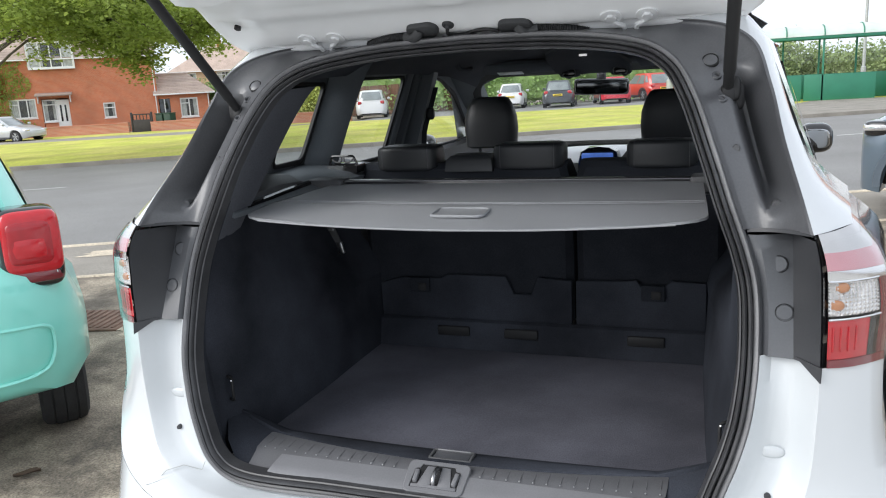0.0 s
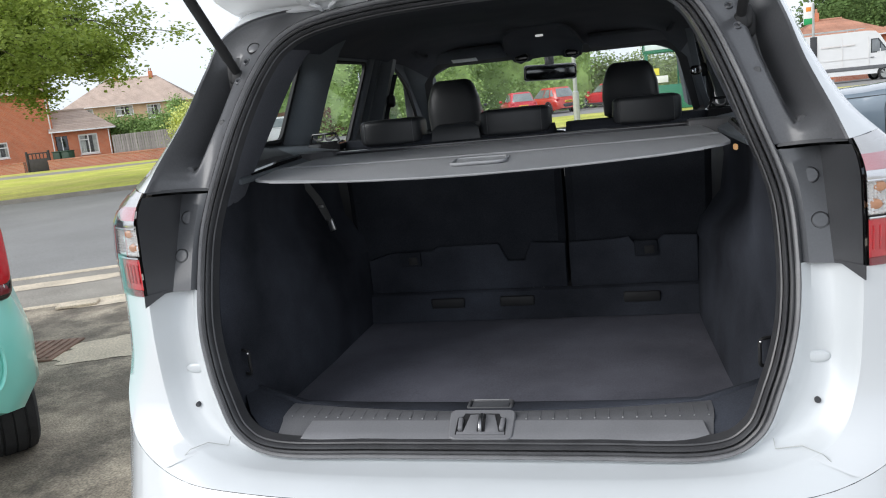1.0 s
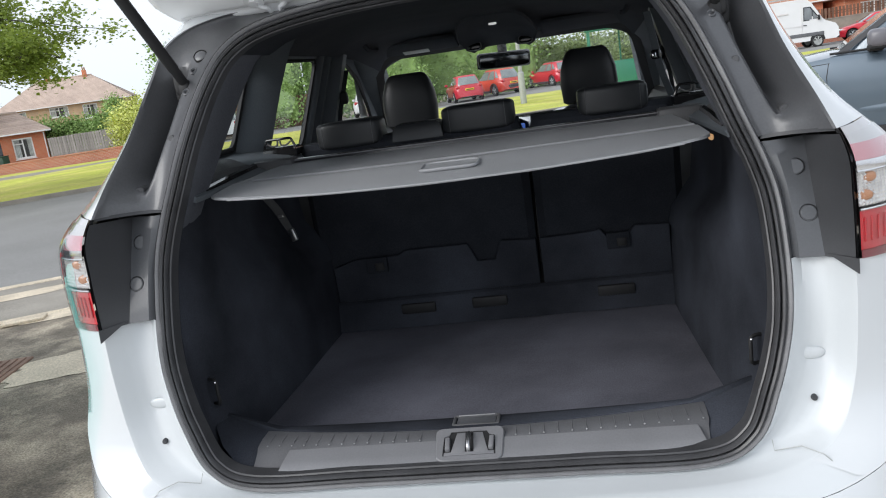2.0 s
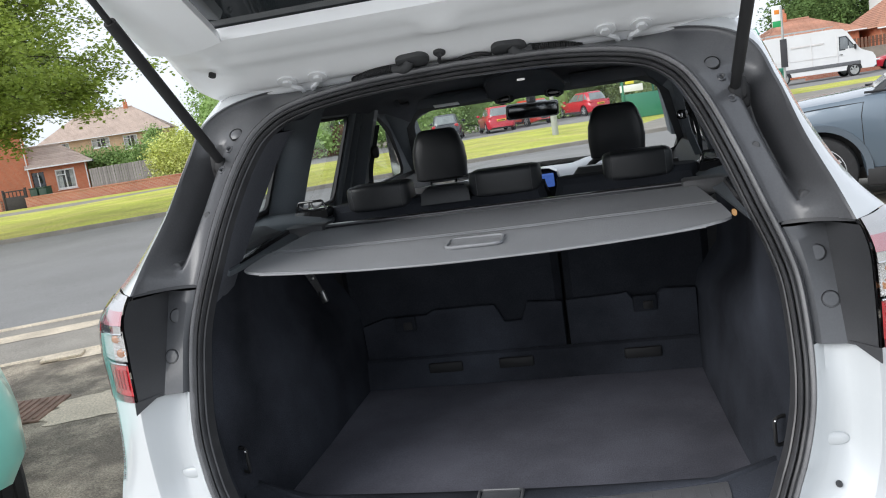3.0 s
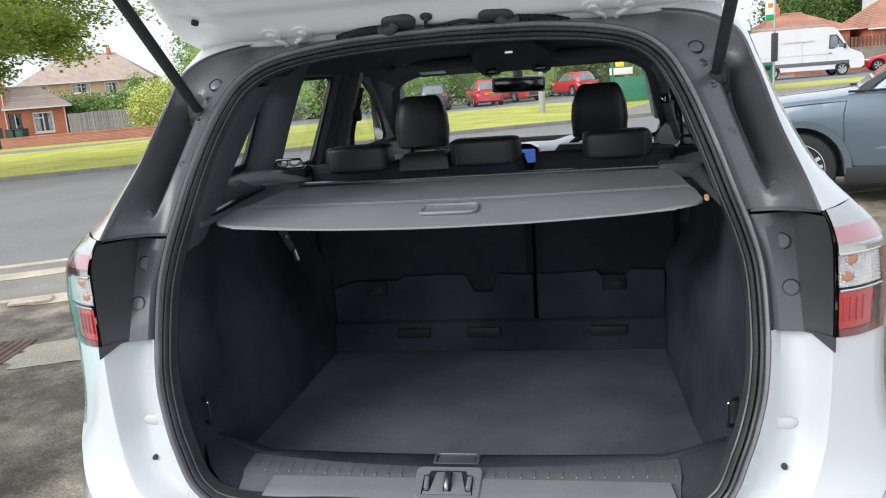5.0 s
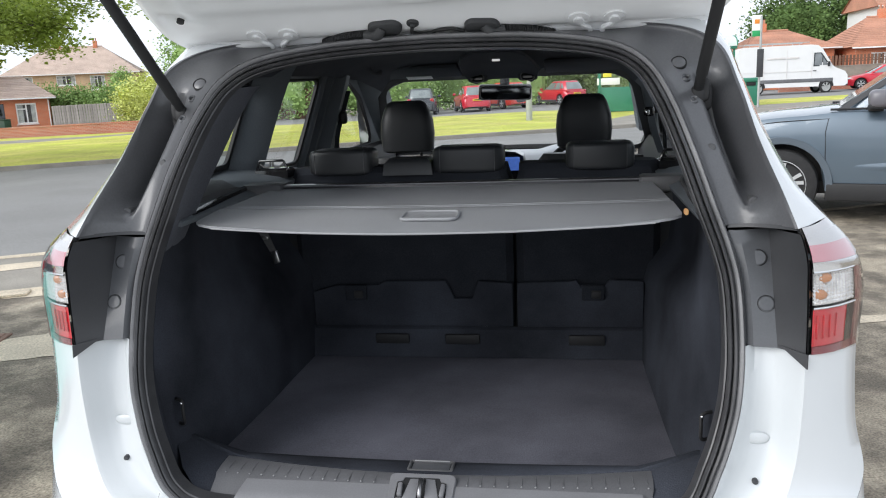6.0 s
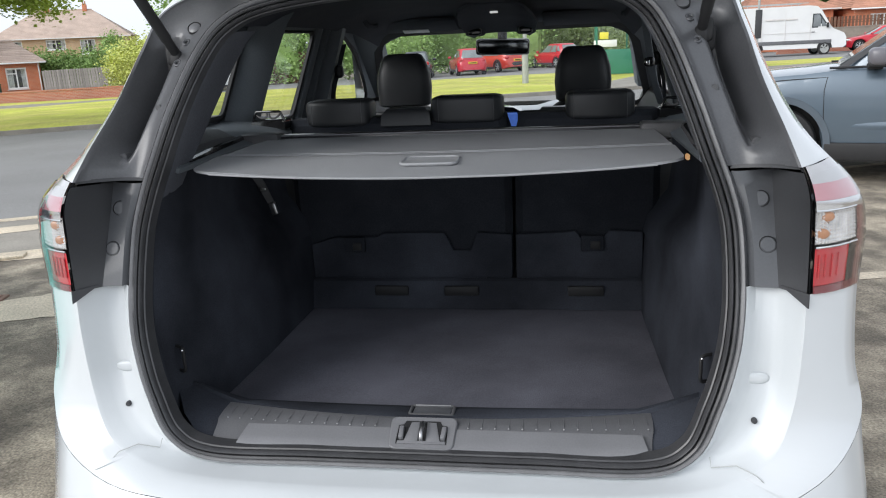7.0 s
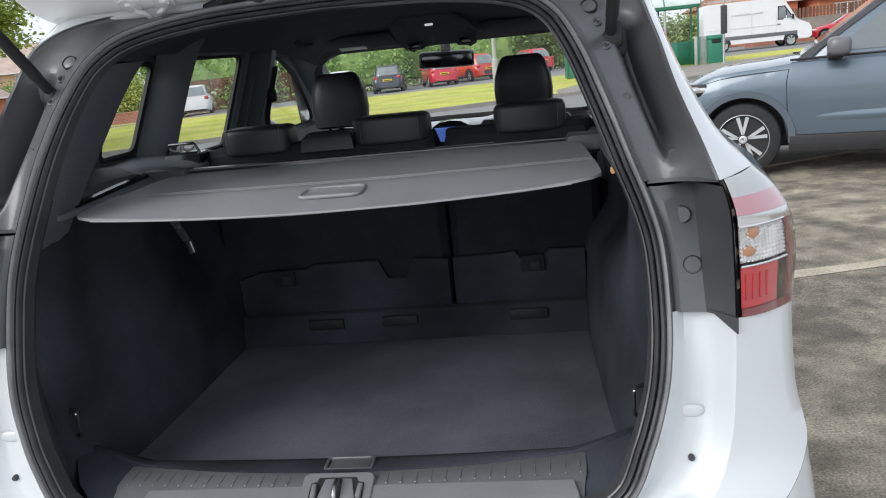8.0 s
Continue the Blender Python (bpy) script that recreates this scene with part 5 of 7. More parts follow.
for sgn in (1, -1):
    pod = part("map_lamp", pillow((sgn * .108, 2.13, 1.502), (.085, .075, .046), 4, (20, 10)), HEADLINER, con)
    part("lamp_face", pillow((sgn * .108, 2.094, 1.498), (.055, .012, .028), 4), GLOSSBLACK, pod)
    bm = bmesh.new()
    tube(bm, [(sgn * .108 + .029 * math.copysign(abs(math.cos(a)) ** .6, math.cos(a)), 2.091, 1.498 + .0155 * math.copysign(abs(math.sin(a)) ** .6, math.sin(a))) for a in span(0, 2 * math.pi, 24)], .0018, 5)
    part("lamp_rim", bm, SILLGREY, pod)
    bm = bmesh.new()
    add_box(bm, (sgn * .36, 2.09, 1.535), (.36, .16, .018), .008, pose(0, 0, 0, -14))
    vz = part("sun_visor", bm, HEADLINER, suv)
    if sgn < 0:
        part("visor_label", box((-.35, 2.045, 1.510), (.11, .045, .002), .0008, pose(0, 0, 0, -14)), UPVC, vz, "pale warning label on the visor")
    bm = bmesh.new()
    tube(bm, spline([(sgn * .505, 1.78, 1.555), (sgn * .495, 1.80, 1.535), (sgn * .495, 1.93, 1.535), (sgn * .505, 1.95, 1.555)], 12), .009, 8)
    part("grab_handle", bm, HEADLINER, suv)
    # broad C pillar trim
    bm = bmesh.new()
    rr = []
    for z, yr, xf, yf in ((1.20, .768, .628, .85), (1.286, .798, .604, .884), (1.36, .832, .586, .910), (1.43, .860, .566, .932), (1.493, .886, .545, .952), (1.53, .900, .530, .962), (1.57, .905, .50, .965)):
        xr = x_in(min(z, 1.53), yr) - .004 - max(0, z - 1.53) * 1.2
        A, B = Vector((xr, yr, z)), Vector((xf, yf, z))
        row = [A, A.lerp(B, .35) + Vector((.004, -.008, 0)), A.lerp(B, .75) + Vector((.002, -.010, 0)), B, B + Vector((.012, .018, 0)), Vector((x_in(min(z, 1.53), 1.02) - .003 - max(0, z - 1.53) * 1.2, yf + .12, z))]
        rr.append([(sgn * p.x, p.y, p.z) for p in row])
    loft(bm, rr)
    part("c_pillar_trim", bm, TRIM, suv)
    # B pillar: rear door frame, pillar trim and the black gaps between them
    for nm, y0, y1, dep, mt in (("door_frame", 1.470, 1.522, .016, TRIM), ("door_gap", 1.522, 1.540, .006, BLACK), ("door_frame", 1.540, 1.592, .026, TRIM), ("door_gap", 1.592, 1.612, .010, BLACK), ("b_pillar_trim", 1.612, 1.712, .062, TRIM)):
        bm = bmesh.new()
        rr = []
        for z in span(1.20, 1.53, 6) + [1.57]:
            sh = .07 * (z - 1.265) / .25 if nm != "b_pillar_trim" else .04 * (z - 1.265) / .25
            x = x_in(min(z, 1.53), 1.5) - .002 - max(0, z - 1.53) * 1.2
            w = y1 - y0
            rr.append([(sgn * (x - dep * k), y0 + sh + w * u, z) for u, k in ((0, 0), (.06, .6), (.25, 1), (.75, 1), (.94, .6), (1, 0))])
        loft(bm, rr)
        part(nm, bm, mt, suv)
    bm = bmesh.new()
    rr = []
    for k in span(0, 1, 10):
        y, z = 2.08 + .74 * k, 1.54 - .33 * k
        x = side_x(z, y) - .015
        rr.append([(sgn * x, y - .05, z - .01), (sgn * (x - .050), y - .035, z - .012), (sgn * (x - .098), y - .01, z - .006), (sgn * (x - .112), y + .03, z + .012), (sgn * (x - .085), y + .075, z + .022), (sgn * x, y + .10, z + .02)])
    loft(bm, rr)
    part("a_pillar_trim", bm, TRIM, suv)
    # front belt hanging at the B pillar
    bm = bmesh.new()
    bp = spline([(sgn * .574, 1.70, 1.47), (sgn * .600, 1.688, 1.38), (sgn * .626, 1.675, 1.28), (sgn * .63, 1.67, 1.12)], 12)
    loft(bm, [[p + Vector((-sgn * .004, .020, 0)) for p in bp], [p + Vector((sgn * .004, -.012, 0)) for p in bp]])
    solid(bm, .002)
    fb = part("front_seat_belt", bm, CLOTH, suv, "black webbing front seat belt")
    part("belt_anchor", pillow((sgn * .596, 1.690, 1.368), (.030, .035, .05), 3), BLACK, fb)
    bm = bmesh.new()
    loft(bm, [[(sgn * x, y, z) for x, z in ((.705, 1.202), (.675, 1.19), (.64, 1.10), (.66, .8), (.64, .4))] for y in (.95, 1.6, 2.4, 2.9)])
    part("door_lining", bm, BLACK, suv)
bm = bmesh.new()
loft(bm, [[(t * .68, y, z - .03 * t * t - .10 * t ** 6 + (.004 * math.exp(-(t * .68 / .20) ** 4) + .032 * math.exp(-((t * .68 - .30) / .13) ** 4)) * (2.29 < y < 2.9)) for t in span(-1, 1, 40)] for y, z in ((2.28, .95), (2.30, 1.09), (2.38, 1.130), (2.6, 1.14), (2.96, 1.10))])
# pale base colour stands in for the sky mirrored on a dark dash
part("dashboard", bm, mat("dash_sky_sheen", (0.50, 0.51, 0.53), 0.3, var=0.08, scale=8), suv, "dark dashboard, its sky sheen put into a pale base colour")
bm = bmesh.new()
loft(bm, [[(x * k * .82 - .008, y, z) for x, z in [(-.118, 1.02), (-.116, 1.10), (-.100, 1.145), (-.06, 1.163), (0, 1.168), (.06, 1.163), (.100, 1.145), (.116, 1.10), (.118, 1.02)]] for k, y in ((.86, 2.262), (.95, 2.252), (1.0, 2.262), (1.0, 2.34))])
bm.faces.new([v for v in bm.verts][:9])
part("screen_pod", bm, GLOSSBLACK, suv, "black arched pod round the centre screen")
for sgn in (1, -1):
    pv = part("air_vent", box((sgn * .155, 2.262, 1.075), (.045, .03, .085), .008), GLOSSBLACK, suv)
    for k in range(4):
        part("vane", box((sgn * .155, 2.243, 1.045 + .02 * k), (.038, .008, .004), .001), SILLGREY, pv)
part("centre_screen", box((-.012, 2.246, 1.110), (.140, .02, .062), .006, pose(0, 0, 0, 12)), SCREEN, suv, "lit blue centre screen")
bm = bmesh.new()
tube(bm, [(.345 + .18 * math.cos(a), 2.18 + .06 * math.sin(a), 1.03 + .17 * math.sin(a)) for a in span(0, 2 * math.pi, 36)], .014, 8)
part("steering_wheel", bm, BLACK, suv)
rm = part("rear_view_mirror", box((0, 0, 0), (.250, .03, .074), .014, None, 4), GLOSSBLACK, suv, "black rear-view mirror", m=pose(-.013, 2.405, 1.43, 5, 2, 13))
part("mirror_glass", box((0, -.017, 0), (.226, .003, .054), .001), DARKMIRROR, rm)
bm = bmesh.new()
tube(bm, [(.120 * math.copysign(abs(math.cos(a)) ** .28, math.cos(a)), -.0165, .0325 * math.copysign(abs(math.sin(a)) ** .45, math.sin(a))) for a in span(0, 2 * math.pi, 48)], .0022, 6)
part("mirror_rim", bm, RIM_GREY, rm)
part("mirror_stem", (lambda q: (tube(q, [(0, .01, .02), (0, .02, .045), (0, .03, .08)], .022, 10), q)[1])(bmesh.new()), BLACK, rm)
bm = bmesh.new()
add_box(bm, (0, 1.8, .34), (1.3, 2.4, .03))
part("cabin_floor", bm, BLACK, suv)
bm = bmesh.new()
add_box(bm, (0, 2.62, .75), (1.36, .04, .7))
part("bulkhead", bm, BLACK, suv)
bm = bmesh.new()
add_box(bm, (0, .45, .62), (1.2, .98, .03))
part("boot_pan", bm, BLACK, suv)


# ---- other vehicles ----
def wheel_part(parent, x, y, r, w, out, rim_mat=ALLOY, spokes=5, twin=True):
    """A wheel lying along y: tyre, rim dish and spokes; out is the outer side's sign."""
    q = bmesh.new()
    lathe(q, [(-w / 2, r * .66), (-w / 2 - .004, r * .84), (-w * .42, r * .965), (-w * .2, r), (w * .2, r), (w * .42, r * .965), (w / 2 + .004, r * .84), (w / 2, r * .66)], "y", 44, (x, y, r), False)
    wh = part("wheel", q, RUBBER, parent)
    q = bmesh.new()
    lathe(q, [(-w * .1, .0), (-w * .1, r * .6), (w * .46 * out, r * .64), (w * .52 * out, r * .69), (w * .40 * out, r * .70)], "y", 40, (x, y, r))
    part("rim", q, BLACK if twin else rim_mat, wh)
    q = bmesh.new()
    for k in range(spokes):
        a0 = 2 * math.pi * k / spokes + .3
        for o in ((-.20, .20) if twin else (0,)):
            p0 = Vector((math.cos(a0) * r * .14, 0, math.sin(a0) * r * .14))
            p1 = Vector((math.cos(a0 + o) * r * .66, 0, math.sin(a0 + o) * r * .66))
            d = (p1 - p0).normalized()
            sd = Vector((-d.z, 0, d.x)) * r * (.034 if twin else .09)
            base = Vector((x, y + out * w * .46, r))
            top = [base + p0 - sd, base + p0 + sd, base + p1 + sd * 1.5, base + p1 - sd * 1.5]
            vs = [q.verts.new(p) for p in top] + [q.verts.new(p - Vector((0, out * .03, 0))) for p in top]
            for f in ((0, 1, 2, 3), (0, 4, 5, 1), (1, 5, 6, 2), (2, 6, 7, 3), (3, 7, 4, 0)):
                q.faces.new([vs[i] for i in f])
    lathe(q, [(w * .36 * out, 0.0), (w * .50 * out, r * .07), (w * .46 * out, r * .11), (w * .3 * out, r * .12)], "y", 20, (x, y, r))
    lathe(q, [(w * .49 * out, r * .675), (w * .52 * out, r * .685), (w * .50 * out, r * .705), (w * .45 * out, r * .71)], "y", 44, (x, y, r), False)
    part("spokes", q, rim_mat, wh)
    return wh


def car(name, label, m, paint, L=4.2, W=.87, H=1.5, belt=.92, hood=.86, wb=(-1.28, 1.30), r=.32, ws=(.98, .22), rear=(-2.0, -1.28), group="", cladding=None, plate=True, tail=LENS_RED, glassm=GLASS_D, spokes=5, drop=.23):
    """A parked car: nose towards local +x. ws: windscreen base and top; rear: rear window base and top."""
    c = thing(name, label, "car", m, group)
    h = L / 2
    def top_of(x):
        e = min((h - abs(x)) / .45, 1)
        z = belt if x < ws[0] else belt - (belt - hood) * min((x - ws[0]) / .25, 1) - drop * max(0, (x - ws[0]) / (h - ws[0])) ** 2
        return z - (.10 * (1 - e) ** 2 if x > 0 else 0)
    # body with arches cut by the row of sections
    bm = bmesh.new()
    st = [-h, -h + .03, -h + .12, -h + .3, wb[0] - .45, wb[0] - .2, wb[0], wb[0] + .2, wb[0] + .45, 0, wb[1] - .45, wb[1] - .2, wb[1], wb[1] + .2, wb[1] + .45, h - .3, h - .12, h - .03, h]
    st = sorted(set(round(s, 3) for s in st + [wx + k * .07 for wx in wb for k in range(-6, 7) if abs(wx + k * .07) < h - .04]))
    rings = []
    for x in st:
        e = min((h - abs(x)) / .45, 1)
        w = W * (.80 + .20 * math.sqrt(max(0, 1 - (1 - e) ** 2)))
        zt = top_of(x)
        arch = 0
        for wx in wb:
            d = abs(x - wx)
            if d < r + .08:
                arch = math.sqrt(max(0, (r + .07) ** 2 - d * d))
        zb = max(.20 + .06 * (1 - e), r + arch - .02 if arch else 0)
        zb = min(zb, zt - .15)
        half = [(w * .55, zb), (w * .93, zb), (w, zb + (max(.80, zb + .05) - zb) * .45), (w, min(max(.80, zb + .05), zt - .12)), (w * .985, zt - .08), (w * .94, zt - .015), (w * .84, zt + .008), (0, zt + .03)]
        rings.append([(x, -a, b) for a, b in half] + [(x, a, b) for a, b in reversed(half[:-1])])
    loft(bm, rings, cap=True)
    part("body", bm, paint, c)
    part("floor_pan", box((0, 0, .30), (L * .82, W * 1.5, .12), .02), BLACK, c)
    for wx in wb:
        part("arch_liner", box((wx, 0, .52), (2 * r + .20, W * 1.42, .46), .03), BLACK, c)
    # greenhouse
    bw, rw, zb = W * .88, W * .70, belt
    gh = [[(ws[0], -bw * .96, zb), (ws[0], bw * .96, zb), (rear[0], bw * .90, zb + .02), (rear[0], -bw * .90, zb + .02)], [(ws[1], -rw, H - .03), (ws[1], rw, H - .03), (rear[1], rw * .88, H - .07), (rear[1], -rw * .88, H - .07)]]
    bm = bmesh.new()
    def side_pts(k):
        return [Vector(a).lerp(Vector(b), k) for a, b in zip(gh[0], gh[1])]
    ringsg = []
    for k in (0, .5, .9, 1.0):
        q = side_pts(k)
        ringsg.append(q)
    q = side_pts(1.0)
    cx = (ws[1] + rear[1]) / 2
    ringsg.append([Vector((cx + (p.x - cx) * .95, p.y * .90, H - .005)) for p in q])
    ringsg.append([Vector((cx + (p.x - cx) * .70, p.y * .60, H + .025)) for p in q])
    loft(bm, ringsg, closed=True, cap=True)
    bmesh.ops.bevel(bm, geom=[e for e in bm.edges if abs(e.verts[0].co.z - e.verts[1].co.z) > .05], offset=.15, segments=4, affect="EDGES", profile=.5)
    part("roof", bm, paint, c)
    def pane(nm, i, j, u0, u1, v0, v1, off=.006):
        A, B, C, D = Vector(gh[0][i]), Vector(gh[0][j]), Vector(gh[1][j]), Vector(gh[1][i])
        nrm = (B - A).cross(D - A).normalized()
        mid = (A + B + C + D) / 4
        if nrm.dot(mid - Vector((cx, 0, zb + .2))) < 0:
            nrm = -nrm
        g = bmesh.new()
        us, vvs = span(u0, u1, 4), span(v0, v1, 3)
        pts = [[(A.lerp(B, u)).lerp(D.lerp(C, u), v) + nrm * off for u in us] for v in vvs]
        loft(g, pts)
        solid(g, .006)
        return part(nm, g, glassm, c)
    pane("windscreen", 0, 1, .06, .94, .06, .93)
    pane("rear_window", 2, 3, .15, .85, .16, .88)
    for (i, j, f) in ((1, 2, 0), (3, 0, 1)):
        spl = (.08, .46, .49, .88) if f == 0 else (.12, .51, .54, .92)
        pane("side_window", i, j, spl[0], spl[1], .10, .88)
        pane("side_window", i, j, spl[2], spl[3], .10, .88)
    for wx in wb:
        for s in (-1, 1):
            wheel_part(c, wx, s * (W - .11), r, .21, s, spokes=spokes)
            if cladding:
                q = bmesh.new()
                loft(q, [[(wx + (r + k) * math.cos(a), s * (W + o), max(r + (r + k) * math.sin(a), .17)) for a in span(-.10, math.pi + .10, 24)] for k, o in ((.055, -.05), (.06, .008), (.12, .010), (.128, -.02))])
                part("arch_cladding", q, cladding, c)
    # lamps, bumper, plate
    for s in (-1, 1):
        part("tail_lamp", pillow((-h + .10, s * W * .76, belt - .10), (.16, .26, .20), 4), tail, c)
        part("head_lamp", pillow((h - .19, s * W * .76, top_of(h - .19) - .095), (.34, .40, .15) if cladding else (.30, .34, .12), 5), GLOSSBLACK if cladding else REFLECTOR, c)
        if cladding:
            part("lamp_unit", pillow((h - .165, s * W * .775, top_of(h - .19) - .085), (.32, .385, .085), 4), REFLECTOR, c)
        part("door_mirror", pillow((ws[0] - (.36 if cladding else .22), s * (W + .10), belt + (.11 if cladding else .08)), (.20, .22, .17), 3.4), MIRROR_CAP if cladding else paint, c)
        q = bmesh.new()
        add_box(q, (wb[0] + (wb[1] - wb[0]) / 2, s * (W - .012), .29), (wb[1] - wb[0] - 2 * r - .12, .05, .17 if cladding else .10), .02)
        part("sill", q, BLACK if cladding else CLAD, c)
    part("lower_bumper", pillow((-h + .12, 0, .36), (.30, W * 1.75, .22), 5), CLAD if cladding else BLACK, c)
    if plate:
        pl = part("number_plate", box((-h - .012, 0, .72), (.012, .52, .11), .002), PLATE, c)
        part("plate_bars", box((-h - .019, 0, .72), (.004, .40, .055), .001), BLACK, pl)
    return c


def at(x, y, turn, dz=0.0):
    return pose(x, y, gz(x, y) + dz, 0, 0, turn)


MIRROR_CAP = mat("grey_mirror_cap", (0.13, 0.125, 0.14), 0.4, var=0.06, scale=8, coat=0.3)
SLATE_ARCH = mat("slate_arch_trim", (0.085, 0.108, 0.132), 0.45, var=0.06, scale=4, coat=0.4)
# opaque glass with pale bluish reflections put into the base colour
GLASS_C = mat("car_glass_sheen", (0.12, 0.14, 0.142), 0.04, var=0.1, coat=1.0, spec=0.8)
# slate blue crossover across the bays, nose to the left
slate_car = car("crossover_car", "slate blue crossover with flared wheel arches", at(4.14, 7.0, 162), SLATE, L=4.42, W=.93, H=1.63, belt=1.05, hood=1.03, wb=(-1.09, 1.61), r=.345, ws=(1.16, .40), rear=(-1.95, -1.65), cladding=SLATE_ARCH, plate=False, drop=.10, glassm=GLASS_C)
for x in (1.22, .08):
    q = bmesh.new()
    tube(q, [(x - .03, .925, .36), (x, .932, .62), (x + .01, .926, .86), (x - .01, .912, .98)], .004, 6)
    part("door_gap", q, BLACK, slate_car)
for s in (1, -1):
    q = bmesh.new()
    a0, a1 = Vector((1.16, s * .93 * .88 * .96, 1.05)), Vector((.40, s * .93 * .70, 1.60))
    loft(q, [[p + Vector((0, s * .012, 0)), p + Vector((-.085, s * .014, 0))] for p in (a0, a0.lerp(a1, .5), a1)])
    solid(q, .006)
    part("pillar_trim", q, CLAD, slate_car)
    q = bmesh.new()
    tube(q, [(1.20, s * .83, 1.062), (.2, s * .83, 1.075), (-1.7, s * .81, 1.085)], .012, 6)
    part("belt_trim", q, BLACK, slate_car)
    part("mirror_arm", box((.83, s * .92, 1.075), (.13, .20, .055), .015), BLACK, slate_car)
    part("mirror_foot", box((.81, s * 1.02, 1.095), (.16, .20, .045), .015), BLACK, slate_car)
    # pressed ledge low on the doors
    q = bmesh.new()
    loft(q, [[(x, s * (.918 + o * math.sin(math.pi * (x + 1.0) / 2.1) ** .5), z + .03 * (1 - (x + 1.0) / 2.1)) for x in span(-1.0, 1.1, 24)] for z, o in ((.62, -.004), (.575, .012), (.545, .026), (.525, .030), (.50, .022), (.45, -.004))])
    part("door_ledge", q, SLATE, slate_car)
q = bmesh.new()
tube(q, spline([(2.12, .835, .835), (2.0, .876, .886), (1.75, .904, .944), (1.5, .904, .966), (1.20, .904, .980)], 18), .004, 6)
part("bonnet_gap", q, BLACK, slate_car)

MINTRED = mat("glossy_red_lens", (0.50, 0.010, 0.018), 0.16, var=0.08, scale=30, coat=0.35)
MINTRED_D = mat("deep_red_lens", (0.36, 0.009, 0.016), 0.2, var=0.08, scale=30, coat=0.3)
# mint hatchback next to the SUV, tail towards the camera
mint = thing("hatchback_car", "mint green small hatchback parked beside the SUV", "car", at(-3.81, 1.57, 50))
MW = .81
bm = bmesh.new()
rings = []
for y, w, zb, zt in ((-1.71, .55, .42, .80), (-1.69, .66, .38, .84), (-1.62, .76, .33, .88), (-1.50, .84, .30, .93), (-1.34, MW + .068, .285, .97), (-1.20, MW + .075, .35, .99), (-1.05, MW + .06, .62, .99), (-.80, MW + .03, .62, .98), (-.62, MW, .30, .97), (.0, MW, .24, .95), (.75, MW, .26, .93), (.95, MW, .60, .92), (1.25, MW, .60, .88), (1.45, .78, .28, .82), (1.65, .70, .30, .72), (1.72, .5, .38, .62)):
    w2 = min(w, MW)
    half = [(w * .6, zb), (w * .92, zb + .01), (w * .99, zb + .10), (w, (zb + zt) / 2 - .05), (w2 * .99, zt - .14), (w2 * .93, zt - .02), (w2 * .80, zt + .012), (0, zt + .03)]
    rings.append([(-a, y, b) for a, b in half] + [(a, y, b) for a, b in reversed(half[:-1])])
loft(bm, rings, cap=True)
part("body", bm, MINT, mint)
bm = bmesh.new()
rings = []
for k, z in ((0, .95), (.35, 1.12), (.7, 1.30), (.92, 1.42), (1.0, 1.455), (1.0, 1.47)):
    y0, y1 = -1.56 + .30 * k, 1.05 - .85 * k
    w = .755 - .17 * k
    s = 1.0 if z < 1.46 else .85
    rings.append([(x * w * s, y0 + (y1 - y0) * v, z) for x, v in ((-.9, 0), (.9, 0), (1, .05), (1, .95), (.9, 1), (-.9, 1), (-1, .95), (-1, .05))])
loft(bm, rings, closed=True, cap=True)
part("roof", bm, MINT, mint)
bm = bmesh.new()
loft(bm, [[(x * (.66 - .12 * k), -1.585 + .27 * k - .03 * (1 - x * x), .90 + .48 * k) for x in span(-1, 1, 10)] for k in span(0, 1, 5)])
solid(bm, .015)
part("tailgate_window", bm, GLASS_D, mint, "black glass tailgate")
bm = bmesh.new()
for s in (1, -1):
    g = bmesh.new()
    loft(g, [[(s * (.768 - .17 * k), y, .96 + .46 * k) for y in (-1.15 + .25 * k, -.1, .75 - .6 * k)] for k in (.05, .9)])
    part("side_window", g, GLASS_D, mint)
    lp = part("tail_lamp", pillow((s * .690, -1.555, .948), (.24, .20, .335), 5.5, (28, 18)), GLOSSBLACK, mint, "large red tail lamp with rounded corners")
    part("lens", pillow((s * .697, -1.572, .972), (.225, .19, .27), 5.5, (28, 18)), MINTRED, lp)
    part("lens_recess", pillow((s * .692, -1.596, .975), (.175, .16, .19), 6, (24, 16)), MINTRED_D, lp, "darker inner lens")
    part("lens_ridge", pillow((s * .690, -1.599, .955), (.16, .16, .11), 5), MINTRED, lp)
    part("lower_lens", pillow((s * .693, -1.562, .838), (.222, .19, .07), 5), LENS_DKRED, lp)
    part("reversing_lens", pillow((s * .738, -1.560, .842), (.115, .188, .045), 5), REFLECTOR, lp)
    for wy in (-1.10, 1.10):
        q = bmesh.new()
        lathe(q, [(-.100, .20), (-.102, .25), (-.088, .275), (-.055, .285), (-.052, .279), (-.046, .279), (-.043, .2865), (-.004, .287), (-.002, .280), (.002, .280), (.004, .287), (.043, .2865), (.046, .279), (.052, .279), (.055, .285), (.088, .275), (.102, .25), (.100, .20)], "x", 44, (s * .735, wy, .287), False)
        wh = part("wheel", q, RUBBER, mint)
        q = bmesh.new()
        lathe(q, [(.02 * s, 0), (.05 * s, .05), (.06 * s, .18), (.08 * s, .205)], "x", 30, (s * .745, wy, .287))
        part("rim", q, SILVER, wh)
del bm
bm = bmesh.new()
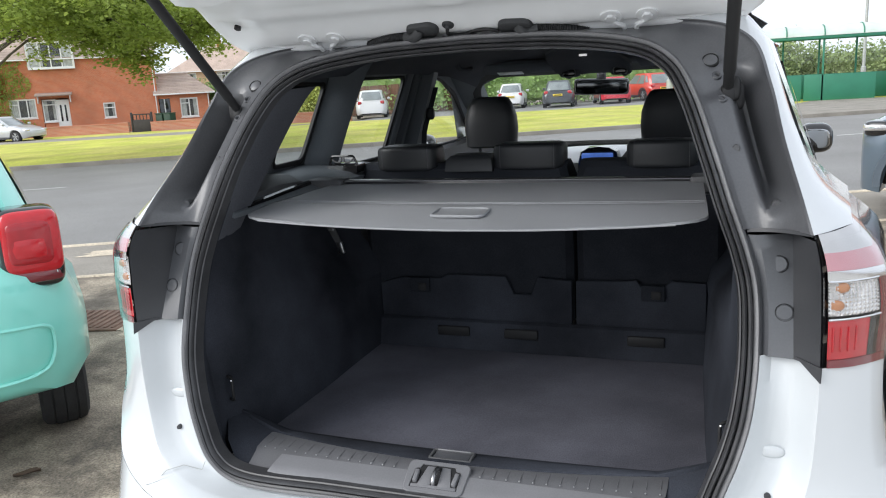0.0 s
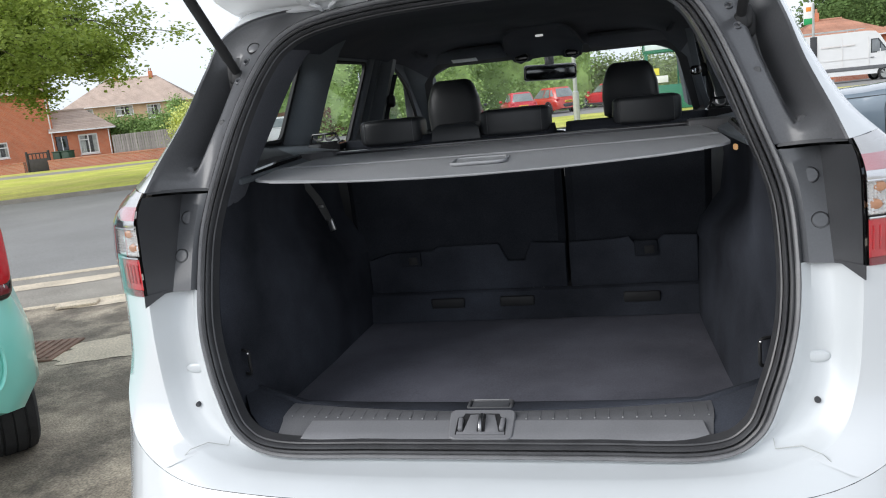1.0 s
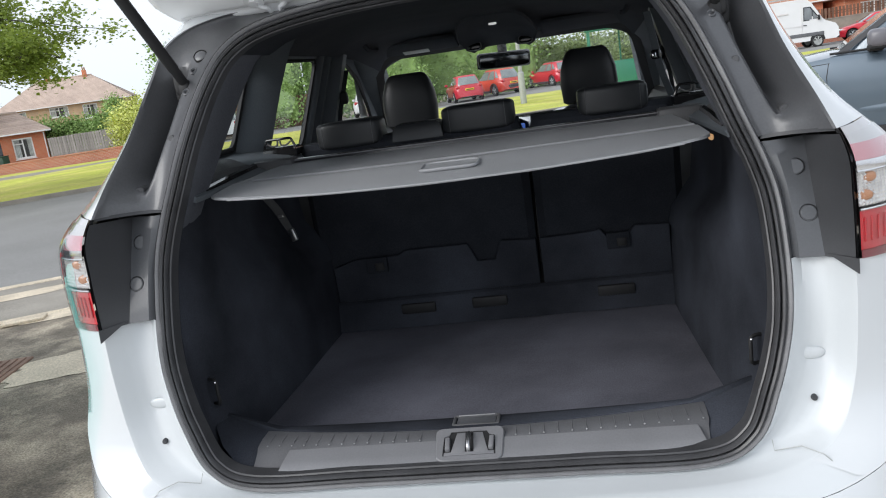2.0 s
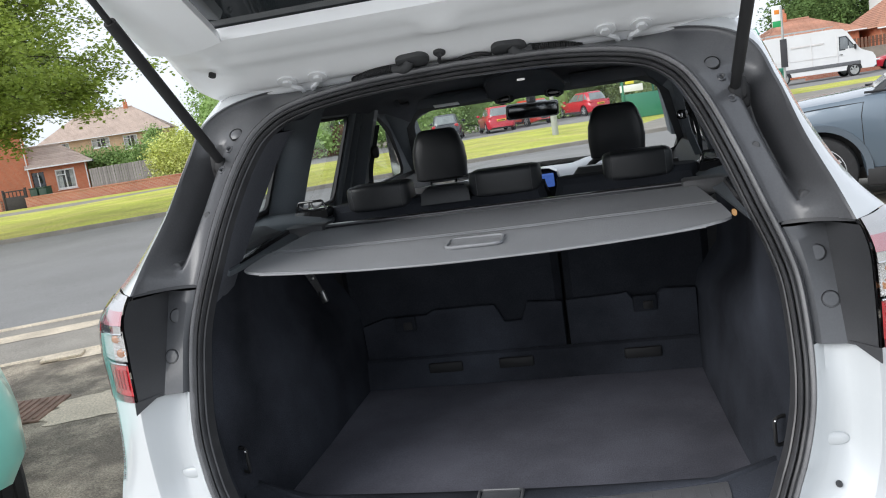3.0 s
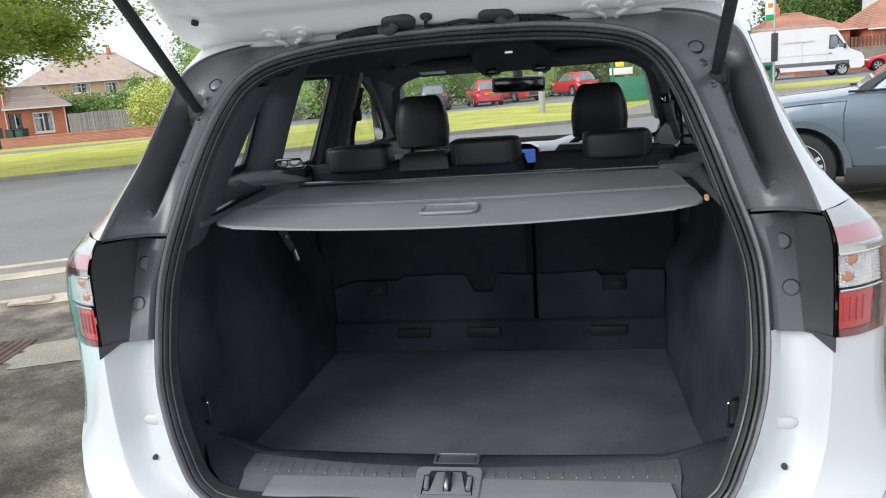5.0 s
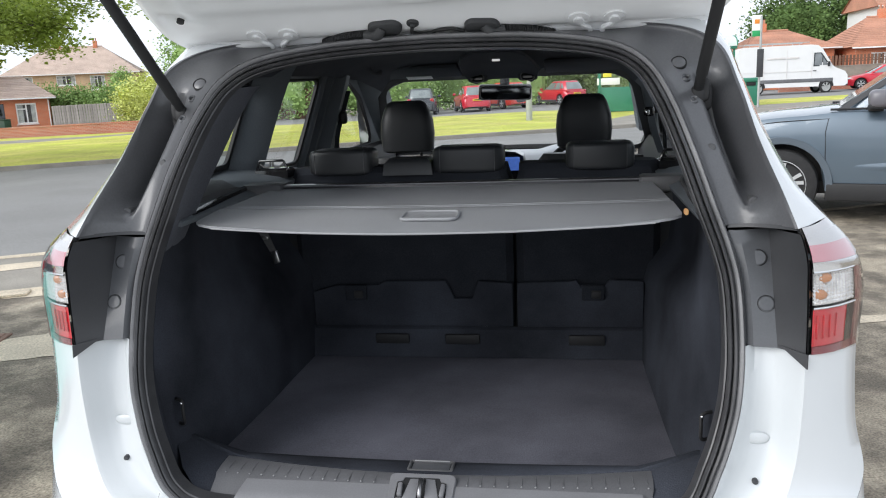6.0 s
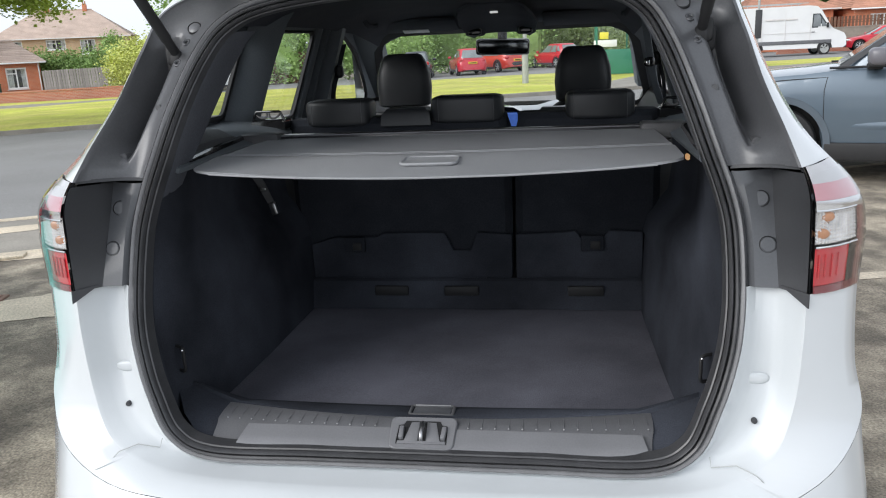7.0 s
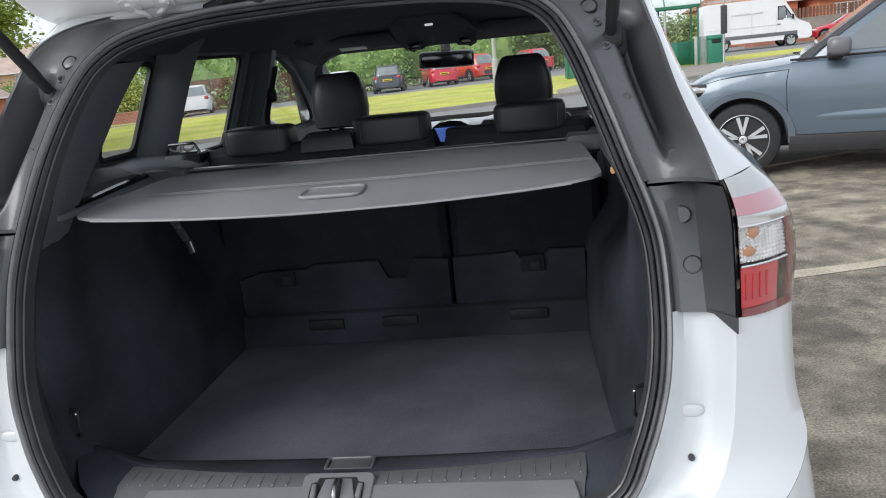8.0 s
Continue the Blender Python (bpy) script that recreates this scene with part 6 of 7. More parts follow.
tube(bm, spline([(.05, -1.714, .645), (.45, -1.712, .645), (.60, -1.70, .642), (.70, -1.668, .63), (.722, -1.655, .585), (.712, -1.662, .50), (.66, -1.688, .445), (.50, -1.712, .425), (.05, -1.714, .42)], 50), .009, 6)
part("bumper_crease", bm, MINT, mint)
part("underbody", box((0, .1, .30), (1.2, 2.6, .10), .02), BLACK, mint)

def road_car(name, label, m, paint, L=4.2, W=.87, H=1.5, belt=.92, hood=.86, wb=(-1.28, 1.30), r=.32, ws=(.98, .10), rear=(.19, .60), group="", cladding=None, plate=True):
    """A parked hatchback with rounded corners and wrap-round glass: nose towards local +x."""
    c = thing(name, label, "car", m, group)
    h = L / 2
    rear = (rear[0] - h, rear[1] - h)
    st = sorted(set(round(v, 3) for v in [-h, -h + .02, -h + .06, -h + .12, -h + .22, -h + .36, 0, h - .36, h - .22, h - .12, h - .05, h] + [wx + q * .08 for wx in wb for q in range(-6, 7) if abs(wx + q * .08) < h - .05]))
    rings = []
    for x in st:
        e = min((h - abs(x)) / .55, 1)
        w = W * (.66 + .34 * math.sqrt(max(0, 1 - (1 - e) ** 2)))
        zt = belt if x < ws[0] else belt - (belt - hood) * min((x - ws[0]) / .3, 1) - .20 * max(0, (x - ws[0]) / (h - ws[0])) ** 2
        zt -= .06 * (1 - e) ** 2
        arch = max([math.sqrt(max(0, (r + .07) ** 2 - (x - wx) ** 2)) for wx in wb])
        zb = max(.20 + .12 * (1 - e) ** 2, r + arch - .02 if arch else 0)
        zb = min(zb, zt - .16)
        zm = max(.58, zb + .04)
        half = [(w * .55, zb), (w * .92, zb), (w * .985, zb + (zm - zb) * .4), (w, zm), (w * .99, zm + (zt - zm) * .4), (w * .965, zm + (zt - zm) * .72), (w * .92, zt - .03), (w * .85, zt + .004), (w * .5, zt + .025), (0, zt + .03)]
        def px(z):
            return x + (.16 * max(0, (z - .60) / .4) ** 1.4 * (1 - e) if x < 0 else 0)
        rings.append([(px(b), -a, b) for a, b in half] + [(px(b), a, b) for a, b in reversed(half[:-1])])
    q = bmesh.new()
    loft(q, rings, cap=True)
    part("body", q, paint, c)
    part("floor_pan", box((0, 0, .30), (L * .82, W * 1.5, .12), .02), BLACK, c)
    for wx in wb:
        part("arch_liner", box((wx, 0, .50), (2 * r + .18, W * 1.42, .42), .03), BLACK, c)
        for sd in (-1, 1):
            wheel_part(c, wx, sd * (W - .11), r, .21, sd)
            if cladding:
                q = bmesh.new()
                loft(q, [[(wx + (r + o) * math.cos(a), sd * (W + d), max(r + (r + o) * math.sin(a), .17)) for a in span(-.10, math.pi + .10, 24)] for o, d in ((.055, -.05), (.06, .008), (.12, .010), (.128, -.02))])
                part("arch_cladding", q, cladding, c)
    # the greenhouse: a rounded box that leans in on all sides
    def edge(k):
        z = belt - .01 + (H - .055 - belt) * k
        lean = k + .10 * math.sin(math.pi * k)
        xf, xr = ws[0] + (ws[1] - ws[0]) * k, rear[0] + (rear[1] - rear[0]) * (2 * k - lean)
        hw = W * (.90 - .20 * k + .03 * math.sin(math.pi * k))
        return (xf + xr) / 2, (xf - xr) / 2, hw, z
    def taper(fx):
        return 1 - .10 * max(0, -fx) ** 2 - .06 * max(0, fx) ** 2
    def ring(k, s_=1.0, up=0.0):
        cx, hx, hw, z = edge(k)
        out = []
        for a in span(0, 2 * math.pi, 49)[:-1]:
            fx, fy = math.copysign(abs(math.cos(a)) ** .38, math.cos(a)), math.copysign(abs(math.sin(a)) ** .38, math.sin(a))
            out.append((cx + hx * fx * s_, hw * taper(fx) * fy * s_, z + up))
        return out
    q = bmesh.new()
    loft(q, [ring(k) for k in (0, .2, .4, .6, .8, .94, 1.0)] + [ring(1.0, s_, up) for s_, up in ((.975, .018), (.93, .032), (.84, .045), (.6, .053), (.25, .056))], closed=True, cap=True)
    part("roof", q, paint, c)
    def glaze(nm, a, b, k0, k1, end=0, side=0, skew=0.0):
        q = bmesh.new()
        rows = []
        for k in span(k0, k1, 5):
            cx, hx, hw, z = edge(k)
            row = []
            t = (k - k0) / (k1 - k0)
            for f in span(a + skew * t, b - (.05 * t if not end else .03 * t), 9):
                g = (1 - abs(f) ** 5.26) ** (1 / 5.26)
                fx, fy = (f, side * g) if side else (end * g, f)
                row.append((cx + (hx + .016 * (not side)) * fx, (hw * taper(fx) + .012 * bool(side)) * fy, z + .002 * (not side)))
            rows.append(row)
        loft(q, rows)
        solid(q, .004)
        return part(nm, q, GLASS_ROAD, c)
    glaze("windscreen", -.86, .86, .08, .93, end=1)
    glaze("rear_window", -.84, .84, .10, .92, end=-1)
    for sd in (-1, 1):
        glaze("side_window", -.02, .80, .10, .90, side=sd)
        glaze("side_window", -.52, -.06, .10, .90, side=sd)
        glaze("quarter_window", -.80, -.56, .22, .84, side=sd, skew=.10)
        part("tail_lamp", pillow((-h + .16, sd * W * .72, belt - .09), (.20, .24, .20), 3.2), LENS_RED, c)
        part("head_lamp", pillow((h - .20, sd * W * .72, hood - .20), (.34, .32, .13), 4), REFLECTOR, c)
        part("door_mirror", pillow((ws[0] - .30, sd * (W + .07), belt + .08), (.13, .20, .14), 3), paint, c)
        q = bmesh.new()
        add_box(q, ((wb[0] + wb[1]) / 2, sd * (W - .02), .27), (wb[1] - wb[0] - 2 * r - .12, .05, .12), .02)
        part("sill", q, CLAD, c)
        part("door_handle", pillow((-.32, sd * (W - .004), belt - .13), (.18, .03, .03), 3), paint, c)
    part("lower_bumper", pillow((-h + .17, 0, .31 if not cladding else .44), (.34, W * 1.36, .14 if not cladding else .34), 4), cladding or BLACK, c)
    part("tailgate_wiper", box((rear[0] + .10, .08, belt + .10), (.02, .30, .015), .004, pose(0, 0, 0, 0, 0, 0)), BLACK, c)
    if plate:
        pl = part("number_plate", box((-h + .022, 0, .70), (.05, .50, .11), .002), PLATE, c)
        part("plate_bars", box((-h - .006, 0, .70), (.004, .40, .05), .001), BLACK, pl)
    return c


# opaque glass, its base colour lightened for the sky it would mirror
GLASS_ROAD = mat("sky_sheen_car_glass", (0.17, 0.195, 0.195), 0.05, var=0.2, scale=2.5, coat=1.0, spec=0.8)
# parked cars along the service road
road_car("suv_car", "white SUV parked on the service road", at(-18.9, 41.4, 112), VANWHITE, L=4.4, W=.9, H=1.62, belt=1.0, hood=1.0, ws=(.95, .3), group="cars on the service road", plate=False)
road_car("hatchback_car", "small white hatchback parked on the service road", at(-11.2, 45.0, 100), VANWHITE, L=3.7, W=.82, H=1.47, group="cars on the service road", ws=(.85, .2), wb=(-1.15, 1.2))
road_car("hatchback_car", "dark grey hatchback with a yellow rear plate", at(-7.9, 43.0, 97), DARKPAINT, L=4.1, W=.88, H=1.5, group="cars on the service road")
road_car("hatchback_car", "bright red hatchback with a yellow rear plate", at(-5.2, 44.3, 106), REDPAINT, L=4.0, W=.86, H=1.5, group="cars on the service road")
road_car("crossover_car", "orange-red crossover parked in the row", at(-3.6, 46.9, 127), ORANGERED, L=4.3, W=.9, H=1.58, group="cars on the service road", cladding=CLAD)
road_car("hatchback_car", "red hatchback parked behind the crossover", at(-.15, 50.4, 124), REDPAINT, L=4.1, W=.87, H=1.5, group="cars on the service road")
road_car("hatchback_car", "silver hatchback parked before the red brick house", at(-36.9, 31.6, 4), SILVER, L=4.1, W=.87, H=1.46, plate=False)
road_car("hatchback_car", "red car parked beside the brick wall", at(19.4, 50.4, 172), REDPAINT, L=4.2, W=.87, H=1.46, plate=False)

# white panel van, side on
van = thing("panel_van", "white high-roof panel van with grey side rub strip", "van", at(13.4, 48.4, 0) @ Matrix.Diagonal((.93, 1, 1.03, 1)))
bm = bmesh.new()
prof = [(-3.25, .45), (-3.28, 2.3), (-3.2, 2.62), (-2.9, 2.70), (1.0, 2.72), (1.5, 2.66), (1.75, 2.45), (2.35, 1.55), (2.5, 1.42), (3.1, 1.18), (3.25, .95), (3.28, .5), (3.1, .38), (-3.2, .40)]
rings = []
for y, ins in ((-1.0, .10), (-1.0, .0), (-.98, -.0), (.98, .0), (1.0, .1)):
    rings.append([(x * (1 - .01 * (ins > 0)), y * (1 - .12 * max(0, (z - 1.3) / 1.4)), z) for x, z in prof])
loft(bm, rings[1:4], closed=True, cap=True)
part("body", bm, VANWHITE, van)
g = prism([(1.22, 1.50), (1.24, 2.26), (1.66, 2.26), (2.16, 1.62), (2.2, 1.50)], .02, "y", -.965)
cw = part("cab_window", g, GLASS_D, van)
part("pane", prism([(1.28, 1.56), (1.30, 2.21), (1.60, 2.21), (1.72, 2.05), (1.72, 1.56)], .02, "y", -.979), VAN_GLASS, cw)
part("pane", prism([(1.78, 1.56), (1.78, 1.98), (2.08, 1.61), (2.10, 1.56)], .02, "y", -.979), VAN_GLASS, cw)
part("rub_strip", box((-.2, -1.0, .74), (5.2, .03, .20), .01), VAN_STRIP, van)
for x0, z0, z1 in ((1.12, .86, 2.40), (-.35, .86, 2.50), (-1.75, .86, 2.50)):
    q = bmesh.new()
    tube(q, [(x0, -1.001 + .12 * max(0, (z - 1.3) / 1.4), z) for z in (z0, 1.3, z1)], .012, 6)
    part("door_seam", q, GREYBAR, van)
part("side_crease", box((-1.0, -1.0, 1.26), (4.2, .012, .02), .004), GREYBAR, van)
part("door_handle", box((1.30, -1.012, 1.27), (.20, .03, .04), .01), BLACK, van)
part("front_bumper", box((3.15, 0, .55), (.35, 1.96, .36), .06), CLAD, van)
part("door_mirror", box((2.1, -1.08, 1.62), (.12, .16, .28), .04), BLACK, van)
for k, w in ((-1.0, 1.1), (.0, .7)):
    part("faded_lettering_bar", box((k, -.968, 2.02), (w, .012, .10), .004), GREYBAR, van)
q = bmesh.new()
loft(q, [[(1.80 + .53 * k, y * (.80 + .08 * (1 - k)), 2.42 - .80 * k) for y in span(-1, 1, 6)] for k in (0, 1)])
solid(q, .02)
part("windscreen", q, GLASS_D, van)
for wx in (-2.05, 2.02):
    for s in (-1, 1):
        wheel_part(van, wx, s * .90, .36, .24, s, GREYMETAL, 6, False)
        q = bmesh.new()
        loft(q, [[(wx + rr * math.cos(a), s * 1.008, .38 + rr * math.sin(a)) for a in span(0, math.pi, 20)] for rr in (.02, .44)])
        part("wheel_arch", q, BLACK, van)
bm = bmesh.new()
for y in (-.7, .7):
    tube(bm, [(-2.9, y, 2.86), (1.0, y, 2.86)], .025, 6)
for x in (-2.6, -1.2, .4):
    tube(bm, [(x, -.72, 2.86), (x, .72, 2.86)], .02, 6)
    for y in (-.7, .7):
        tube(bm, [(x, y, 2.68), (x, y, 2.86)], .015, 6)
part("roof_rack", bm, GREYMETAL, van)

# ---- buildings ----
def wall(w, h, holes, th=.25):
    """A wall along x, its outer face at y = 0, with openings right through it."""
    bm = bmesh.new()
    xs = sorted({0, w, *[a for q in holes for a in (q[0], q[2])]})
    zs = sorted({0, h, *[a for q in holes for a in (q[1], q[3])]})
    for x0, x1 in zip(xs, xs[1:]):
        for z0, z1 in zip(zs, zs[1:]):
            if not any(q[0] <= (x0 + x1) / 2 <= q[2] and q[1] <= (z0 + z1) / 2 <= q[3] for q in holes):
                add_box(bm, ((x0 + x1) / 2, th / 2, (z0 + z1) / 2), (x1 - x0, th, z1 - z0))
    bmesh.ops.remove_doubles(bm, verts=bm.verts[:], dist=.0005)
    return bm


def window(parent, x0, z0, x1, z1, y, lights=2, sill=True):
    f = bmesh.new()
    t = .10
    add_box(f, ((x0 + x1) / 2, y, z0 + t / 2), (x1 - x0, .07, t), .006)
    add_box(f, ((x0 + x1) / 2, y, z1 - t / 2), (x1 - x0, .07, t), .006)
    for k in range(lights + 1):
        add_box(f, (x0 + t / 2 + (x1 - x0 - t) * k / lights, y, (z0 + z1) / 2), (t, .066, z1 - z0), .006)
    if z1 - z0 > .7:
        add_box(f, (x0 + (x1 - x0) / lights / 2, y, z1 - .36), ((x1 - x0) / lights, .06, .07), .005)
    wf = part("window", f, UPVC, parent)
    pn = part("pane", box(((x0 + x1) / 2, y + .01, (z0 + z1) / 2), (x1 - x0 - .04, .008, z1 - z0 - .04)), GLASS, wf)
    pn.visible_shadow = False
    for side in (0, 1):
        cw = (x1 - x0) * (.30 if side == 0 else .24)
        xa = x0 + .06 if side == 0 else x1 - .06 - cw
        q = bmesh.new()
        loft(q, [[(xa + cw * k, y + .07 + .018 * math.sin(k * 26), z) for k in span(0, 1, 24)] for z in (z0 + .03, z1 - .03)])
        part("curtain", q, CURTAIN, wf)
    # dark board close behind the curtains stands in for the room's shade
    part("room_shade_board", box(((x0 + x1) / 2, y + .20, (z0 + z1) / 2), (x1 - x0, .02, z1 - z0)), WINDOWROOM, wf)
    if sill:
        part("sill", box(((x0 + x1) / 2, y - .06, z0 - .03), (x1 - x0 + .12, .16, .05), .01), UPVC, wf)
    return wf


def roof(parent, x0, x1, y0, y1, ze, zr, hip=0.0, material=TILE, courses=18, ridge=.5, left=None):
    """A pitched roof of stepped tile courses, ridge along x; hip draws the ridge in at the ends."""
    bm = bmesh.new()
    ym = y0 + (y1 - y0) * ridge
    left = hip if left is None else left
    courses_made = []
    for side in (0, 1):
        for k in range(courses):
            a, b = k / courses, (k + 1.12) / courses
            ya, yb = (y0 + (ym - y0) * a, y0 + (ym - y0) * b) if side == 0 else (y1 + (ym - y1) * a, y1 + (ym - y1) * b)
            za, zb2 = ze + (zr - ze) * a + .03, ze + (zr - ze) * b
            xa0, xa1, xb0, xb1 = x0 + left * a, x1 - hip * a, x0 + left * min(b, 1), x1 - hip * min(b, 1)
            v = [bm.verts.new(p) for p in ((xa0, ya, za), (xa1, ya, za), (xb1, yb, zb2 + .004), (xb0, yb, zb2 + .004), (xa0, ya, za - .04), (xa1, ya, za - .04))]
            bm.faces.new(v[:4]), bm.faces.new((v[0], v[4], v[5], v[1]))
            courses_made.append(bm)
            bm = bmesh.new()
    if hip:
        for xs, sg in ((x0, 1), (x1, -1)) if left else ((x1, -1),):
            for k in range(courses):
                a, b = k / courses, (k + 1.1) / courses
                xa, xb = xs + sg * hip * a, xs + sg * hip * min(b, 1)
                za, zb2 = ze + (zr - ze) * a + .03, ze + (zr - ze) * min(b, 1)
                v = [bm.verts.new(p) for p in ((xa, y0 + (ym - y0) * a, za), (xa, y1 + (ym - y1) * a, za), (xb, y1 + (ym - y1) * min(b, 1), zb2), (xb, y0 + (ym - y0) * min(b, 1), zb2))]
                bm.faces.new(v)
                courses_made.append(bm)
                bm = bmesh.new()
    bm.free()
    bm = bmesh.new()
    bm.faces.new([bm.verts.new(p) for p in ((x0, y0, ze - .02), (x1, y0, ze - .02), (x1, y1, ze - .02), (x0, y1, ze - .02))])
    if not hip:
        for xs in (x0 + .15, x1 - .15):
            bm.faces.new([bm.verts.new(p) for p in ((xs, y0, ze), (xs, y1, ze), (xs, ym, zr))])
    rf = part("roof", bm, material, parent, smooth=False)
    for cm in courses_made:
        part("tile_course", cm, material, rf, smooth=False)
    q = bmesh.new()
    tube(q, [(x0 + left, ym, zr + .02), (x1 - hip, ym, zr + .02)], .10, 8)
    part("ridge_tiles", q, material, rf)
    for y in (y0, y1):
        part("gutter", box(((x0 + x1) / 2, y - .02 if y == y0 else y + .02, ze - .05), (x1 - x0, .10, .09), .02), UPVC, rf)
    return rf


def chimney(parent, x, y, z, h=1.1):
    ch = part("chimney", box((x, y, z + h / 2), (.55, .5, h), .01), BRICK, parent)
    for o in (-.13, .13):
        q = bmesh.new()
        lathe(q, [(0, .09), (.3, .08), (.32, .10)], "z", 12, (x + o, y, z + h))
        part("pot", q, TILE_R, ch)


house = thing("brick_house", "two-storey orange-red brick house with brown tiled roof", "house", pose(-35.1, 42.25, -.62, 0, 0, 40) @ Matrix.Diagonal((.70, .70, .955, 1)) @ pose(-17.1, 0, 0))
x_off = 52.5
hw = lambda x: x + x_off
part("front_wall", wall(17.1, 5.15, [(hw(-48.2), 1.25, hw(-46.0), 2.55), (hw(-45.55), .0, hw(-43.25), 2.5), (hw(-40.35), 1.0, hw(-39.3), 2.05)]), BRICK, house)
for x in (.125, 17.1 - .125):
    part("side_wall", box((x, 4.2, 2.55), (.24, 7.9, 5.1)), BRICK, house)
part("back_wall", box((8.55, 8.1, 2.55), (17.0, .25, 5.1)), BRICK, house)
roof(house, -.3, 17.3, -.35, 8.6, 5.12, 8.5, 0, TILE, 20)
dm = part("dormer", wall(3.9, 1.9, [(.08, .06, 3.82, 1.80)], .2), UPVC, house, m=pose(hw(-46.15), -.46, 4.42))
for x in (.04, 3.86):
    part("dormer_cheek", box((x, 1.2, .95), (.08, 2.0, 1.88)), TILE, dm)
part("dormer_roof", box((1.95, 1.15, 1.95), (4.2, 2.5, .12), .03), TILE, dm)
window(house, hw(-46.07), 4.48, hw(-42.33), 6.22, -.36, 4, False)
window(house, hw(-48.2), 1.25, hw(-46.0), 2.55, .08, 3)
window(house, hw(-40.35), 1.0, hw(-39.3), 2.05, .08, 1)
window(house, hw(-45.5), .95, hw(-44.35), 2.45, .08, 1)
part("panel", box((hw(-44.92), .12, .47), (1.15, .12, .94)), BRICK, house)
fd = part("front_door", box((hw(-43.8), .10, 1.2), (1.08, .07, 2.4), .01), UPVC, house, "white front door with two tall panes")
for o in (-.2, .2):
    part("door_pane", box((hw(-43.8) + o, .055, 1.5), (.16, .02, 1.1), .01), GLASS_D, fd)
cp = part("porch_canopy", box((hw(-44.4), -.45, 2.78), (3.1, 1.0, .10), .02, pose(0, 0, 0, 8)), TILE, house)
for o in (-1.35, 1.35):
    part("bracket", box((hw(-44.4) + o, -.35, 2.45), (.08, .6, .5), .02), UPVC, cp)
q = bmesh.new()
tube(q, [(hw(-35.6), -.08, 5.05), (hw(-35.6), -.08, .0)], .05, 8)
part("downpipe", q, UPVC, house)
chimney(house, hw(-36.1), 4.2, 7.9)
bm = bmesh.new()
for k in range(4200):
    x, z = random.uniform(.5, hw(-46.2)), random.uniform(0, 5.0)
    if x > hw(-46.6) + 1.2 * noise.noise((z, 0, 0)) or (1.1 < z < 2.6 and x > hw(-48)):
        continue
    a = Vector((x, -.03 - random.random() * .18, z))
    u, v = Vector((random.uniform(-1, 1), random.uniform(-.4, .2), random.uniform(-1, 1))).normalized() * .12, Vector((random.uniform(-1, 1), random.uniform(-.6, 0), random.uniform(-1, 1))).normalized() * .10
    bm.faces.new([bm.verts.new(p) for p in (a, a + u, a + u + v, a + v)])
tagged(part("ivy", bm, LEAF, m=pose(-35.1, 42.25, -.62, 0, 0, 40) @ Matrix.Diagonal((.70, .70, .955, 1)) @ pose(-17.1, 0, 0)), "green ivy climbing the brick house wall", "ivy", kind="stuff")

annexe = thing("annexe", "single-storey red brick annexe with brown tiled hipped roof", "house", pose(-35.3, 42.2, -.58, 0, 0, 34) @ Matrix.Diagonal((.80, .80, 1.0, 1)))
part("front_wall", wall(4.35, 2.2, [(.25, .0, 1.15, 1.95), (1.95, .65, 3.4, 1.95)]), BRICK, annexe)
part("side_wall", box((4.22, 1.5, 1.1), (.24, 2.5, 2.2)), BRICK, annexe)
part("back_wall", box((2.2, 2.85, 1.1), (4.3, .24, 2.2)), BRICK, annexe)
roof(annexe, -.1, 4.9, -.4, 3.4, 2.28, 3.55, 2.2, TILE, 12, left=0)
window(annexe, 1.95, .65, 3.4, 1.95, .08, 2)
part("glazed_door", box((.70, .10, .98), (.88, .06, 1.94), .01), GLASS_D, annexe)
part("door_bars", box((.70, .06, .98), (.08, .04, 1.9)), UPVC, annexe)
q = bmesh.new()
tube(q, [(4.3, -.08, 2.15), (4.3, -.08, 0)], .045, 8)
part("downpipe", q, UPVC, annexe)
wb_ = thing("wheelie_bin", "dark green wheelie bin beside the annexe", "bin", pose(-33.9, 41.7, -.58))
part("body", box((0, 0, .50), (.55, .6, .95), .05), BIN_GREEN, wb_)
part("lid", box((0, -.02, 1.0), (.58, .66, .07), .03), BIN_GREEN, wb_)
wb2 = copy_thing(wb_, pose(-34.6, 41.75, -.58))

far_house = thing("semi_detached_house", "buff brick house with pale brown hipped roof", "house", pose(-44, 75, -.9, 0, 0, 23) @ Matrix.Diagonal((.76, .76, .97, 1)) @ pose(-16.6, 0, 0))
part("front_wall", wall(16.6, 5.1, [(6.3, 3.9, 8.7, 4.95), (10.5, 3.35, 12.4, 4.85), (1.4, 3.9, 3.4, 4.9)]), BRICK_B, far_house)
part("side_wall", box((16.4, 4.5, 2.55), (.25, 8.5, 5.1)), BRICK_B, far_house)
part("side_wall", box((.15, 4.5, 2.55), (.25, 8.5, 5.1)), BRICK_B, far_house)
part("back_wall", box((8.3, 8.8, 2.55), (16.5, .25, 5.1)), BRICK_B, far_house)
TILE_P = mat("pale_roof_tile", (0.50, 0.39, 0.325), 0.9, var=0.12, scale=0.8, fine=0.12, fine_scale=10)
roof(far_house, -.5, 17.1, -.5, 9.4, 5.1, 8.0, 5.2, TILE_P, 22)
for a, b, c_, d in ((6.3, 3.9, 8.7, 4.95), (10.5, 3.35, 12.4, 4.85), (1.4, 3.9, 3.4, 4.9)):
    window(far_house, a, b, c_, d, .08, 2)
chimney(far_house, 6.2, 4.4, 7.6, 1.0)
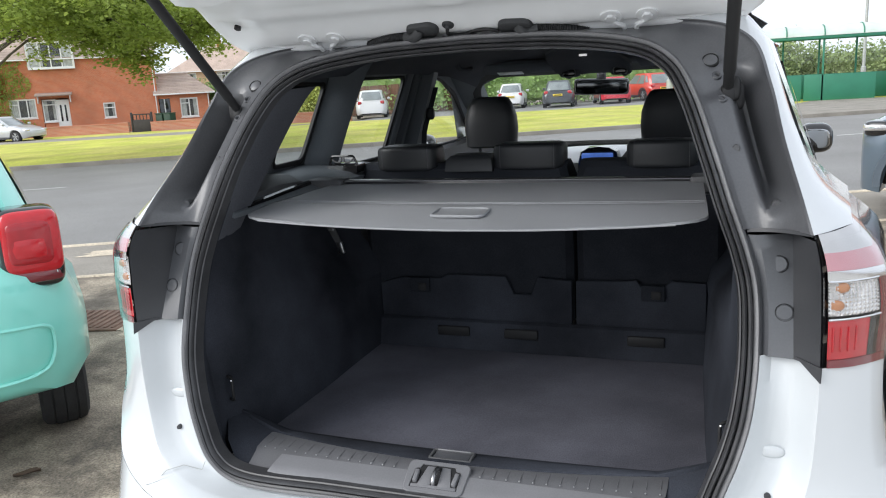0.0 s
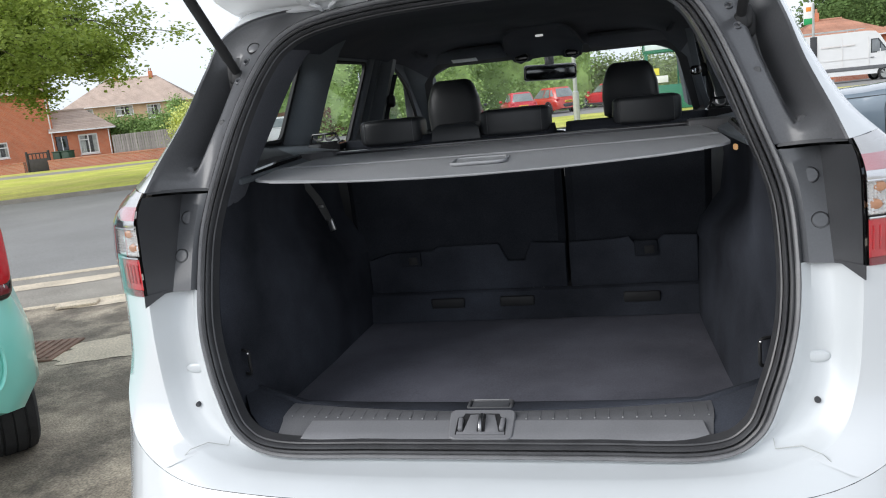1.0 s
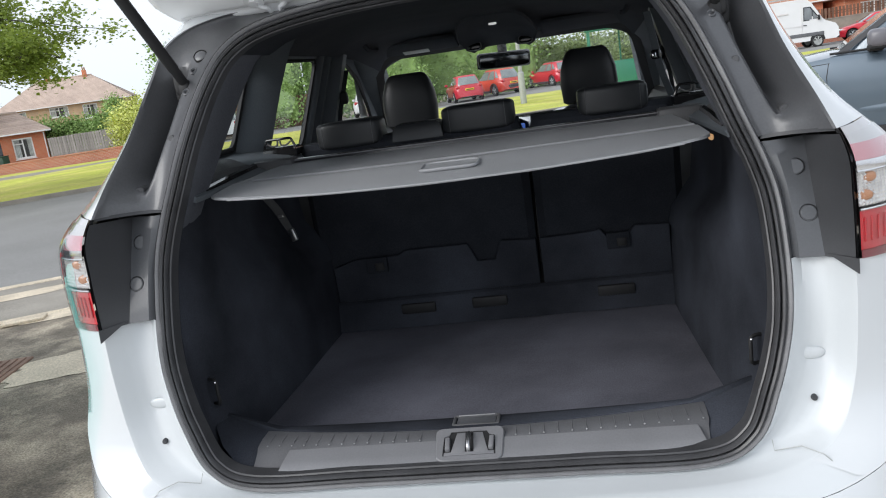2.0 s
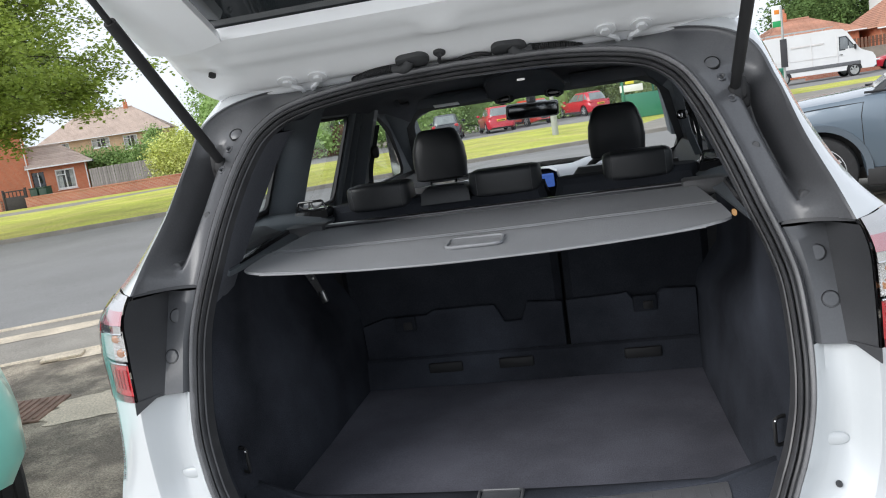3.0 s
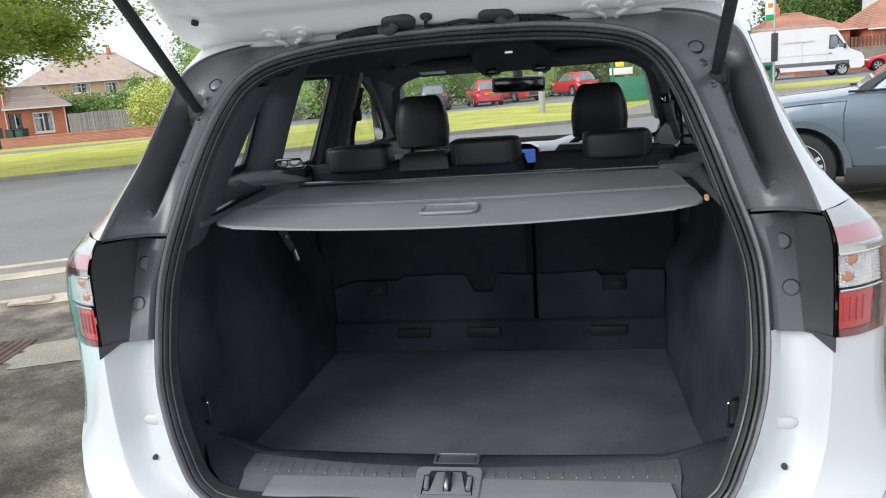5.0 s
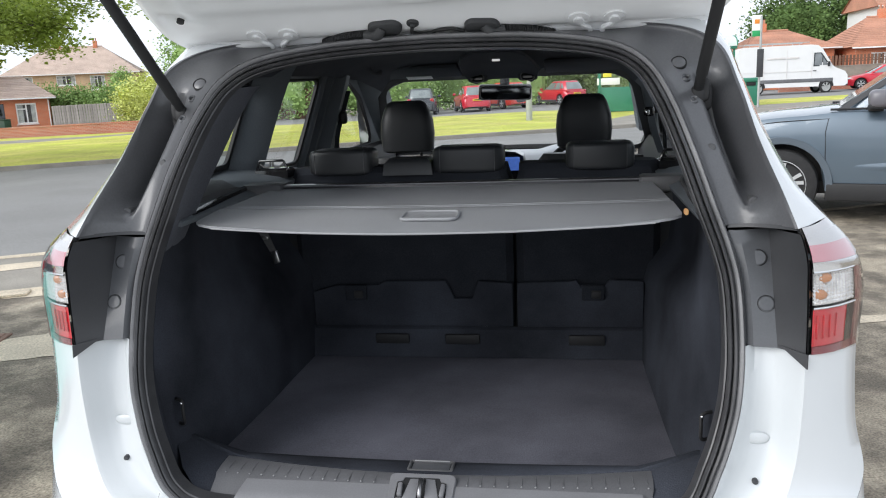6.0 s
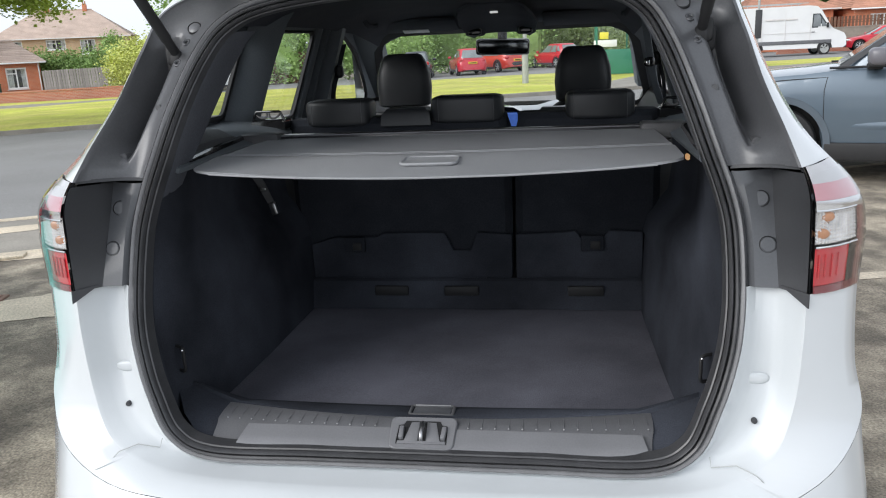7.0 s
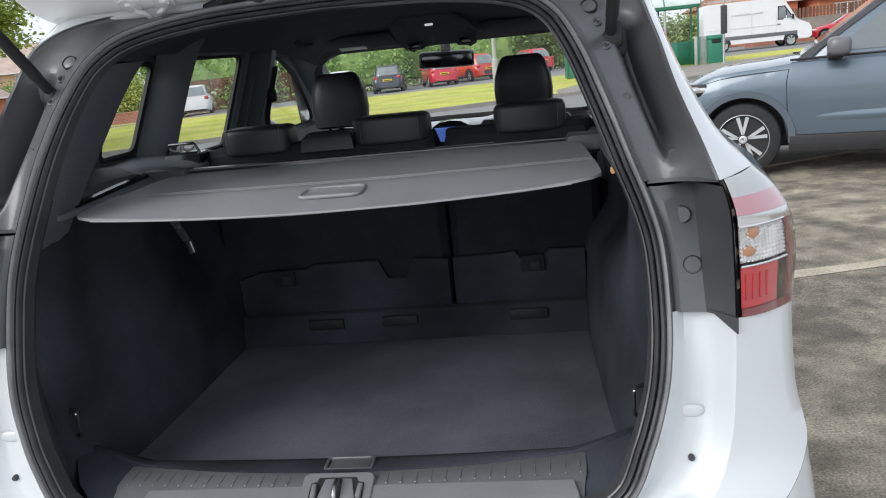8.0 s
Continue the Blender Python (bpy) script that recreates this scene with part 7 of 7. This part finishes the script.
chimney(far_house, 11.0, 4.4, 7.6, 1.0)

for nm, m, w, d, ze, zr, mt in (("bungalow", pose(13.4, 60, -.05), 6.2, 9, 2.9, 4.4, TILE_R), ("bungalow", pose(20.4, 58, .0), 9.0, 9, 2.7, 4.9, TILE_R), ("bungalow", pose(32.5, 57, .1), 10, 9, 3.0, 5.4, TILE_R)):
    bg = thing(nm, "brick bungalow with an orange tiled roof", "house", m, "bungalows across the road")
    part("front_wall", wall(w, ze, [(1.0, 1.0, 2.8, 2.3), (w - 3, 1.0, w - 1.2, 2.3)]), BRICK, bg)
    for x in (.13, w - .13):
        part("side_wall", box((x, d / 2 + .13, ze / 2), (.24, d - .3, ze)), BRICK, bg)
    part("back_wall", box((w / 2, d - .1, ze / 2), (w, .2, ze)), BRICK, bg)
    roof(bg, -.4, w + .4, -.4, d + .4, ze, zr, 2.5, mt, 16)
    window(bg, 1.0, 1.0, 2.8, 2.3, .08, 2)
    window(bg, w - 3, 1.0, w - 1.2, 2.3, .08, 2)
    chimney(bg, w * .35, d / 2, zr - .3, .9)
wh_ = thing("rendered_house", "white rendered house beyond the bungalows", "house", pose(25.5, 68, .1))
part("front_wall", wall(9, 6.0, [(1, 3.6, 2.6, 4.8), (5.5, 3.6, 7.2, 4.8)]), UPVC, wh_)
part("side_wall", box((.13, 4, 3), (.24, 7.6, 6)), UPVC, wh_)
roof(wh_, -.4, 9.4, -.4, 8.4, 6.0, 8.2, 0, TILE_R, 14)

# ---- boundaries ----
def line_wall(name, p, q, h, th, material, label):
    """A low wall along the ground from p to q, with a coping."""
    w = thing(name, label, "wall", kind="structure")
    d = Vector((q[0] - p[0], q[1] - p[1], 0))
    n = 24
    nx = Vector((-d.y, d.x, 0)).normalized() * th / 2
    for nm, z0, z1, k, mt in (("courses", -.05, h - .07, 1.0, material), ("coping", h - .07, h, 1.25, material)):
        bm = bmesh.new()
        rings = []
        for i in range(n + 1):
            c = Vector((p[0], p[1], 0)) + d * i / n
            g = gz(c.x, c.y)
            rings.append([c + nx * k + Vector((0, 0, g + z0)), c - nx * k + Vector((0, 0, g + z0)), c - nx * k + Vector((0, 0, g + z1)), c + nx * k + Vector((0, 0, g + z1))])
        loft(bm, rings, closed=True, cap=True)
        part(nm, bm, mt, w, smooth=False)
    return w


line_wall("garden_wall", (-60, 31.0), (-31.95, 35.6), .66, .24, BRICK_W, "low red brick garden wall")
line_wall("garden_wall", (-30.55, 35.85), (-18.5, 37.6), .62, .24, BRICK_W, "low red brick garden wall")
gate_ = thing("garden_gate", "dark wooden garden gate with open top rail", "gate", pose(-31.7, 35.6, -.55, 0, 0, 9))
part("gate_panel", box((.62, 0, .42), (1.2, .05, .80), .01), WOOD_D, gate_)
part("top_rail", box((.62, 0, 1.12), (1.2, .06, .07), .01), WOOD_D, gate_)
for k in range(6):
    part("gate_bar", box((.08 + .216 * k, 0, .95), (.045, .04, .34), .005), WOOD_D, gate_)
for x in (-.02, 1.26):
    part("gate_post", box((x, 0, .62), (.10, .10, 1.25), .01), WOOD_D, gate_)


def slat_fence(name, p, q, h, material, label, pitch=.15, lift=0.0, gap=.0):
    """Upright boards on rails, every board a piece of its own."""
    f = thing(name, label, "fence")
    d = Vector((q[0] - p[0], q[1] - p[1], 0))
    n = int(d.length / pitch)
    tmpl = box((0, 0, h / 2), (pitch - .012 - gap, .02, h), .004, seg=1)
    me = bpy.data.meshes.new("board")
    tmpl.to_mesh(me), tmpl.free()
    me.materials.append(material)
    ang = math.atan2(d.y, d.x)
    for i in range(n):
        c = Vector((p[0], p[1], 0)) + d * (i + .5) / n
        b = new("board", me)
        b.matrix_basis = Matrix.Translation((c.x, c.y, gz(c.x, c.y) + lift + random.uniform(-.012, .012))) @ pose(0, 0, 0, 0, random.uniform(-.6, .6), math.degrees(ang))
        b.parent = f
    for z in (.25, h - .25):
        bm = bmesh.new()
        c0, c1 = Vector((p[0], p[1], gz(*p) + lift + z)), Vector((q[0], q[1], gz(*q) + lift + z))
        tube(bm, [c0 + Vector((0, .04, 0)), c1 + Vector((0, .04, 0))], .03, 6)
        part("rail", bm, material, f)
    return f


slat_fence("board_fence", (-30.9, 42.2), (-24.0, 43.0), 1.65, WOOD_G, "weathered grey close-boarded fence")
slat_fence("board_fence", (-24.0, 46.0), (-14.0, 47.4), 1.9, WOOD_B, "brown timber boarded fence", .18)
slat_fence("slatted_fence", (16.5, 53.5), (34, 54.5), .65, WOOD_B, "brown slatted fence on a wall", .22, 1.5, .06)
line_wall("boundary_wall", (16.5, 53.5), (34, 54.5), 1.5, .24, mat("grey_boarding", (0.28, 0.25, 0.21), .9, var=.15, scale=3), "grey-brown boarded boundary")
line_wall("brick_wall", (14, 52.6), (40, 53.6), .6, .24, BRICK_W, "low red brick wall behind the van")

# kerbs
def kerb(name, f, x0, x1, h, w, material, label, dy=0.0, n=120):
    k = thing(name, label, "kerb", kind="structure")
    step = (x1 - x0) / n
    tmpl = None
    for i in range(n):
        xa, xb = x0 + step * i, x0 + step * (i + 1) - .007
        bm = bmesh.new()
        rings = []
        for x in (xa, xb):
            y = f(x) + dy
            g = gz(x, y)
            rings.append([(x, y, g - .1), (x, y + .01, g + h - .01), (x, y + .025, g + h), (x, y + w, g + h), (x, y + w, g - .1)])
        loft(bm, rings, closed=True, cap=True)
        part("kerb_stone", bm, material, k, smooth=False)
    return k


kerb("kerb_far", kerb_far, -40, 14, .10, .13, PAVE, "grey kerb stones edging the grass verge", -.13, 60)
kerb("kerb_near", kerb_near, -14, 10, .012, .12, CONCRETE, "worn flush kerb stones along the road", -.12, 34)
kerb("edging", lambda x: 5.95 + .425 * x, -14, 8, .012, .07, CONCRETE, "worn flush edging between forecourt and pavement", -.03, 26)
# centre dashes
for i in range(9):
    xa = -24.6 + 5.5 * i
    bm = bmesh.new()
    pts = [[(x, 15.5 + .425 * x + o, gz(x, 15.5 + .425 * x) - .009) for o in (0, .11)] for x in span(xa, xa + 1.9, 4)]
    loft(bm, pts)
    tagged(part("road_marking", bm, PAINTLINE), "worn white centre dash on the road", "road marking", "centre dashes", "structure")
bm = bmesh.new()
loft(bm, [[(x, 2.95 + .2 * x + o, gz(x, 3) + .004 - .03 + .03) for o in (0, .13 + .05 * noise.noise((x * 3, 0, 0)))] for x in span(1.2, 6.5, 30)])
tagged(part("bay_line", bm, CONCRETE), "faded pale bay line on the tarmac", "road marking", kind="structure")


# ---- patches, covers and grates near the cars ----
def patch(name, cx, cy, rx, ry, turn, material, label, seed, dz=.004):
    bm = bmesh.new()
    pts = []
    for k in range(90):
        a = 2 * math.pi * k / 90
        rr = (abs(math.cos(a)) ** 6 + abs(math.sin(a)) ** 6) ** (-1 / 6) * (1 + .22 * noise.noise((math.cos(a) * 2 + seed, math.sin(a) * 2, seed)) + .10 * noise.noise((math.cos(a) * 9 + seed, math.sin(a) * 9, seed)))
        x, y = rx * rr * math.cos(a), ry * rr * math.sin(a)
        t = radians(turn)
        px, py = cx + x * math.cos(t) - y * math.sin(t), cy + x * math.sin(t) + y * math.cos(t)
        pts.append(bm.verts.new((px, py, gz(px, py) - .03 + .03 + dz)))
    bm.faces.new(pts)
    return tagged(part(name, bm, material), label, "pavement", kind="structure")


patch("pavement_patch", -2.75, 2.95, .62, .27, 20, CONCRETE, "pale worn concrete patch", 2)
patch("pavement_patch", -3.85, 4.15, .40, .12, 22, CONCRETE, "pale worn concrete patch", 5)
patch("pavement_patch", -5.1, 5.0, .55, .16, 23, CONCRETE, "pale worn concrete patch", 8)
patch("pavement_patch", -3.6, 5.3, .45, .14, 23, CONCRETE, "pale worn concrete patch", 11)
cv = thing("stopcock_cover", "small grey metal cover set in the pavement", "cover", pose(-4.15, 4.02, gz(-4.1, 4) + .004, 0, 0, 23))
part("lid", box((0, 0, .012), (.32, .15, .024), .006), CONCRETE, cv)
gr_ = thing("drain_grate", "rusty brown iron drain grate in the tarmac", "drain", pose(-3.62, 2.78, gz(-3.6, 2.8) + .002, 0, 0, 12))
part("frame", box((0, 0, .008), (.62, .46, .016), .004), IRON, gr_)
for k in range(11):
    part("bar", box((-.27 + .054 * k, 0, .020), (.022, .40, .010), .003), IRON, gr_)
dl = thing("fallen_leaf", "brown dry leaf lying on the tarmac", "leaf", pose(-2.15, .88, .003, 0, 0, 20))
q = bmesh.new()
loft(q, [[(x, w * s, .004 + .012 * abs(s) + .01 * math.sin(x * 30)) for s in (-1, -.5, 0, .5, 1)] for x, w in ((-.06, .002), (-.03, .02), (0, .028), (.03, .02), (.06, .002))])
part("blade", q, LEAFDRY, dl)

# ---- street furniture ----
sh = thing("bus_shelter", "green bus shelter with curved clear roof and solid lower panels", "bus shelter", pose(1.7, 32.6, gz(4, 33), 0, 0, 0))
SL, SD = 5.4, 1.5
for x in (0, 1.35, 2.7, 4.05, SL):
    for y in ((0, SD) if x in (0, SL) else (SD,)):
        part("post", box((x, y, 1.25), (.07, .07, 2.5), .008), GREENPAINT, sh)
for x0, x1 in ((0, 1.35), (1.35, 2.7), (2.7, 4.05), (4.05, SL)):
    part("lower_panel", box(((x0 + x1) / 2, SD, .58), (x1 - x0 - .08, .03, 1.0), .004), GREENPAINT, sh)
    pn = part("pane", box(((x0 + x1) / 2, SD, 1.72), (x1 - x0 - .08, .012, 1.25)), GLASS, sh)
for x in (0, SL):
    part("end_panel", box((x, SD / 2, .58), (.03, SD - .08, 1.0), .004), GREENPAINT, sh)
for x in (.0, 2.7, SL):
    part("front_post", box((x, .05, 1.25), (.07, .07, 2.5), .008), GREENPAINT, sh)
part("front_panel", box((3.3, .03, .58), (2.5, .03, 1.0), .004), GREENPAINT, sh)
part("front_panel", box((1.0, .03, .58), (1.9, .03, 1.0), .004), GREENPAINT, sh)
for y in (-.05, SD + .05):
    part("eave_beam", box((SL / 2, y, 2.5), (SL + .2, .09, .13), .01), GREENPAINT, sh)
bm = bmesh.new()
loft(bm, [[(x, SD / 2 - (SD / 2 + .12) * math.cos(a), 2.55 + .42 * math.sin(a)) for a in span(0, math.pi, 12)] for x in span(-.1, SL + .1, 8)])
part("roof", bm, POLY, sh)
for x in (-.1, 1.35, 2.7, 4.05, SL + .1):
    q = bmesh.new()
    tube(q, [(x, SD / 2 - (SD / 2 + .12) * math.cos(a), 2.56 + .42 * math.sin(a)) for a in span(0, math.pi, 14)], .025, 6)
    part("roof_hoop", q, GREENPAINT, sh)
bn = thing("litter_bin", "green litter bin beside the bus shelter", "bin", pose(7.75, 32.6, gz(7.4, 33)))
part("body", box((0, 0, .52), (.62, .5, 1.04), .05), GREENPAINT, bn)
part("lid", box((0, 0, 1.12), (.66, .54, .18), .06), GREENPAINT, bn)
part("slot", box((0, -.262, .96), (.36, .012, .13), .02), BLACK, bn)
part("panel", box((-.55, .1, .6), (.5, .06, 1.2), .02), GREYMETAL, bn)
bs = thing("bus_stop", "grey bus stop post with a white and green flag", "sign", pose(7.65, 30.6, gz(7.6, 31)))
q = bmesh.new()
tube(q, [(0, 0, 0), (0, 0, 3.5)], .045, 10)
part("pole", q, GREYMETAL, bs)
part("flag", box((-.16, 0, 3.15), (.36, .03, .78), .01), UPVC, bs)
part("flag_band", box((-.16, -.018, 2.86), (.34, .006, .22), .002), LABEL_G, bs)
part("flag_mark", box((-.16, -.018, 3.3), (.18, .006, .16), .002), LABEL_O, bs)
part("timetable_case", box((.0, -.05, 1.75), (.24, .05, 1.05), .01), CLAD, bs)
lp_ = thing("lamp_post", "pale grey street lamp post on the verge", "street lamp", pose(-1.1, 28.2, gz(-1, 28)))
q = bmesh.new()
lathe(q, [(0, .12), (1.2, .12), (1.25, .075), (7.8, .05)], "z", 14)
part("column", q, GREYMETAL, lp_)
part("lantern", pillow((0, -.5, 7.8), (.25, .9, .14), 3), GREYMETAL, lp_)
lp2 = copy_thing(lp_, pose(7.2, 41.5, gz(7, 41)))
part("notice_board", box((.35, -.01, 1.34), (.95, .03, .28), .006), UPVC, sh, "white notice board")
part("notice_board", box((.30, -.01, 1.66), (.36, .03, .28), .006), LABEL_Y, sh, "yellow notice board")


# ---- planting ----
def leaf_mass(name, material, label, category, centre, size, count, leaf, seed, shape="ball", ground=True):
    """A mass of many small leaves clumped over an uneven core."""
    rng = np.random.default_rng(seed)
    verts, faces = [], []
    nclump = max(count // 60, 8)
    cl = []
    for _ in range(nclump):
        while True:
            p = rng.uniform(-1, 1, 3)
            if shape == "box" or (p ** 2).sum() < 1:
                break
        if shape == "box":
            ax = rng.integers(0, 3)
            if rng.random() < .8:
                p[2 if ax == 0 else 1] = math.copysign(rng.uniform(.8, 1), p[2 if ax == 0 else 1]) if ax == 0 else -rng.uniform(.75, 1)
        else:
            p *= (rng.uniform(.75, 1) / max(np.linalg.norm(p), .15)) if rng.random() < .8 else 1
        cl.append(p)
    cl = np.array(cl) * np.array(size) / 2 + np.array(centre)
    cr = min(size) * .16 + leaf * 2
    for _ in range(count):
        c = cl[rng.integers(0, nclump)] + rng.normal(0, cr * .5, 3)
        if ground and c[2] < gz(c[0], c[1]):
            continue
        u = rng.normal(0, 1, 3)
        u[2] *= .5
        u /= np.linalg.norm(u)
        v = np.cross(u, rng.normal(0, 1, 3))
        v /= np.linalg.norm(v) + 1e-6
        s = leaf * rng.uniform(.6, 1.3)
        i = len(verts)
        verts += [tuple(c - u * s * .5), tuple(c + v * s * .36), tuple(c + u * s * .55), tuple(c - v * s * .36)]
        faces.append((i, i + 1, i + 2, i + 3))
    me = bpy.data.meshes.new(name)
    me.from_pydata(verts, [], faces)
    me.materials.append(material)
    return me


def bush(name, label, centre, size, count, leaf, material, seed, shape="ball", category="bush"):
    """A bush or a stretch of hedge: dark core and leaf mass."""
    ob = new(name, leaf_mass(name, material, label, category, centre, size, count, leaf, seed, shape))
    tagged(ob, label, category, kind="stuff")
    core = bpy.data.meshes.new("core")
    if shape == "box":
        b = box(centre, (size[0] * .86, size[1] * .8, size[2] * .86), min(size) * .2)
    else:
        b = pillow(centre, (size[0] * .74, size[1] * .74, size[2] * .74), 2.2)
    part("core", b, material, ob, smooth=True)
    return ob


bush("bush", "golden-green rounded garden bush", (-22.4, 38.9, .85), (3.7, 2.6, 3.2), 20000, .13, BUSHLEAF, 3)
bush("hedge", "tall dense green hedge behind the fence", (-31.4, 47.4, .55), (12.4, 2.2, 2.9), 26000, .15, HEDGE, 4, "box", "hedge")
bush("hedge", "green clipped conifer beside the far house", (-42.8, 70, 1.7), (2.3, 2.0, 4.6), 7000, .16, HEDGE, 5)
bush("tree_top", "grey-green tree beyond the far house", (-39.5, 78, 4.5), (5.5, 4, 6.0), 3000, .28, HEDGE, 15, category="tree")
for i, (x, y, s) in enumerate(((-20.5, 47.9, (10, 2.6, 6.2)), (-12.3, 49.2, (9, 2.6, 6.0)), (-5.0, 52.0, (9, 2.6, 6.4)), (1.5, 56.0, (8, 2.6, 3.0)), (8.5, 58.5, (8, 2.6, 2.4)))):
    bush("hedge", "tall dense green hedge along the service road" if s[2] > 5 else "pale clipped hedge behind the bus shelter", (x, y, gz(x, y) + s[2] / 2 - .1), s, 9000, .2, HEDGE if s[2] > 5 else HEDGE_L, 20 + i, "box", "hedge")
for i, (x, y, z, s) in enumerate(((22.5, 80, 5.0, (9, 6, 7)), (31, 82, 6.0, (11, 6, 9)), (44, 80, 7, (14, 6, 9)), (-75, 82, 5, (14, 6, 11)))):
    bush("tree_top", "green trees beyond the roofs", (x, y, z), s, 14000, .28, TREE_FAR, 60 + i, category="tree")

# the sycamore that hangs over the road from the verge
tree = thing("tree", "broad-leaved street tree with low hanging boughs", "tree")
tx, ty = -21.5, 17.0
tz = gz(tx, ty) + .05
bm = bmesh.new()
rings = []
for z, r in ((0, .34), (.3, .27), (1.5, .23), (3.0, .20), (4.6, .16), (6.5, .10)):
    rings.append([(tx + r * math.cos(a) + .05 * math.sin(z), ty + r * math.sin(a), tz + z) for a in span(0, 2 * math.pi * 13 / 14, 13)])
loft(bm, rings, closed=True, cap=True)
part("trunk", bm, BARK, tree)
rng = random.Random(11)
tips = []
limb = bmesh.new()


def low(x, y):
    """Lower limit of the crown: high over the verge, with one bough that hangs further down."""
    return 3.0 + .13 * max(0, -15.2 - x) - .5 * math.exp(-((x + 13.1) / .75) ** 2) - 1.2 * math.exp(-((x + 14.9) / .6) ** 2 - ((y - 16.8) / 1.2) ** 2) + .3 * max(0, x + 12.0) + 1.5 * noise.noise((x * .95, y * .95, 2))


def reach(y):
    """How far the crown comes over the road."""
    return -10.5 - .45 * (y - 17)


for k in range(40):
    a = rng.uniform(-1.3, 1.3) if k < 24 else rng.uniform(0, 6.28)
    a = rng.uniform(-.25, .2) if k >= 32 else a
    z0 = rng.uniform(2.6, 6.2) if k < 32 else rng.uniform(2.0, 3.2)
    ln = rng.uniform(5.0, 11.0) * (1.0 if z0 < 4.5 else .8)
    p0 = Vector((tx, ty, tz + z0))
    rise = rng.uniform(.6, 2.0) if z0 < 4 else rng.uniform(1, 3.5)
    p1 = p0 + Vector((math.cos(a) * ln * .5, math.sin(a) * ln * .35, rise))
    p2 = p0 + Vector((math.cos(a) * ln, math.sin(a) * ln * .6, rise * .7 - .35))
    pts = spline([p0, p1, p2], 11)
    for i in range(10):
        if pts[i + 1].x > reach(pts[i + 1].y) - .3 or (pts[i + 1].z < low(pts[i + 1].x, pts[i + 1].y) and not (k >= 32 and pts[i + 1].x < -14.2)):
            break
        tube(limb, [pts[i], pts[i + 1]], max(.05 * (1 - i / 10.5), .010), 5)
        if i < 3:
            continue
        for _ in range(4):
            q_ = pts[i + 1] + Vector((rng.uniform(-.9, .9), rng.uniform(-.8, .8), rng.uniform(-.55, .5)))
            if q_.x < reach(q_.y) and q_.z > low(q_.x, q_.y) - .05:
                tube(limb, [pts[i + 1], q_], .009, 4)
                tips.append(q_)
for _ in range(300):
    x, y = rng.uniform(-20, -11), rng.uniform(12.5, 21.5)
    if x < reach(y) - 2.3:
        q_ = Vector((x, y, low(x, y) + .35 + abs(rng.gauss(0, .9))))
        tube(limb, [q_ + Vector((-.35, rng.uniform(-.2, .2), .25)), q_], .008, 4)
        tips.append(q_)
part("limb", limb, BARK, tree)
gen = np.random.default_rng(9)
verts, faces = [], []
T = np.array([tuple(p) for p in tips])
for _ in range(150000):
    c = T[gen.integers(0, len(T))] + gen.normal(0, 1, 3) * np.array([.25, .25, .14])
    u = gen.normal(0, 1, 3)
    u[2] = u[2] * .35 - .25
    u /= np.linalg.norm(u)
    v = np.cross(u, np.array([0, 0, 1.0]) + gen.normal(0, .4, 3))
    v /= np.linalg.norm(v)
    s = .108 * gen.uniform(.6, 1.3)
    i = len(verts)
    verts += [tuple(c), tuple(c + u * s * .35 + v * s * .42), tuple(c + u * s * .75 + v * s * .22), tuple(c + u * s), tuple(c + u * s * .75 - v * s * .22), tuple(c + u * s * .35 - v * s * .42)]
    faces.append(tuple(range(i, i + 6)))
me = bpy.data.meshes.new("crown")
me.from_pydata(verts, [], faces)
me.materials.append(LEAF)
cr_ = new("crown", me)
cr_.parent = tree
